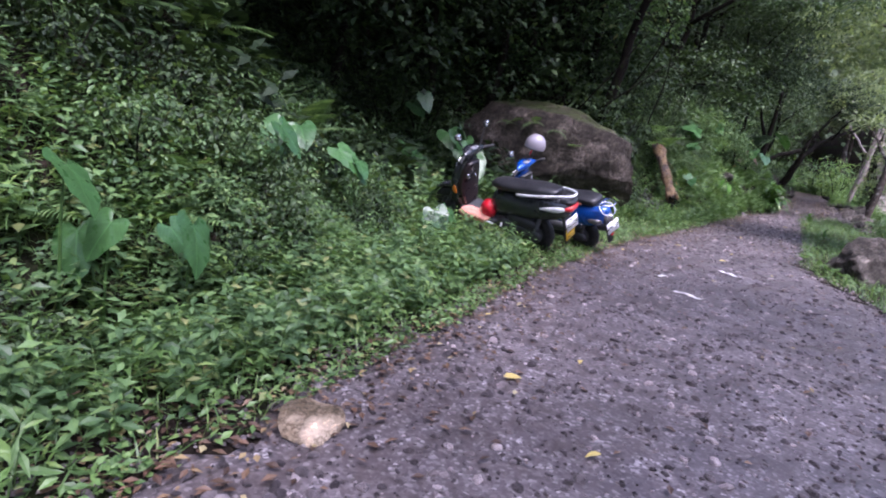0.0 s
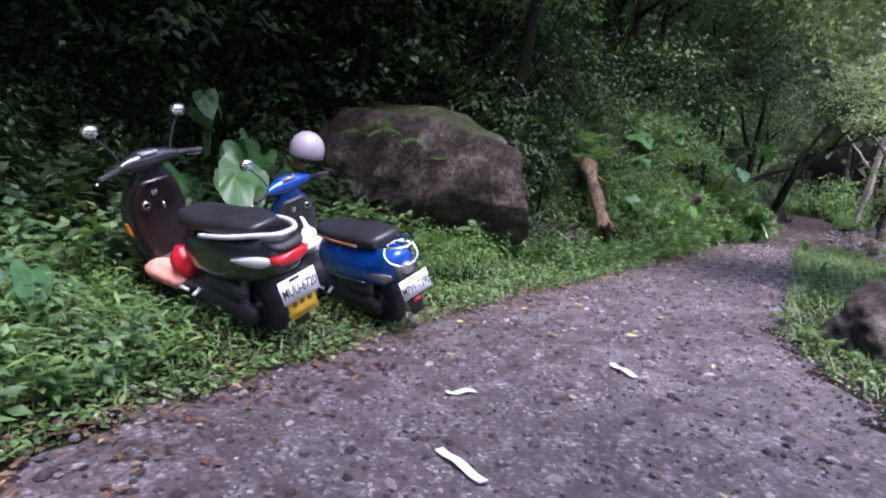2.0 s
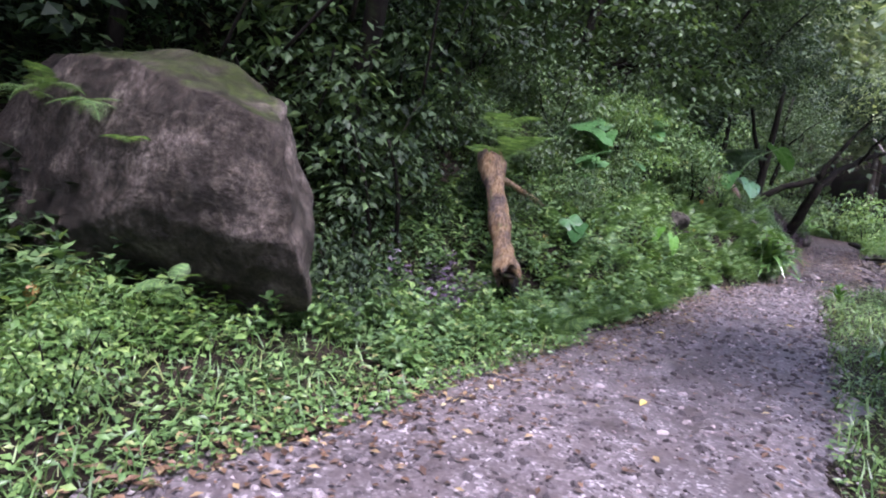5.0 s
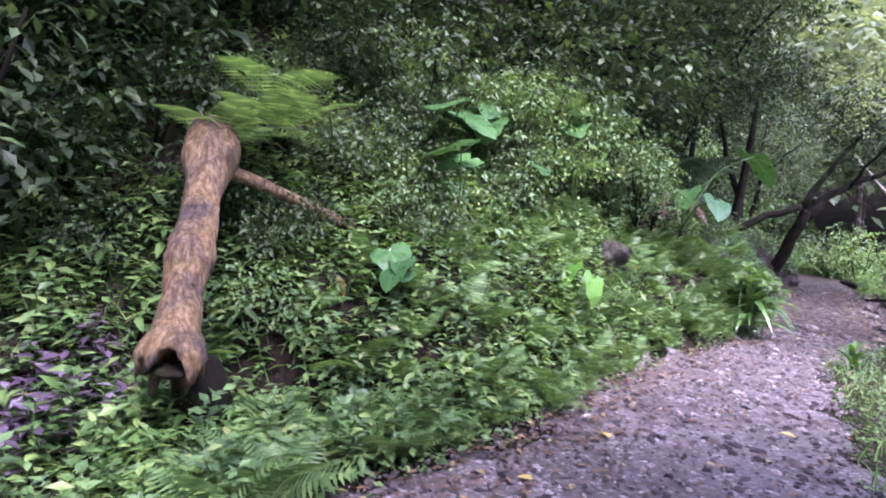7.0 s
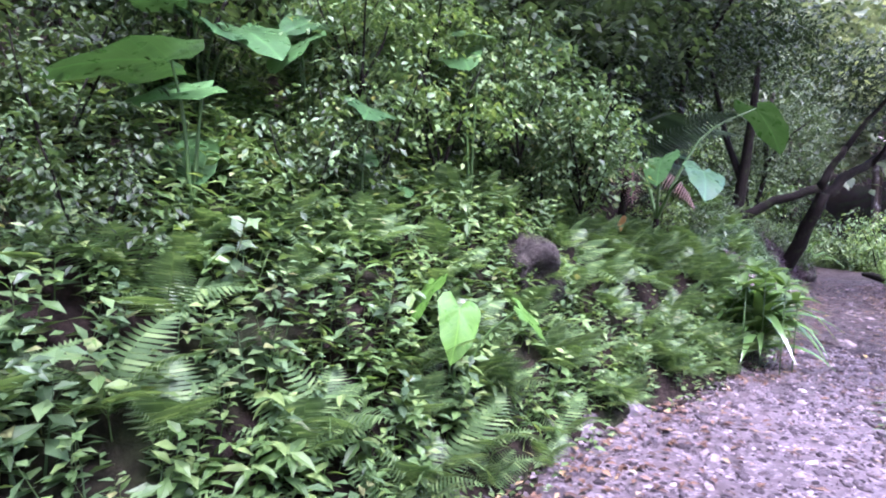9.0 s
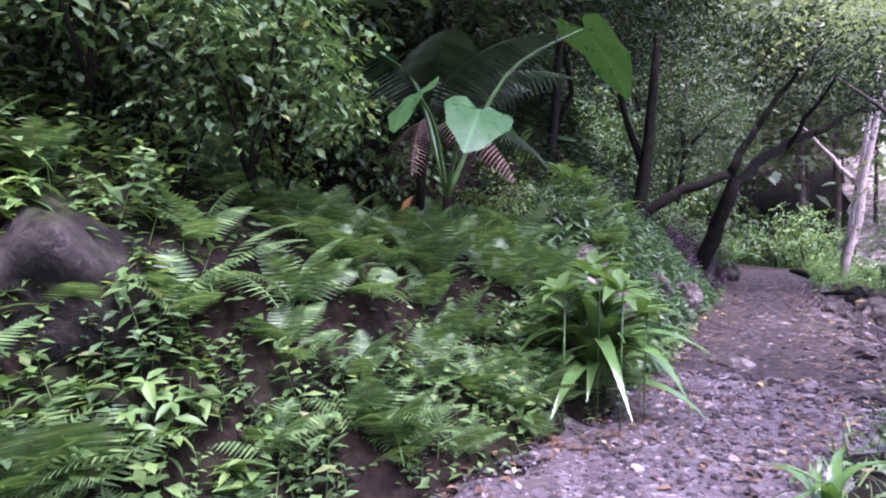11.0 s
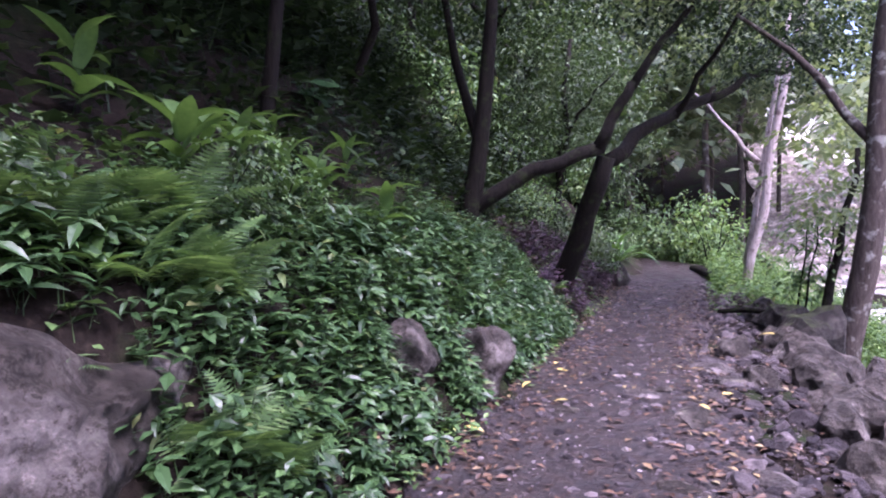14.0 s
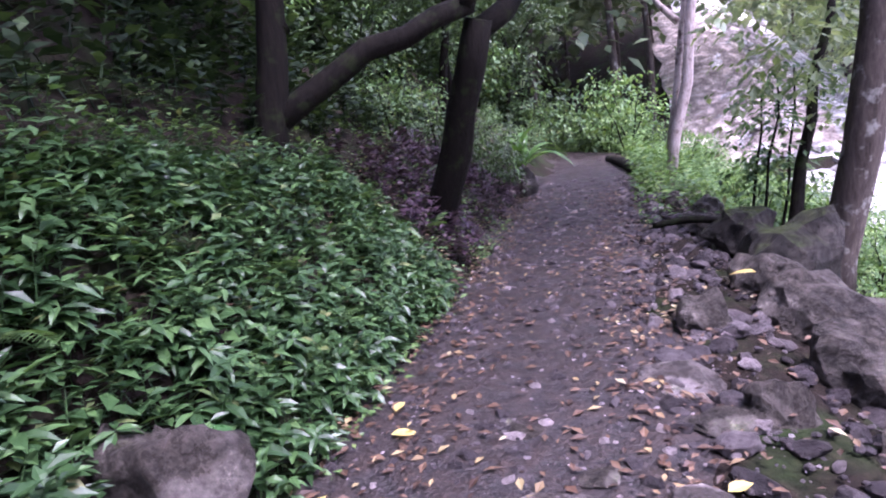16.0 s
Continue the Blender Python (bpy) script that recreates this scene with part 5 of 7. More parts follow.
def scooter(place, paint, style, number, label):
    s = new("scooter")
    s.matrix_world = place
    tagged(s, label, "scooter", "parked scooters")
    retro = style == "retro"
    wheel(s, 0.0, 0.225, 0.105, "rear_wheel")
    wheel(s, 1.27, 0.225, 0.1, "front_wheel")
    # tail body
    if retro:
        tail = [(-0.36, 0, 0.60, 0.03, 0.05), (-0.33, 0, 0.60, 0.10, 0.11), (-0.2, 0, 0.575, 0.165, 0.155), (0.05, 0, 0.545, 0.205, 0.185), (0.3, 0, 0.52, 0.195, 0.19), (0.5, 0, 0.48, 0.15, 0.19), (0.58, 0, 0.46, 0.1, 0.16)]
    else:
        tail = [(-0.42, 0, 0.69, 0.05, 0.05), (-0.37, 0, 0.665, 0.125, 0.1), (-0.2, 0, 0.625, 0.175, 0.145), (0.05, 0, 0.575, 0.195, 0.17), (0.3, 0, 0.54, 0.18, 0.18), (0.5, 0, 0.49, 0.14, 0.19), (0.58, 0, 0.46, 0.1, 0.16)]
    body = part("tail_body", loft(smooth_sections(tail), power=2.4), paint, s)
    if retro:
        seat = [(-0.22, 0, 0.765, 0.06, 0.03), (-0.18, 0, 0.77, 0.13, 0.05), (0.0, 0, 0.765, 0.155, 0.06), (0.25, 0, 0.735, 0.145, 0.055), (0.35, 0, 0.73, 0.14, 0.055), (0.52, 0, 0.72, 0.11, 0.05), (0.58, 0, 0.71, 0.05, 0.03)]
    else:
        seat = [(-0.24, 0, 0.825, 0.06, 0.025), (-0.2, 0, 0.82, 0.11, 0.04), (0.0, 0, 0.8, 0.15, 0.055), (0.2, 0, 0.765, 0.15, 0.05), (0.4, 0, 0.735, 0.14, 0.06), (0.56, 0, 0.72, 0.1, 0.055), (0.63, 0, 0.7, 0.05, 0.03)]
    st = part("seat", loft(smooth_sections(seat), power=2.8), VINYL, s)
    if retro:
        for side in (-1, 1):
            part("seat_trim", pipe(curve_points([(-0.05, side * 0.158, 0.745), (0.25, side * 0.15, 0.72), (0.5, side * 0.115, 0.705)]), 0.012, 6), BROWN_VINYL, st, "brown piping strip")
        part("grab_rail", pipe(curve_points([(-0.2, 0.11, 0.735), (-0.3, 0.12, 0.78), (-0.40, 0.07, 0.775), (-0.42, 0, 0.77), (-0.40, -0.07, 0.775), (-0.3, -0.12, 0.78), (-0.2, -0.11, 0.735)]), 0.011, 8), CHROME, s, "looped chrome grab rail")
        ring = [(-0.33 + 0.085 * math.cos(a), 0.128 * math.sin(a), 0.69 + 0.06 * math.cos(a)) for a in np.linspace(0, 2 * math.pi, 25)]
        part("tail_ring", pipe(ring, 0.009, 6), CHROME, s, "chrome ring on the tail")
        tl = part("tail_light", loft(smooth_sections([(-0.40, 0, 0.585, 0.02, 0.02), (-0.385, 0, 0.585, 0.05, 0.04), (-0.33, 0, 0.59, 0.06, 0.05)]), power=2.2), CLEAR_LENS, s, "clear rounded tail lamp")
        for sec in both([(-0.33, 0.12, 0.55, 0.01, 0.02), (-0.28, 0.15, 0.545, 0.028, 0.04), (-0.2, 0.172, 0.55, 0.016, 0.03), (-0.16, 0.18, 0.555, 0.005, 0.01)]):
            part("turn_signal", loft(smooth_sections(sec), power=2), SMOKE_LENS, s, "smoky turn signal lens")
        part("side_trim", pipe(curve_points([(-0.1, 0.196, 0.49), (0.1, 0.205, 0.475), (0.35, 0.185, 0.45)]), 0.006, 6), CHROME, s)
    else:
        part("grab_rail", pipe(curve_points([(0.22, 0.165, 0.715), (-0.05, 0.165, 0.775), (-0.28, 0.12, 0.825), (-0.40, 0.06, 0.84), (-0.42, 0, 0.842), (-0.40, -0.06, 0.84), (-0.28, -0.12, 0.825), (-0.05, -0.165, 0.775), (0.22, -0.165, 0.715)]), 0.015, 8), SILVER, s, "silver grab rail round the seat")
        for sec in both([(-0.39, 0.095, 0.685, 0.014, 0.015), (-0.32, 0.14, 0.68, 0.022, 0.034), (-0.22, 0.168, 0.668, 0.018, 0.028), (-0.1, 0.186, 0.65, 0.006, 0.008)]):
            part("side_panel", loft(smooth_sections(sec), power=2), SILVER, s, "silver-white wedge panel on the tail")
        part("tail_light", loft(smooth_sections([(-0.445, 0, 0.7, 0.05, 0.02), (-0.435, 0, 0.695, 0.09, 0.036), (-0.385, 0, 0.69, 0.122, 0.045), (-0.27, 0, 0.68, 0.12, 0.05)]), power=2.4), RED_LENS, s, "wide red tail lamp")
        part("tail_vent", loft(smooth_sections([(-0.435, 0, 0.755, 0.05, 0.012), (-0.4, 0, 0.765, 0.1, 0.03), (-0.3, 0, 0.775, 0.11, 0.03)]), power=2.4), DARK_PLASTIC, s)
    # rear mudguard, plate and placard
    pz = 0.47 if retro else 0.5
    part("mudguard", loft([(0.24, -0.40, 0, 0.012, 0.05), (0.36, -0.385, 0, 0.014, 0.075), (0.5, -0.365, 0, 0.02, 0.09), (0.62, -0.32, 0, 0.05, 0.09)], "z", 12), DARK_PLASTIC, s)
    tilt = Matrix.Translation((-0.425, 0, pz)) @ pose(0, 0, 0, 90 - 14, 0, -90)
    plate = part("number_plate", box((0.26, 0.14, 0.004), tilt, 0.0015), PLATE_WHITE, s, "white number plate with black characters")
    lettering(number, 0.06, tilt @ Matrix.Translation((0, -0.012, 0.0026)) @ Matrix.Diagonal((0.66, 1, 1, 1)), INK, plate, bold=0.001)
    small = part("plate_mark", box((0.07, 0.016, 0.001), tilt @ Matrix.Translation((-0.02 if not retro else 0, 0.052, 0.0026)), 0), PLATE_YELLOW if retro else INK, plate, "small mark above the characters")
    if retro:
        part("reflector", box((0.075, 0.03, 0.008), Matrix.Translation((-0.425, 0.0, 0.355)) @ pose(0, 0, 0, 90 - 6, 0, -90), 0.003), RED_LENS, s, "red rear reflector")
    else:
        low = Matrix.Translation((-0.418, -0.01, pz - 0.135)) @ pose(0, 0, 0, 90 - 8, 0, -90)
        card = part("placard", box((0.2, 0.125, 0.003), low, 0.0015), PLATE_YELLOW, s, "yellow placard with unreadable dark marks")
        for k in range(3):
            part("mark", box((0.03, 0.03, 0.001), low @ Matrix.Translation((-0.055 + 0.055 * k, 0.026, 0.002)), 0), PLACARD_INK, card)
        part("mark", box((0.13, 0.01, 0.001), low @ Matrix.Translation((0, -0.032, 0.002)), 0), PLACARD_INK, card)
    # engine unit, swing arm, silencer, shock absorbers
    part("engine_cover", loft(smooth_sections([(-0.12, 0.115, 0.235, 0.02, 0.03), (-0.06, 0.115, 0.235, 0.045, 0.075), (0.15, 0.12, 0.25, 0.05, 0.075), (0.38, 0.12, 0.27, 0.05, 0.09), (0.48, 0.115, 0.27, 0.03, 0.05)])), DARK_PLASTIC, s)
    part("air_box", loft(smooth_sections([(-0.06, 0.12, 0.38, 0.02, 0.02), (0.0, 0.12, 0.38, 0.05, 0.055), (0.22, 0.12, 0.385, 0.055, 0.06), (0.32, 0.12, 0.38, 0.03, 0.03)])), DARK_PLASTIC, s)
    part("engine", loft(smooth_sections([(0.12, 0, 0.28, 0.09, 0.08), (0.35, 0, 0.29, 0.11, 0.1), (0.55, 0, 0.28, 0.08, 0.08)])), CASTING, s)
    part("silencer", pipe(curve_points([(0.42, -0.1, 0.18), (0.25, -0.13, 0.2), (0.12, -0.155, 0.25), (-0.12, -0.16, 0.3), (-0.3, -0.165, 0.335)]), [0.016] * 6 + [0.03] * 3 + [0.055] * 12, 12), CASTING, s, "dull grey exhaust silencer")
    for side in (1, -1):
        sh = part("shock_absorber", pipe([(-0.02, side * 0.125, 0.24), (-0.1, side * 0.13, 0.56)], 0.014, 8), CASTING, s)
        coil = [(-0.035 - 0.06 * u + 0.026 * math.cos(u * 44), side * 0.127 + 0.026 * math.sin(u * 44), 0.30 + 0.22 * u) for u in np.linspace(0, 1, 70)]
        part("coil_spring", pipe(coil, 0.006, 5), CASTING, sh)
    # footboard and front apron
    part("footboard", loft(smooth_sections([(0.42, 0, 0.27, 0.15, 0.04), (0.55, 0, 0.265, 0.185, 0.045), (0.8, 0, 0.265, 0.19, 0.045), (0.97, 0, 0.3, 0.17, 0.06), (1.04, 0, 0.34, 0.12, 0.05)])), DARK_PLASTIC, s)
    for side in (1, -1):
        part("floor_trim", pipe([(0.5, side * 0.187, 0.255), (0.82, side * 0.192, 0.255)], 0.012, 6), SILVER, s)
        part("passenger_peg", pipe([(0.4, side * 0.15, 0.29), (0.36, side * 0.23, 0.285)], 0.014, 8), SILVER, s)
    apron = [(0.28, 1.0, 0, 0.05, 0.13), (0.42, 1.06, 0, 0.075, 0.195), (0.6, 1.085, 0, 0.085, 0.215), (0.78, 1.05, 0, 0.08, 0.19), (0.9, 1.0, 0, 0.06, 0.12), (0.97, 0.97, 0, 0.045, 0.08)]
    part("front_apron", loft(smooth_sections(apron), "z", 20, 2.6), paint, s)
    part("inner_panel", loft(smooth_sections([(0.3, 0.955, 0, 0.04, 0.12), (0.45, 0.985, 0, 0.045, 0.175), (0.62, 1.0, 0, 0.05, 0.19), (0.78, 0.975, 0, 0.05, 0.165), (0.88, 0.945, 0, 0.045, 0.1)]), "z", 20, 3), DARK_PLASTIC if retro else BROWN_PLASTIC, s)
    part("lock", spin([(0, -0.012), (0.022, -0.012), (0.026, 0.0), (0.02, 0.008), (0, 0.008)], (0.93, 0.03, 0.8), "x", 16), CHROME, s, "chrome ignition lock")
    part("hook", pipe(curve_points([(0.95, 0, 0.72), (0.91, 0, 0.72), (0.895, 0, 0.70), (0.905, 0, 0.68)]), 0.006, 6), CHROME, s)
    for side in (1, -1):
        part("front_signal", loft(smooth_sections([(0.5, 1.05, side * 0.2, 0.02, 0.008), (0.54, 1.06, side * 0.208, 0.035, 0.012), (0.6, 1.06, side * 0.212, 0.02, 0.006)]), "z", 10, 2), ORANGE_LENS, s, "orange front turn signal")
        if retro or side > 0:
            part("pocket_ring", spin([(0.018, -0.005), (0.026, -0.007), (0.03, 0.0), (0.026, 0.007), (0.018, 0.005)], (0.925, side * 0.105, 0.72 if side > 0 else 0.78), "x", 18), CHROME, s)
    part("front_fender", loft(smooth_sections([(1.0, 0, 0.34, 0.05, 0.02), (1.1, 0, 0.45, 0.07, 0.03), (1.27, 0, 0.49, 0.075, 0.035), (1.42, 0, 0.43, 0.06, 0.03), (1.5, 0, 0.34, 0.03, 0.02)])), paint, s)
    for side in (1, -1):
        part("fork_leg", pipe([(1.27, side * 0.075, 0.225), (1.13, side * 0.06, 0.6)], 0.018, 8), CASTING, s)
    # steering head with grips, levers, meter and mirrors
    part("handlebar_cover", loft(smooth_sections([(-0.2, 0.94, 1.0, 0.022, 0.025), (-0.12, 0.96, 1.005, 0.05, 0.05), (0, 0.99, 1.0, 0.09, 0.07), (0.12, 0.96, 1.005, 0.05, 0.05), (0.2, 0.94, 1.0, 0.022, 0.025)]), "y", 18, 2.3), paint, s)
    part("meter", loft([(-0.055, 0.93, 1.058, 0.035, 0.012), (0.055, 0.93, 1.058, 0.035, 0.012)], "y", 14, 3), CLEAR_LENS, s, "glossy meter glass")
    for side in (1, -1):
        part("grip", pipe(curve_points([(0.94, side * 0.19, 1.0), (0.91, side * 0.27, 0.995), (0.885, side * 0.35, 0.985)]), 0.019, 10), RUBBER, s)
        part("brake_lever", pipe(curve_points([(0.98, side * 0.19, 0.99), (0.975, side * 0.27, 0.965), (0.935, side * 0.36, 0.95)]), 0.008, 6), CHROME, s)
        ms = part("mirror_stem", pipe(curve_points([(0.96, side * 0.17, 1.03), (0.965, side * 0.21, 1.13), (0.97, side * 0.27, 1.22)]), 0.007, 6), DARK_PLASTIC, s)
        mh = part("mirror_housing", loft(smooth_sections([(0.945, side * 0.29, 1.265, 0.05, 0.038), (0.965, side * 0.29, 1.265, 0.055, 0.043), (0.99, side * 0.29, 1.265, 0.035, 0.028), (1.0, side * 0.29, 1.265, 0.01, 0.01)]), power=2.2), DARK_PLASTIC, s)
        part("mirror_glass", loft([(0.941, side * 0.29, 1.265, 0.046, 0.034), (0.944, side * 0.29, 1.265, 0.047, 0.035)], power=2.2), MIRROR_GLASS, mh)
    part("side_stand", pipe([(0.5, 0.1, 0.2), (0.54, 0.2, 0.02), (0.53, 0.24, 0.005)], 0.011, 6), DARK_PLASTIC, s)
    return s


A_PLACE = Matrix.Translation((-2.89, 6.43, 0.02)) @ pose(0, 0, 0, 0, 0, 178) @ pose(0, 0, 0, 0, -7, 0) @ pose(0, 0, 0, -20, 0, 0) @ Matrix.Scale(1.1, 4)
B_PLACE = Matrix.Translation((-2.56, 7.38, -0.01)) @ pose(0, 0, 0, 0, 0, 170) @ pose(0, 0, 0, 0, -4.5, 0) @ pose(0, 0, 0, -22, 0, 0) @ Matrix.Scale(1.05, 4)
scooter(A_PLACE, BLACK_PAINT, "sport", "MUU-6720", "black scooter with silver tail panels parked on the verge")
scooter(B_PLACE, BLUE_PAINT, "retro", "MPW-7390", "blue retro scooter with chrome rails parked on the verge")


def helmet(m):
    h = new("helmet")
    h.matrix_world = m
    tagged(h, "lilac-grey open helmet hanging on a scooter mirror", "helmet")
    prof = [(0.0, 0.125)] + [(0.118 * math.sin(a), 0.125 * math.cos(a)) for a in np.linspace(0.15, 1.9, 14)] + [(0.106, -0.042), (0.1, -0.02), (0.09, 0.04), (0.05, 0.09), (0.0, 0.1)]
    bm = spin(prof, (0, 0, 0), "z", 30)
    for v in bm.verts:
        v.co.x *= 1.15
    part("shell", bm, HELMET_SHELL, h)
    part("edge_trim", pipe([(1.15 * 0.112 * math.cos(a), 0.112 * math.sin(a), -0.042) for a in np.linspace(0, 2 * math.pi, 31)], 0.006, 6), RUBBER, h)
    part("lining", spin([(0.0, -0.02), (0.06, -0.025), (0.1, -0.038)], (0, 0, 0), "z", 24), VINYL, h)
    part("chin_strap", pipe(curve_points([(0.02, 0.1, -0.04), (0.03, 0.06, -0.11), (0.03, -0.05, -0.11), (0.02, -0.1, -0.04)]), 0.007, 6), RED_FILM, h, "red chin strap")


helmet(B_PLACE @ Matrix.Translation((0.97, -0.26, 1.205)) @ pose(0, 0, 0, 12, -18, 30) @ Matrix.Diagonal((1.06, 1.06, 1.22, 1)))


def soft_bag(name, m, sections, mat, label, category, power=2.2, crumple=0.012, seed=0):
    """A limp bag: a lofted body with creases."""
    bm = loft(smooth_sections(sections, 5), "z", 24, power)
    for v in bm.verts:
        v.co += Vector(noise.noise_vector(v.co * 22 + Vector((seed, 0, 0)))) * crumple
    me = bpy.data.meshes.new(name)
    bm.to_mesh(me)
    bm.free()
    me.materials.append(mat)
    me.polygons.foreach_set("use_smooth", [True] * len(me.polygons))
    ob = new(name, me)
    ob.matrix_world = m
    return tagged(ob, label, category)


soft_bag("red_bag", A_PLACE @ Matrix.Translation((0.62, 0.1, 0.31)), [(0, 0, 0, 0.09, 0.07), (0.06, 0, 0, 0.105, 0.085), (0.14, 0, 0, 0.085, 0.075), (0.19, 0, 0, 0.04, 0.035), (0.2, 0, 0, 0.01, 0.01)], RED_FILM, "shiny rounded red bag on a scooter's footboard", "bag", 2.2, 0.01, 1)
soft_bag("cloth", A_PLACE @ Matrix.Translation((0.78, 0.14, 0.235)) @ pose(0, 0, 0, 0, 0, 4), [(0, 0, 0.03, 0.2, 0.05), (0.05, 0, 0.03, 0.215, 0.062), (0.09, 0.0, 0.0, 0.19, 0.06), (0.11, 0, 0, 0.1, 0.03)], PINK_CLOTH, "folded salmon-pink cloth lying on a scooter's footboard", "cloth", 3, 0.012, 5)
soft_bag("plastic_bag", B_PLACE @ Matrix.Translation((0.84, 0.0, 0.42)) @ Matrix.Diagonal((1.4, 1.3, 1.05, 1)), [(0, 0, 0, 0.02, 0.03), (0.03, 0, 0, 0.045, 0.07), (0.1, 0, 0, 0.05, 0.075), (0.18, 0, 0, 0.03, 0.04), (0.24, 0.02, 0, 0.012, 0.012), (0.28, 0.04, 0, 0.006, 0.01)], BAG_FILM, "small white plastic bag hanging from a scooter's hook", "bag", 2.2, 0.014, 9)


# ---- dead wood ----
def log_bm(points, radii, sides=18, seed=0, ragged=0.1):
    r = random.Random(seed)
    v, f = tube(points, radii, sides, 0.0)
    bm = bmesh.new()
    vs = [bm.verts.new(p) for p in v]
    for t in f:
        bm.faces.new([vs[k] for k in t])
    axis = (Vector(points[-1]) - Vector(points[0])).normalized()
    n = len(points)
    for i, q in enumerate(vs[:-2]):
        ring = i // sides
        c = Vector(points[ring])
        q.co = c + (q.co - c) * (1 + 0.16 * noise.noise(q.co * 9) + 0.14 * noise.noise(Vector((q.co.x * 40, q.co.y * 40, q.co.z * 9))))
        if ring in (0, n - 1):
            q.co += axis * r.uniform(-ragged, ragged) * 0.6
    vs[-2].co += axis * 0.12
    vs[-1].co -= axis * 0.06
    bmesh.ops.recalc_face_normals(bm, faces=bm.faces)
    return bm


def dead_trunk():
    t = new("dead_log")
    t.matrix_world = Matrix.Translation((-2.55, 12.73, 0.5))
    tagged(t, "broken orange-brown dead log leaning on the bank", "log")
    pts = curve_points([(0, 0, 0.0), (-0.17, 0.15, 0.27), (-0.36, 0.33, 0.6), (-0.64, 0.6, 1.06)], 8)
    n = len(pts)
    part("trunk", log_bm(pts, [0.098 + 0.014 * math.sin(k * 0.62) + 0.022 * math.exp(-((k - 0.5) / 2.5) ** 2) + 0.03 * math.exp(-((k - n + 3) / 2.2) ** 2) for k in range(n)], 32, 2, 0.16), LOG_WOOD, t)
    # solid plug: its near-black colour stands in for shade inside the hollow end
    part("broken_end", rock_bm(5, (0.085, 0.085, 0.03), 0.35, 3), BARK_DARK, t, "solid dark plug coloured like the shade in the log's hollow end")
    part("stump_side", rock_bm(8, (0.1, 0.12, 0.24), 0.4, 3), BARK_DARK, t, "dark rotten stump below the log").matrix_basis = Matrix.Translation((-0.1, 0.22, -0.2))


dead_trunk()


def dead_branch(points, radii, label, mat=LOG_WOOD, seed=0):
    b = new("dead_branch")
    b.matrix_world = Matrix.Translation(points[0])
    tagged(b, label, "branch")
    local = [tuple(Vector(p) - Vector(points[0])) for p in points]
    part("limb", log_bm(curve_points(local, 5), list(np.interp(np.linspace(0, 1, (len(points) - 1) * 5 + 1), np.linspace(0, 1, len(radii)), radii)), 10, seed, 0.03), mat, b)
    return b


dead_branch([(-3.15, 13.2, 1.42), (-3.1, 13.7, 1.3), (-3.0, 14.3, 1.1), (-2.95, 14.8, 0.92)], [0.045, 0.035, 0.035, 0.02], "fallen pale branch leaning from the dead log", seed=3)
dead_branch([(-3.3, 13.9, 1.2), (-3.15, 14.5, 1.12), (-3.05, 14.95, 1.0)], [0.035, 0.04, 0.02], "short weathered branch lying on the bank", seed=8)
dead_branch([(0.25, 37.5, 0.05), (0.5, 35.8, 0.08), (0.66, 34.2, 0.03)], [0.1, 0.11, 0.08], "thin dark log lying along the path", BARK_DARK, 11)
dead_branch([(0.5, 28.9, 0.03), (0.85, 28.8, 0.08), (1.25, 28.6, 0.05)], [0.03, 0.04, 0.03], "fallen stick across the stone edging", BARK_DARK, 12)
# bare twigs and aerial roots hanging over the boulder
for k, (a, b, r) in enumerate([((-3.6, 11.6, 2.5), (-2.8, 11.2, 3.9), 0.02), ((-3.9, 11.2, 2.2), (-2.9, 11.5, 3.1), 0.016), ((-4.3, 10.9, 2.1), (-3.2, 11.0, 3.6), 0.014), ((-3.2, 12.1, 2.0), (-2.9, 11.8, 3.6), 0.014), ((-3.6, 12.4, 0.6), (-3.45, 12.0, 1.6), 0.025), ((-3.75, 12.2, 0.6), (-3.9, 12.0, 1.7), 0.02)]):
    dead_branch([a, tuple(Vector(a).lerp(Vector(b), 0.5) + Vector((0.1, -0.05, 0.06))), b], [r, r * 0.8, r * 0.5], "bare crooked twig in the undergrowth", BARK_DARK, 20 + k)
# pale strips of litter on the path
PAPER = plain("soggy_white_paper", (0.66, 0.64, 0.62), 0.7, 0, 0.12, 30)
for k, (x, y, turn, l) in enumerate([(-1.26, 6.41, 57, 0.18), (-0.665, 7.45, -36, 0.24), (-0.83, 5.71, -22, 0.32)]):
    bm = bmesh.new()
    bmesh.ops.create_grid(bm, x_segments=10, y_segments=2, size=0.5)
    for v in bm.verts:
        v.co = Vector((v.co.x * l, v.co.y * 0.045, 0.006 * math.sin(v.co.x * 9 + k)))
    ext = bmesh.ops.extrude_face_region(bm, geom=bm.faces[:])
    for v in [e for e in ext["geom"] if isinstance(e, bmesh.types.BMVert)]:
        v.co.z += 0.004
    bmesh.ops.recalc_face_normals(bm, faces=bm.faces)
    me = bpy.data.meshes.new("paper_strip")
    bm.to_mesh(me)
    bm.free()
    me.materials.append(PAPER)
    ob = new("paper_strip", me)
    ob.matrix_world = Matrix.Translation(on(x, y, 0.03)) @ pose(0, 0, 0, 0, 0, turn)
    tagged(ob, "soggy white strip of litter on the gravel", "litter", "litter strips")


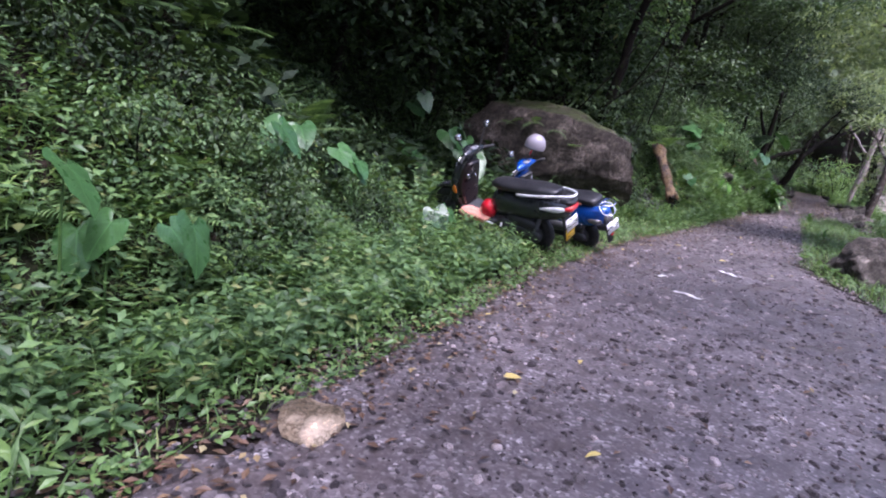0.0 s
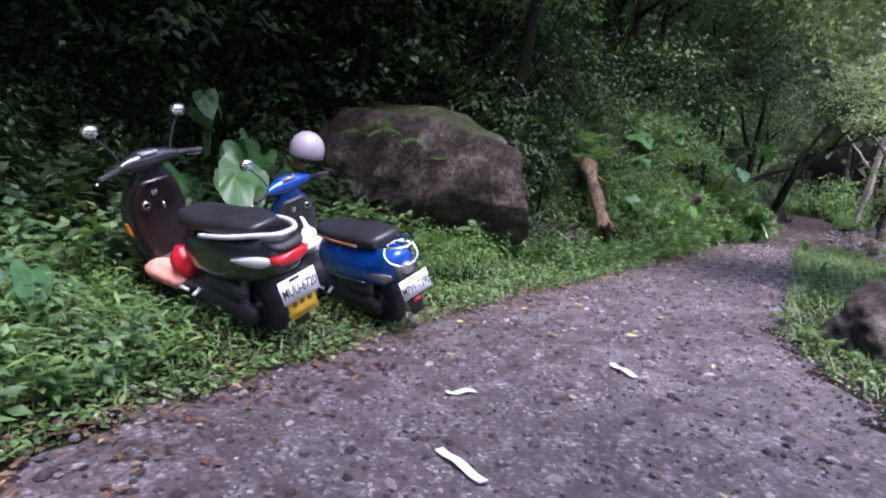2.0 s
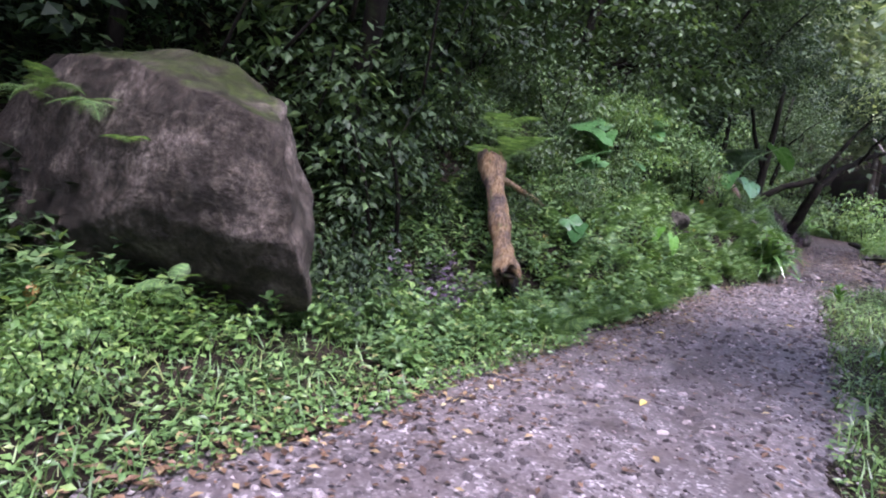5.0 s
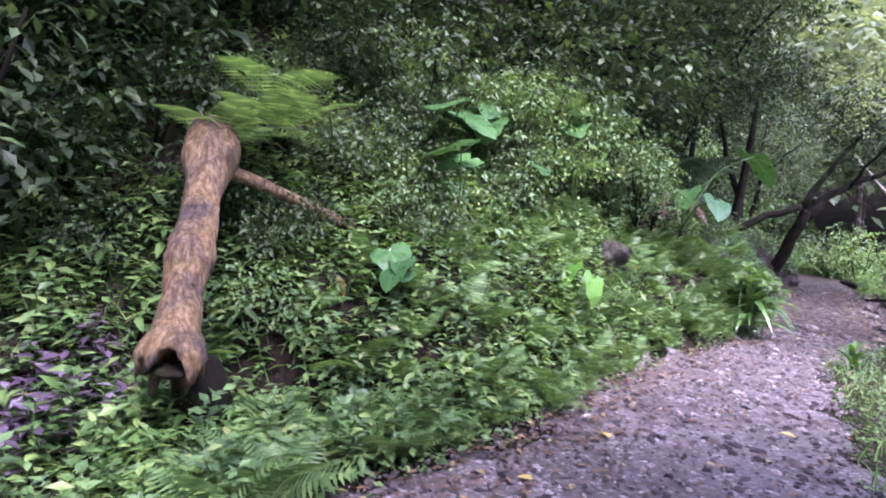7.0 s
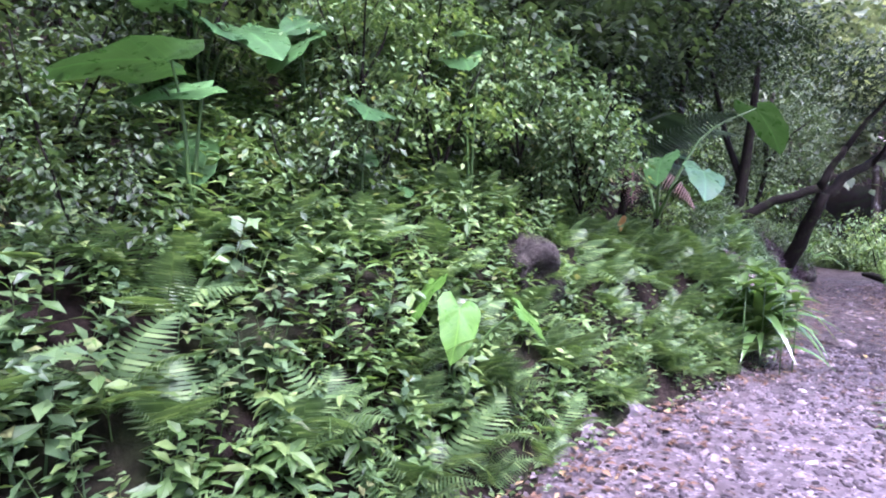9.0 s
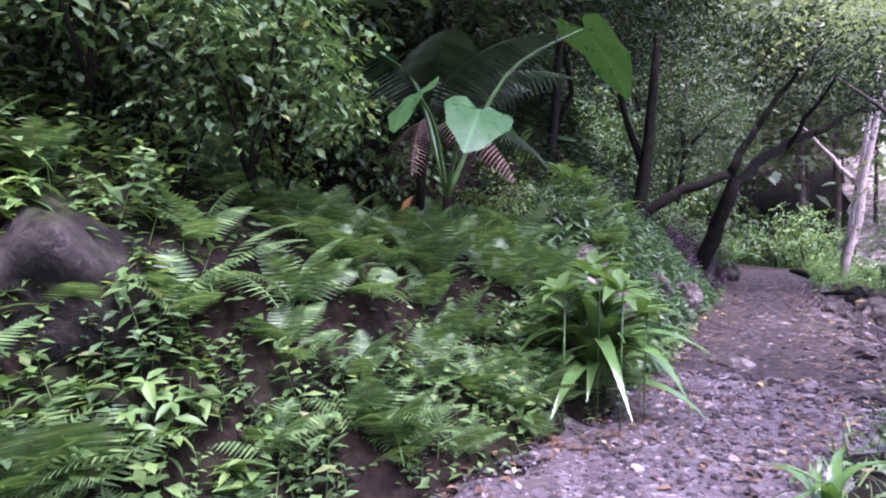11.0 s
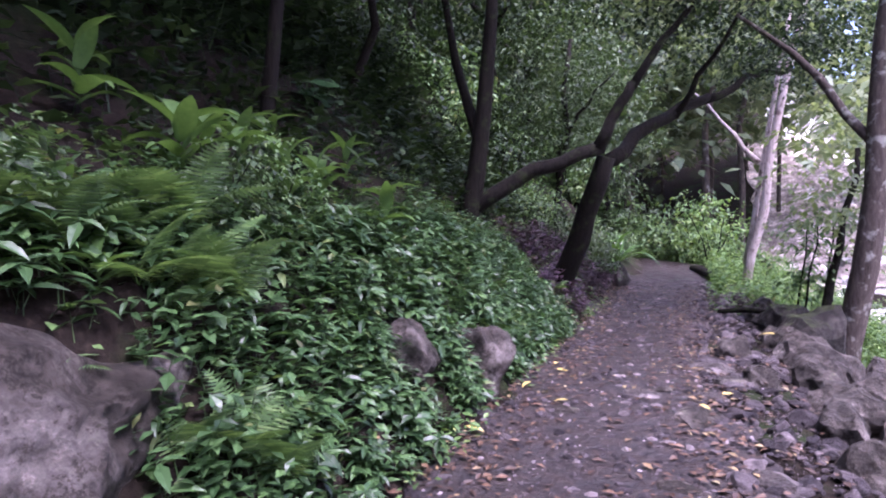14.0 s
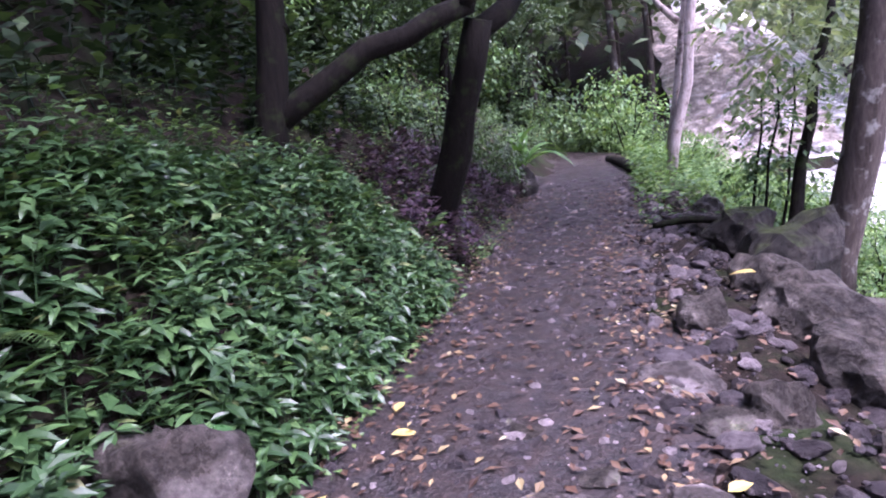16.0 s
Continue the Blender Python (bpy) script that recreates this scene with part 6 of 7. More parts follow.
# ---- big-leaved plants ----
def heart_leaf(seed=0, wave_up=0.03, narrow=1.0):
    """An elephant-ear blade one unit long, notched at its stalk, with drooping sides and a rippled edge."""
    r = random.Random(seed)
    half = [(0.0, 0.02), (0.1, -0.13), (0.22, -0.2), (0.35, -0.15), (0.42, 0.02), (0.42, 0.2), (0.36, 0.4), (0.29, 0.6), (0.17, 0.81), (0.0, 0.98)]
    outline = [(-x * narrow, y) for x, y in half] + [(x * narrow, y) for x, y in half[-2:0:-1]]
    bm = bmesh.new()
    rings = []
    for u in (0.12, 0.4, 0.7, 1.0):
        ring = []
        for k, (x, y) in enumerate(outline):
            px, py = x * u, 0.06 + (y - 0.06) * u
            z = -0.22 * py * abs(py) + 0.10 * abs(px) - 0.25 * px * px + wave_up * u * math.sin(k * 2.1 + seed)
            ring.append(bm.verts.new((px, py, z)))
        rings.append(ring)
    n = len(outline)
    mid = bm.verts.new((0, 0.06, 0))
    for k in range(n):
        bm.faces.new((mid, rings[0][k], rings[0][(k + 1) % n]))
        for a, b in zip(rings, rings[1:]):
            bm.faces.new((a[k], b[k], b[(k + 1) % n], a[(k + 1) % n]))
    bmesh.ops.recalc_face_normals(bm, faces=bm.faces)
    return bm


HEARTS = []
for k in range(4):
    me = bpy.data.meshes.new("leaf")
    bm = heart_leaf(k)
    bm.to_mesh(me)
    bm.free()
    me.materials.append(BROADLEAF)
    me.polygons.foreach_set("use_smooth", [True] * len(me.polygons))
    HEARTS.append(me)
HEARTS_YOUNG = []
for k in range(2):
    me = HEARTS[k].copy()
    me.materials.clear()
    me.materials.append(BROADLEAF_YOUNG)
    HEARTS_YOUNG.append(me)


def taro(base, leaves, label, meshes=HEARTS, thick=0.007, stem=None):
    """leaves: tip of the stalk from the base (dx, dy, dz), the way the blade points (degrees), its dip, its length."""
    p = new("elephant_ear_plant")
    p.matrix_world = Matrix.Translation(base)
    tagged(p, label, "plant", "elephant-ear plants")
    if stem:
        part("stem", pipe(curve_points([(0, 0, -0.15), (stem[0] * 0.4, stem[1] * 0.4, stem[2] * 0.5), stem], 4), 0.026, 10), BARK_DARK, p, "dark scarred stem")
    root = Vector(stem or (0, 0, -0.05))
    for k, (dx, dy, dz, way, dip, size) in enumerate(leaves):
        tip = Vector((dx, dy, dz))
        mid = root.lerp(tip, 0.55) + Vector((-dx * 0.12, -dy * 0.12, 0.12 * dz))
        part("stalk", pipe(curve_points([tuple(root), tuple(mid), tuple(tip)], 5), [thick * (1.6 - u) for u in np.linspace(0, 1, 11)], 7), STALK, p)
        leaf = new("leaf", meshes[k % len(meshes)])
        leaf.parent = p
        leaf.matrix_basis = Matrix.Translation(tip) @ pose(0, 0, 0, 0, 0, way) @ pose(0, 0, 0, -dip, (k * 37) % 40 - 20, 0) @ Matrix.Scale(size, 4)
    return p


rl = random.Random(4)


def taro_auto(x, y, z, count, size, label):
    """A plant whose leaves gather round the place (x, y, z)."""
    g = float(land(x, y))
    leaves = []
    for k in range(count):
        a = 2.4 * k + rl.uniform(0, 1)
        rad = size * rl.uniform(0.25, 0.8) if k else 0.05
        way = (-110 if y < 12 else -150) + rl.uniform(-55, 55)
        dip = rl.uniform(28, 58) if y < 12 else rl.uniform(2, 30)
        leaves.append((rad * math.cos(a), rad * math.sin(a), max(0.12, z - g) + rl.uniform(-0.25, 0.1) * (k > 0), way, dip, size * rl.uniform(0.8, 1.2)))
    return taro(Vector((x, y, g)), leaves, label)


for x, y, z, c, s in [(-2.8, 15.3, 1.7, 3, 0.42), (-3.2, 15.6, 2.1, 4, 0.44), (-3.1, 16.2, 2.3, 3, 0.4), (-2.6, 16.1, 1.75, 2, 0.3), (-2.56, 14.2, 0.9, 3, 0.28), (-2.85, 18.8, 2.95, 4, 0.45),
                      (-2.55, 17.1, 2.4, 2, 0.3), (-3.96, 19.7, 3.4, 4, 0.5), (-2.7, 16.5, 1.15, 2, 0.2), (-3.2, 24.9, 2.3, 3, 0.4), (-2.2, 22.9, 1.2, 3, 0.35), (-1.25, 24.3, 0.4, 3, 0.15)]:
    taro_auto(x, y, z, c, s, "broad glossy elephant-ear leaves on the bank")
for x, y, z, c, s in [(-5.3, 8.1, 1.45, 4, 0.45), (-4.75, 7.55, 1.15, 4, 0.45), (-5.9, 7.6, 1.0, 4, 0.42), (-6.1, 6.85, 0.6, 4, 0.42), (-5.6, 6.2, 0.35, 3, 0.4), (-6.3, 8.3, 2.0, 3, 0.4), (-7.0, 6.5, 0.9, 3, 0.4), (-3.6, 5.2, 0.5, 3, 0.32), (-7.6, 5.6, 1.2, 4, 0.42)]:
    taro_auto(x, y, z, c, s, "large wet elephant-ear leaves behind the verge")
for x, y, z, c, s in [(-3.05, 0.95, 0.75, 2, 0.3), (-3.05, 1.45, 0.7, 2, 0.3), (-3.1, 0.75, 1.05, 1, 0.3), (-4.3, 3.2, 1.3, 4, 0.34), (-4.0, 4.0, 1.0, 3, 0.32)]:
    taro_auto(x, y, z, c, s, "round dark green elephant-ear leaves beside the path")
taro(on(-2.0, 16.1), [(0.1, -0.12, 0.42, -120, 58, 0.26), (-0.12, 0.0, 0.5, 160, 40, 0.24), (0.25, 0.15, 0.4, -60, 40, 0.23)], "young light green elephant-ear plant with three leaves", HEARTS_YOUNG, 0.006)
LIFT = 0.58 - float(land(-1.98, 19.45))
taro(on(-1.98, 19.45), [(dx, dy, dz + LIFT, way, dip, size) for dx, dy, dz, way, dip, size in [(0.5, -0.5, 1.1, -150, 30, 0.42), (0.2, -0.6, 1.2, -190, 35, 0.36), (0.75, 0.45, 1.75, -35, 30, 0.6), (-0.5, 0.1, 1.7, 120, 25, 0.5)]],
     "tall elephant-ear plant with pale green stalks above the path", HEARTS, 0.011, (0.02, 0.02, 0.72 + LIFT))


def strap_mesh(seed, width=0.06, arch=0.5):
    """A long strap leaf one unit long along +y that rises and bends over."""
    bm = bmesh.new()
    rows, n = [], 9
    for i in range(n + 1):
        u = i / n
        w = width * math.sin(math.pi * (0.12 + 0.88 * u) ** 0.8) * (1 if u < 1 else 0) + 0.002
        y, z = u * (1 - 0.15 * u), arch * (1.5 * u - 1.75 * u * u)
        rows.append([bm.verts.new((-w, y, z + w * 0.35)), bm.verts.new((0, y, z)), bm.verts.new((w, y, z + w * 0.35))])
    for a, b in zip(rows, rows[1:]):
        for k in range(2):
            bm.faces.new((a[k], a[k + 1], b[k + 1], b[k]))
    me = bpy.data.meshes.new("leaf")
    bm.to_mesh(me)
    bm.free()
    me.polygons.foreach_set("use_smooth", [True] * len(me.polygons))
    return me


STRAPS = [strap_mesh(1, 0.056, 0.55), strap_mesh(2, 0.048, 0.75), strap_mesh(3, 0.052, 0.35)]
BROADSTRAPS = [strap_mesh(4, 0.13, 0.3), strap_mesh(5, 0.14, 0.15)]
for me in STRAPS:
    me.materials.append(STRAP)
for me in BROADSTRAPS:
    me.materials.append(BRIGHT)


def rosette(name, base, count, size, meshes, label, category, tilt=(10, 60), seed=0, up=0.0):
    p = new(name)
    p.matrix_world = Matrix.Translation(base)
    tagged(p, label, category)
    r = random.Random(seed)
    for k in range(count):
        leaf = new("leaf", meshes[k % len(meshes)])
        leaf.parent = p
        leaf.matrix_basis = Matrix.Translation((0, 0, up * k / count)) @ pose(0, 0, 0, 0, 0, 137.5 * k + r.uniform(-15, 15)) @ pose(0, 0, 0, r.uniform(*tilt), r.uniform(-12, 12), 0) @ Matrix.Scale(size * r.uniform(0.75, 1.1), 4)
    return p


rosette("strap_lily", on(-1.16, 19.85, 0.08), 84, 0.85, STRAPS, "glossy green strap-leaved lily at the path's edge", "plant", (-5, 78), 1, 0.16)
rosette("strap_lily", on(-0.02, 18.65), 18, 0.42, STRAPS, "strap-leaved lily on the path's outer verge", "plant", (5, 65), 2)
rosette("strap_lily", on(0.35, 14.6), 14, 0.36, STRAPS, "low strap-leaved plant on the outer verge", "plant", (5, 65), 3)
rosette("strap_lily", on(0.75, 12.2), 14, 0.4, STRAPS, "low strap-leaved plant on the outer verge", "plant", (5, 65), 13)
for k, (x, y, h) in enumerate([(-0.92, 19.45, 0.76), (-1.08, 19.6, 0.82), (-0.84, 19.66, 0.62), (-1.2, 19.35, 0.74), (-1.2, 20.0, 0.7), (-2.0, 22.6, 0.4)]):
    g = on(x, y)
    s = rosette("broad_leaved_herb", g, 11, 0.26, BROADSTRAPS, "fresh herb with broad pointed pale leaves", "plant", (-15, 40), 5 + k, 0.0)
    for ch in list(s.children):
        ch.matrix_basis = Matrix.Translation((0, 0, h)) @ ch.matrix_basis
    part("stem", pipe([(0, 0, -0.05), (0.02, 0.01, h)], 0.005, 6), STALK, s)
for k, (x, y, z) in enumerate([(-1.95, 21.65, 0.9), (-1.7, 21.6, 0.92), (-2.1, 21.4, 0.95), (-1.85, 21.3, 0.88)]):
    rosette("broad_leaved_herb", Vector((x, y, max(z - 0.06, float(land(x, y))))), 9, 0.2, BROADSTRAPS, "fresh herb rooted on top of the grey rock", "plant", (0, 55), 31 + k, 0.12)
for k, (x, y) in enumerate([(-2.05, 22.3), (-2.3, 22.7), (-2.0, 23.0), (-2.5, 23.2), (-2.2, 23.6), (-1.9, 24.0), (-2.6, 22.2), (-2.4, 24.3), (-2.7, 23.7)]):
    rosette("broad_leaved_herb", on(x, y, 0.12), 12, 0.34, BROADSTRAPS, "fresh herb with broad pointed leaves on the bank", "plant", (-5, 55), 41 + k, 0.3)
rosette("bird_nest_fern", on(-1.2, 32.7, 0.42), 28, 1.0, STRAPS, "bright bird's-nest fern on the bank", "fern", (0, 72), 21)
part("root_ball", rock_bm(77, (0.22, 0.22, 0.32), 0.35, 3), ROCK_MOSSY, bpy.data.objects["bird_nest_fern"], "dark tuft of roots below the fern").matrix_basis = Matrix.Translation((0, 0, -0.3))


# palm with drooping fronds, one of them dead
def palm_frond():
    return frond_shape(24, 0.3, 0.022, 0.45, 0.7)


def frond_mesh(name, arrays, mat):
    ob = tri_object(name, arrays[0], arrays[1], mat)
    me = ob.data
    bpy.data.objects.remove(ob)
    return me


PALM_ME = frond_mesh("frond", palm_frond(), PALM)
PALM_DEAD_ME = frond_mesh("dead_frond", palm_frond(), PALM_DEAD)


def palm(base, top, fronds, label, bark=BARK_DARK):
    p = new("palm")
    p.matrix_world = Matrix.Translation(base)
    tagged(p, label, "palm")
    part("trunk", pipe(curve_points([(0, 0, -0.2), (top[0] * 0.4, top[1] * 0.4, top[2] * 0.5), top], 5), 0.035, 10), bark, p)
    for way, lift, size, dead in fronds:
        leaf = new("dead_frond" if dead else "frond", PALM_DEAD_ME if dead else PALM_ME)
        leaf.parent = p
        leaf.matrix_basis = Matrix.Translation(top) @ pose(0, 0, 0, 0, 0, way) @ pose(0, 0, 0, lift, 0, 0) @ Matrix.Scale(size, 4)
    return p


palm(on(-2.45, 19.9), (0.1, 0.0, 1.9 - float(land(-2.45, 19.9))), [(-60, 25, 1.2, False), (-100, 30, 1.2, False), (-20, 30, 1.2, False), (-140, 28, 1.1, False), (20, 35, 1.1, False), (80, 40, 1.0, False), (170, 30, 1.0, False), (-80, -28, 0.9, True), (-160, -30, 0.8, True), (-45, -10, 1.1, False)],
     "small palm with drooping dark fronds and dead brown ones")

# ---- ferns ----
FERN_ME = [frond_mesh("frond", FROND, FERN), frond_mesh("frond", FROND_FINE, FERN), frond_mesh("frond", frond_shape(16, 0.34, 0.034, 0.5, 0.3), FERN)]


def fern(base, count, size, seed, label="feathery green fern growing on the bank", tilt=(5, 45)):
    if label.startswith(("feathery", "bright")) and any(math.hypot(base[0] - cx, base[1] - cy) < rad + 0.12 for cx, cy, rad in BARE):
        return None
    p = new("fern")
    p.matrix_world = Matrix.Translation(base)
    tagged(p, label, "fern", "ferns along the path")
    r = random.Random(seed)
    for k in range(count):
        leaf = new("frond", FERN_ME[(k + seed) % 3])
        leaf.parent = p
        leaf.matrix_basis = pose(0, 0, 0, 0, 0, 360 * k / count + r.uniform(-25, 25)) @ pose(0, 0, 0, r.uniform(*tilt), r.uniform(-10, 10), 0) @ Matrix.Scale(size * r.uniform(0.7, 1.15), 4)
    return p


rf = random.Random(12)
for k in range(150):
    y = rf.uniform(12.6, 22.0)
    d = rf.uniform(0.08, 1.15) if k % 3 else rf.uniform(0.05, 0.45)
    x = float(left_edge(y)) - d
    fern(on(x, y), 7, rf.uniform(0.24, 0.42), k, tilt=(22, 65))
for k in range(46):
    y = rf.uniform(18.0, 20.4)
    fern(on(float(left_edge(y)) - rf.uniform(0.15, 1.5), y), 7, rf.uniform(0.24, 0.4), 1000 + k, "soft green fern in front of the dark hollow", (32, 72))
for k in range(20):
    y = rf.uniform(19.2, 22.3)
    fern(on(float(left_edge(y)) - rf.uniform(0.08, 0.9), y, 0.04), 8, rf.uniform(0.36, 0.55), 900 + k, "bright fern with arching fronds on the bank", (30, 70))
for k in range(58):
    y = rf.uniform(-0.8, 4.8)
    fern(on(float(left_edge(y)) - rf.uniform(0.3, 2.2), y), 7, rf.uniform(0.28, 0.5), 200 + k, "green fern among the verge weeds")
for k, (x, y, z, s) in enumerate([(-3.12, 13.7, 1.75, 0.55), (-3.2, 13.4, 1.62, 0.5), (-3.45, 13.9, 2.0, 0.6), (-2.2, 17.9, 1.0, 0.5), (-2.05, 18.5, 0.9, 0.5), (-1.9, 21.5, 0.98, 0.32), (-1.6, 21.3, 0.9, 0.22), (-2.0, 21.2, 0.9, 0.3), (-1.75, 21.75, 0.95, 0.3), (-1.55, 21.0, 0.35, 0.3), (-1.35, 21.25, 0.3, 0.26), (-2.4, 21.0, 1.0, 0.45), (-3.0, 16.9, 1.6, 0.5)]):
    g = float(land(x, y))
    fern(Vector((x, y, z - 0.12)), 8, s, 300 + k, "large arching fern spilling over the bank", (-10, 35))
for k, (x, y) in enumerate([(0.3, 9.5), (0.15, 10.2), (0.1, 9.9), (0.45, 9.2), (0.6, 9.05), (1.2, 9.1)]):
    fern(on(x, y, 0.1), 7, 0.17, 400 + k, "small fern beside the mossy boulder")
for k in range(16):
    y = rf.uniform(24, 31)
    fern(on(float(left_edge(y)) - rf.uniform(0.1, 0.9), y), 6, rf.uniform(0.18, 0.3), 500 + k)

for k, (x, y) in enumerate([(-1.14, 20.55), (-1.1, 20.85), (-1.12, 21.15), (-1.08, 21.45), (-1.14, 21.75), (-1.1, 22.05)]):
    fern(on(x, y, 0.02), 8, 0.27, 620 + k, "light green fern at the foot of the grey rock", (5, 50))

for k, (x, y) in enumerate([(-5.2, 2.2), (-5.8, 3.4), (-6.2, 1.4), (-5.6, 4.6), (-7.0, 4.0), (-6.6, 2.8)]):
    fern(on(x, y, 0.3), 9, 1.0, 820 + k, "large fern with long fronds on the shaded slope", (5, 50))

# small plants that root in the cracks of the great boulder and round its foot
for k, (x, y, z, s) in enumerate([(-4.3, 9.95, 1.62, 0.3), (-4.8, 9.9, 1.72, 0.34), (-3.95, 10.1, 1.35, 0.26), (-5.3, 10.0, 1.7, 0.36), (-4.1, 10.5, 1.72, 0.34), (-3.35, 10.0, 0.55, 0.26), (-3.5, 9.6, 0.3, 0.28)]):
    fern(Vector((x, y, z)), 7, s, 700 + k, "fern rooted on the great boulder", (-25, 30))

# purple-leaved cluster beside the dead log
p = np.stack([rng.normal(-3.1, 0.22, 60), rng.normal(12.45, 0.25, 60)], -1)
pts = np.column_stack([p, land(p[:, 0], p[:, 1])])
stuff("purple_plants", sprigs(pts, 0.2, 0.36, SPRIGS_BROAD), LAVENDER, "cluster of purple-leaved plants beside the dead log", "plants")


# ---- shrubs ----
def shrub_kinds():
    kinds = []
    # the last three kinds use the shade-toned copies of the leaf
    for k, (mat, leaf, size) in enumerate([(SPRIG, LEAF_SMALL, 0.078), (BRIGHT, LEAF_SMALL, 0.072), (HALFSHADELEAF, LEAF_SMALL, 0.085), (SHADELEAF, LEAF_SMALL, 0.08), (HALFSHADELEAF, LEAF_SMALL, 0.062)]):
        s = new("shrub")
        s.matrix_world = Matrix.Translation((0, 0, -50))
        tagged(s, "leafy green shrub on the bank", "shrub", "bank shrubs")
        for q in range(4):
            a = 1.57 * q + k
            child("stem", tube(bend((0, 0, -0.1), (0.35 * math.cos(a), 0.35 * math.sin(a), 0.75), 0.05, 5, 0.03, q), taper(0.014, 0.005, 5), 5), BARK_DARK, s)
        child("foliage", crown_arrays([((0, 0, 0.65), (0.5, 0.5, 0.42)), ((0.25, 0.1, 0.4), (0.4, 0.4, 0.3)), ((-0.2, -0.2, 0.45), (0.4, 0.4, 0.32))], (900, 900, 900, 800, 1250)[k], size, 600 + k, leaf, 0.3, 14, 2.6), mat, s, smooth=False)
        kinds.append(s)
    return kinds


KINDS = shrub_kinds()


def put_shrub(kind, x, y, size, label, up=0.0):
    c = copy_thing(KINDS[kind], Matrix.Translation(on(x, y, up)) @ Matrix.Rotation(rf.uniform(0, 6.28), 4, "Z") @ Matrix.Scale(size, 4))
    c["label"] = label


for k in range(60):
    y = rf.uniform(12.2, 18.0)
    d = rf.uniform(1.0, 3.2)
    put_shrub((0, 3, 2, 4)[k % 4], float(left_edge(y)) - d, y, rf.uniform(0.4, 0.75), "leafy green shrub on the bank")
for k in range(26):
    y = rf.uniform(16.3, 18.6)
    d = rf.uniform(0.75, 1.9)
    put_shrub((0, 1, 0)[k % 3], float(left_edge(y)) - d, y, rf.uniform(0.5, 0.8), "bushy shrub overhanging the path's bank", rf.uniform(0.0, 0.9) if d > 1 else rf.uniform(0.3, 0.7))
for x, y, s, kind in [(-2.3, 20.9, 0.6, 1), (-2.0, 21.3, 0.5, 2), (-1.9, 22.4, 0.5, 2), (-2.0, 22.9, 0.5, 0)]:
    put_shrub(kind, x, y, s, "leafy shrub above the pale rock in the bank")
for x, y, s, kind in [(-3.95, 9.72, 0.42, 1), (-3.55, 9.85, 0.38, 1), (-4.35, 9.6, 0.34, 1), (-5.9, 9.3, 0.5, 0), (-6.5, 9.6, 0.7, 0), (-2.9, 9.2, 0.55, 1), (-3.1, 9.0, 0.45, 1), (-5.6, 8.7, 0.6, 2), (-4.3, 8.8, 0.35, 1), (-3.3, 11.4, 0.8, 3), (-3.7, 11.9, 1.0, 3), (-4.0, 12.5, 1.1, 3), (-4.4, 12.3, 1.3, 3), (-3.9, 13.4, 1.0, 3)]:
    put_shrub(kind, x, y, s, "leafy shrub growing round the boulder")
for x, y, s in [(-4.1, 12.3, 1.7), (-4.7, 12.0, 1.9), (-5.4, 12.6, 2.1), (-4.4, 13.3, 1.9), (-6.9, 9.3, 1.6), (-7.3, 8.4, 1.5), (-6.2, 9.0, 1.1), (-7.8, 7.4, 1.4), (-3.7, 15.8, 1.3), (-3.3, 17.2, 1.5), (-3.5, 18.5, 1.5)]:
    put_shrub(4, x, y, s, "tall shrub with broad wet leaves in the thicket")
for k in range(12):
    put_shrub((2, 3, 0)[k % 3], rf.uniform(-5.0, -3.5), rf.uniform(0.8, 5.2), rf.uniform(0.5, 0.85), "dark bushy shrub among the verge weeds")
for k in range(44):
    y = rf.uniform(-3, 9.5)
    b = float(np.interp(y, VERGE_Y, VERGE_W))
    put_shrub((0, 2, 3, 0)[k % 4], float(left_edge(y)) - b - rf.uniform(-0.2, 2.2), y, rf.uniform(0.35, 0.7) if y < 5 else rf.uniform(0.6, 1.2), "dark leafy shrub at the foot of the slope")
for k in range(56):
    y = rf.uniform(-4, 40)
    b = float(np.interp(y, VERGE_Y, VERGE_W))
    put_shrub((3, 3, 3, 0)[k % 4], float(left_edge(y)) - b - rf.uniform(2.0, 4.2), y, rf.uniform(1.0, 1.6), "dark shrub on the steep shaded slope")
for k in range(34):
    y = rf.uniform(31, 46)
    put_shrub((1, 1, 1, 2)[k % 4], float(right_edge(y)) + rf.uniform(0.9, 4.5), y, rf.uniform(0.5, 1.1), "light green shrub between the path and the river")
for k in range(26):
    y = rf.uniform(27, 40)
    put_shrub(1, float(right_edge(y)) + rf.uniform(1.3, 4.0), y, rf.uniform(0.5, 1.0), "sunlit light green shrub below the path's edge")
for k in range(16):
    y = rf.uniform(9.5, 21)
    put_shrub((1, 0)[k % 2], float(right_edge(y)) + rf.uniform(1.3, 3.0), y, rf.uniform(0.4, 0.9), "small green shrub on the outer verge")
for k in range(12):
    y = rf.uniform(30, 38)
    put_shrub((0, 2)[k % 2], float(left_edge(y)) - rf.uniform(0.3, 1.6), y, rf.uniform(0.5, 1.0), "leafy shrub beside the far bend of the path")
for k in range(60):
    x, y = rf.uniform(-7, 1.2), rf.uniform(39.5, 48)
    if float(left_edge(y)) - 0.4 < x < float(right_edge(y)) + 0.4:
        continue
    put_shrub((0, 1, 2)[k % 3], x, y, rf.uniform(1.2, 2.6), "leafy shrub where the path bends out of sight")
for s in KINDS:
    for o in (*s.children_recursive, s):
        bpy.data.objects.remove(o)

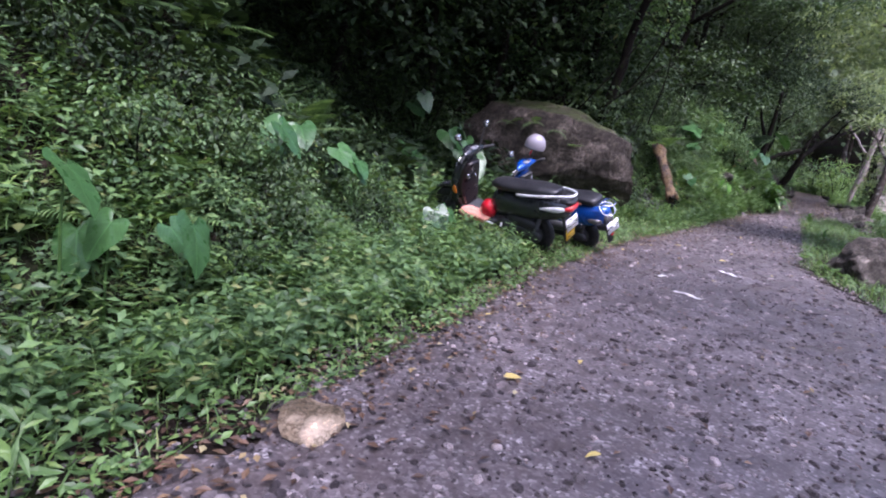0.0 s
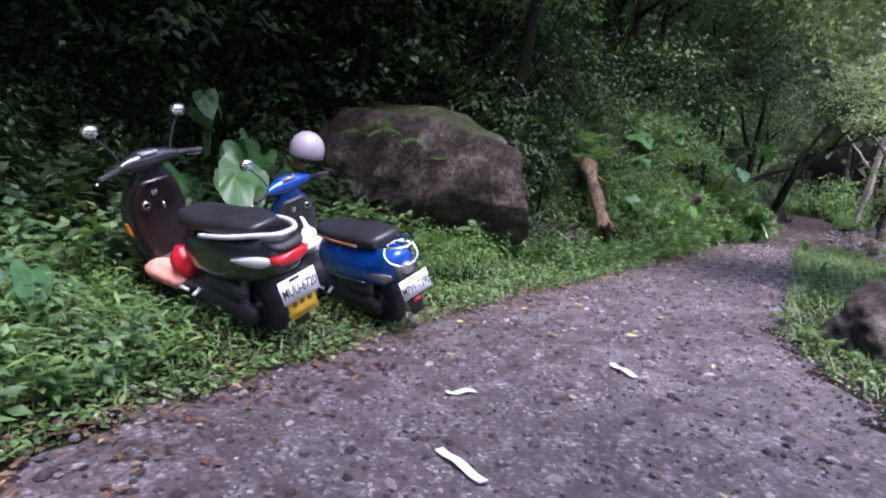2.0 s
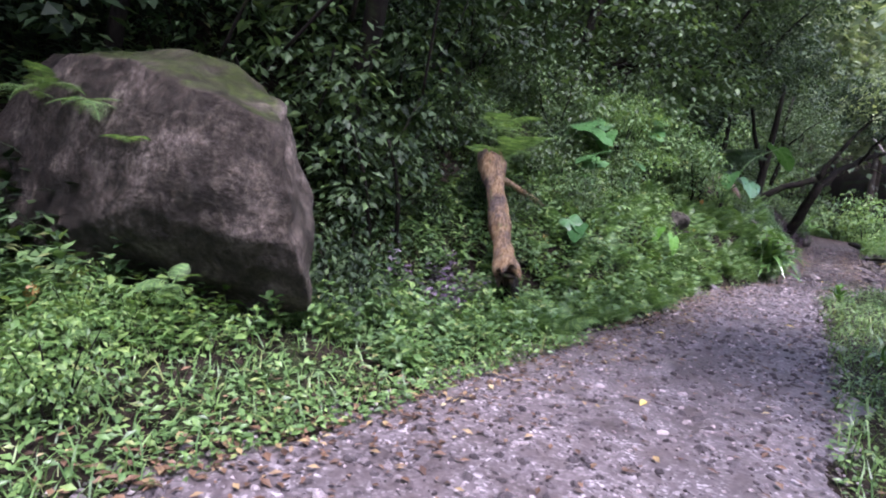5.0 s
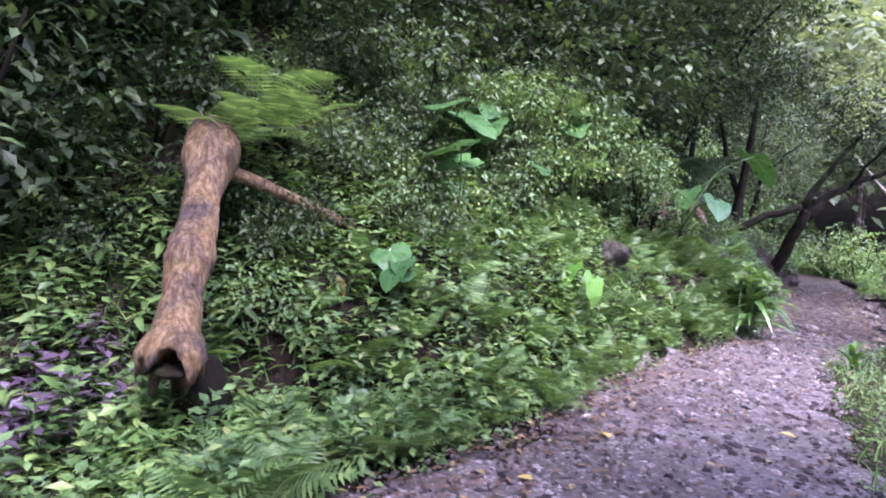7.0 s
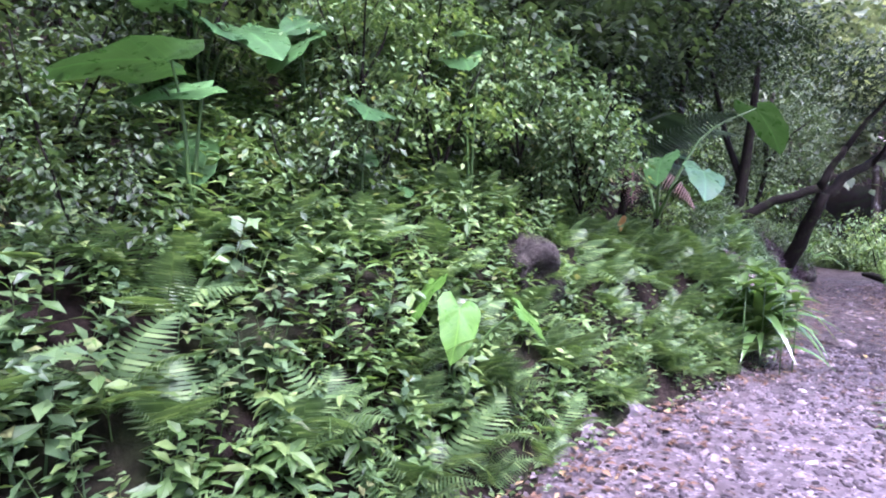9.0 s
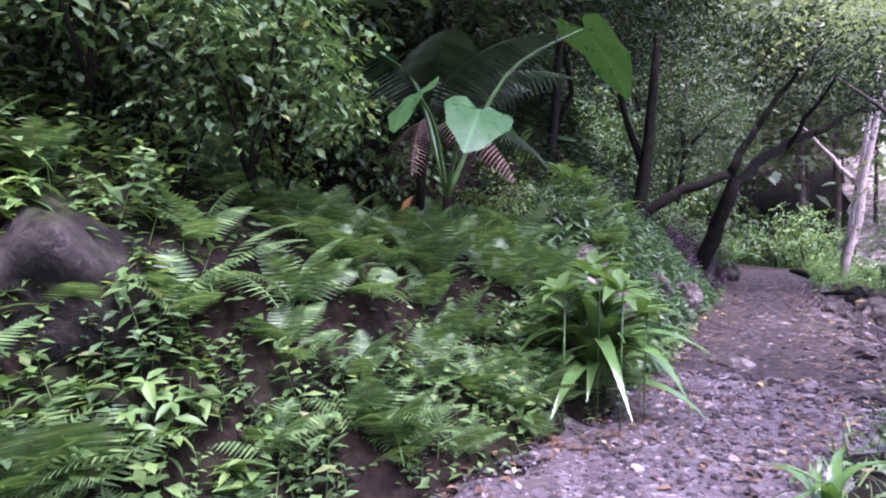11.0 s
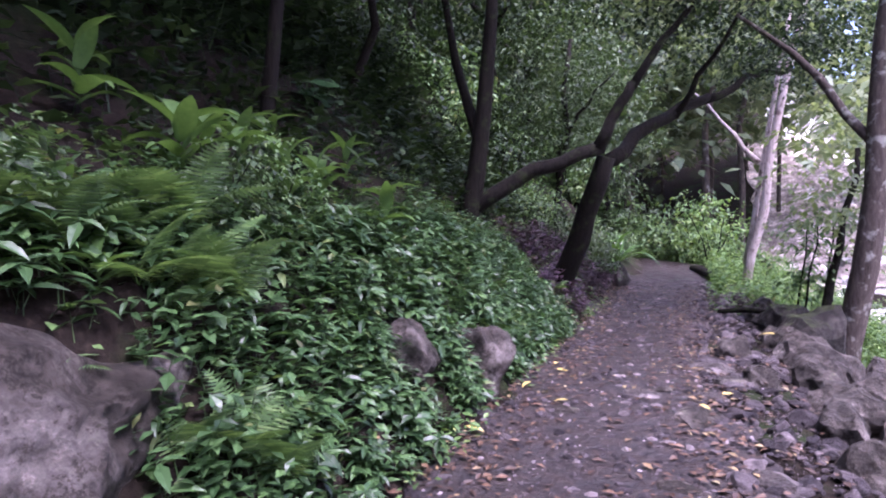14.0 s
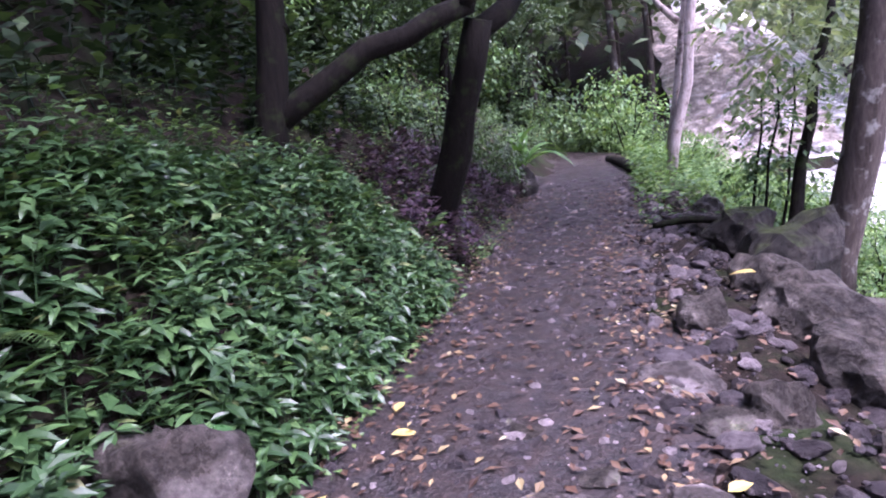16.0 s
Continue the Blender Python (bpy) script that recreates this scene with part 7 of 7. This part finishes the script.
# ---- yellow leaves that lie about singly ----
YELLOW_ME = frond_mesh("fallen_leaf", LEAF, YELLOW)
for x, y, size in [(-1.25, 2.35, 0.13), (-0.5, 1.9, 0.09), (-1.9, 3.3, 0.08), (-1.0, 3.0, 0.07), (-1.56, 9.15, 0.12), (-0.9, 8.3, 0.1), (-0.82, 9.2, 0.09), (-1.38, 13.8, 0.1), (-1.28, 14.6, 0.12), (-0.5, 15.5, 0.1), (-1.0, 11.8, 0.09), (-1.06, 23.4, 0.11), (-0.6, 24.1, 0.1),
                   (-0.95, 24.5, 0.13), (-0.85, 24.9, 0.12), (-0.5, 22.6, 0.08), (-0.3, 20.9, 0.08), (0.2, 24.3, 0.09), (0.35, 24.6, 0.1), (0.92, 26.7, 0.16), (-0.9, 25.1, 0.1), (-1.3, 7.9, 0.09), (-1.9, 8.5, 0.1), (-2.1, 7.7, 0.1)]:
    ob = new("fallen_leaf", YELLOW_ME)
    ob.matrix_world = Matrix.Translation(on(x, y, 0.035 if y < 26 else 0.22)) @ pose(0, 0, 0, 0, 0, rf.uniform(0, 360)) @ pose(0, 0, 0, rf.uniform(-4, 10), rf.uniform(-12, 12), 0) @ Matrix.Scale(size, 4)
    tagged(ob, "curled yellow leaf lying on the path", "leaf", "fallen yellow leaves")
ORANGE_LEAF = leaf_material("orange_dead_leaf", [(0, (0.5, 0.2, 0.03)), (1, (0.62, 0.3, 0.05))], 0.45, 0.3)
ORANGE_ME = frond_mesh("dead_leaf", LEAF, ORANGE_LEAF)
for x, y, z, size in [(-2.3, 19.6, 0.95, 0.2), (-2.8, 13.95, 0.78, 0.14), (-4.3, 9.65, 0.45, 0.2), (-2.6, 14.3, 0.8, 0.1)]:
    ob = new("dead_leaf", ORANGE_ME)
    ob.matrix_world = Matrix.Translation((x, y, max(z, float(land(x, y)) + 0.04) if y < 19 else float(land(x, y)) + 0.3)) @ pose(0, 0, 0, 0, 0, rf.uniform(150, 260)) @ pose(0, 0, 0, -45, rf.uniform(-15, 15), 0) @ Matrix.Scale(size, 4)
    tagged(ob, "curled orange dead leaf caught in the undergrowth", "leaf", "orange dead leaves")
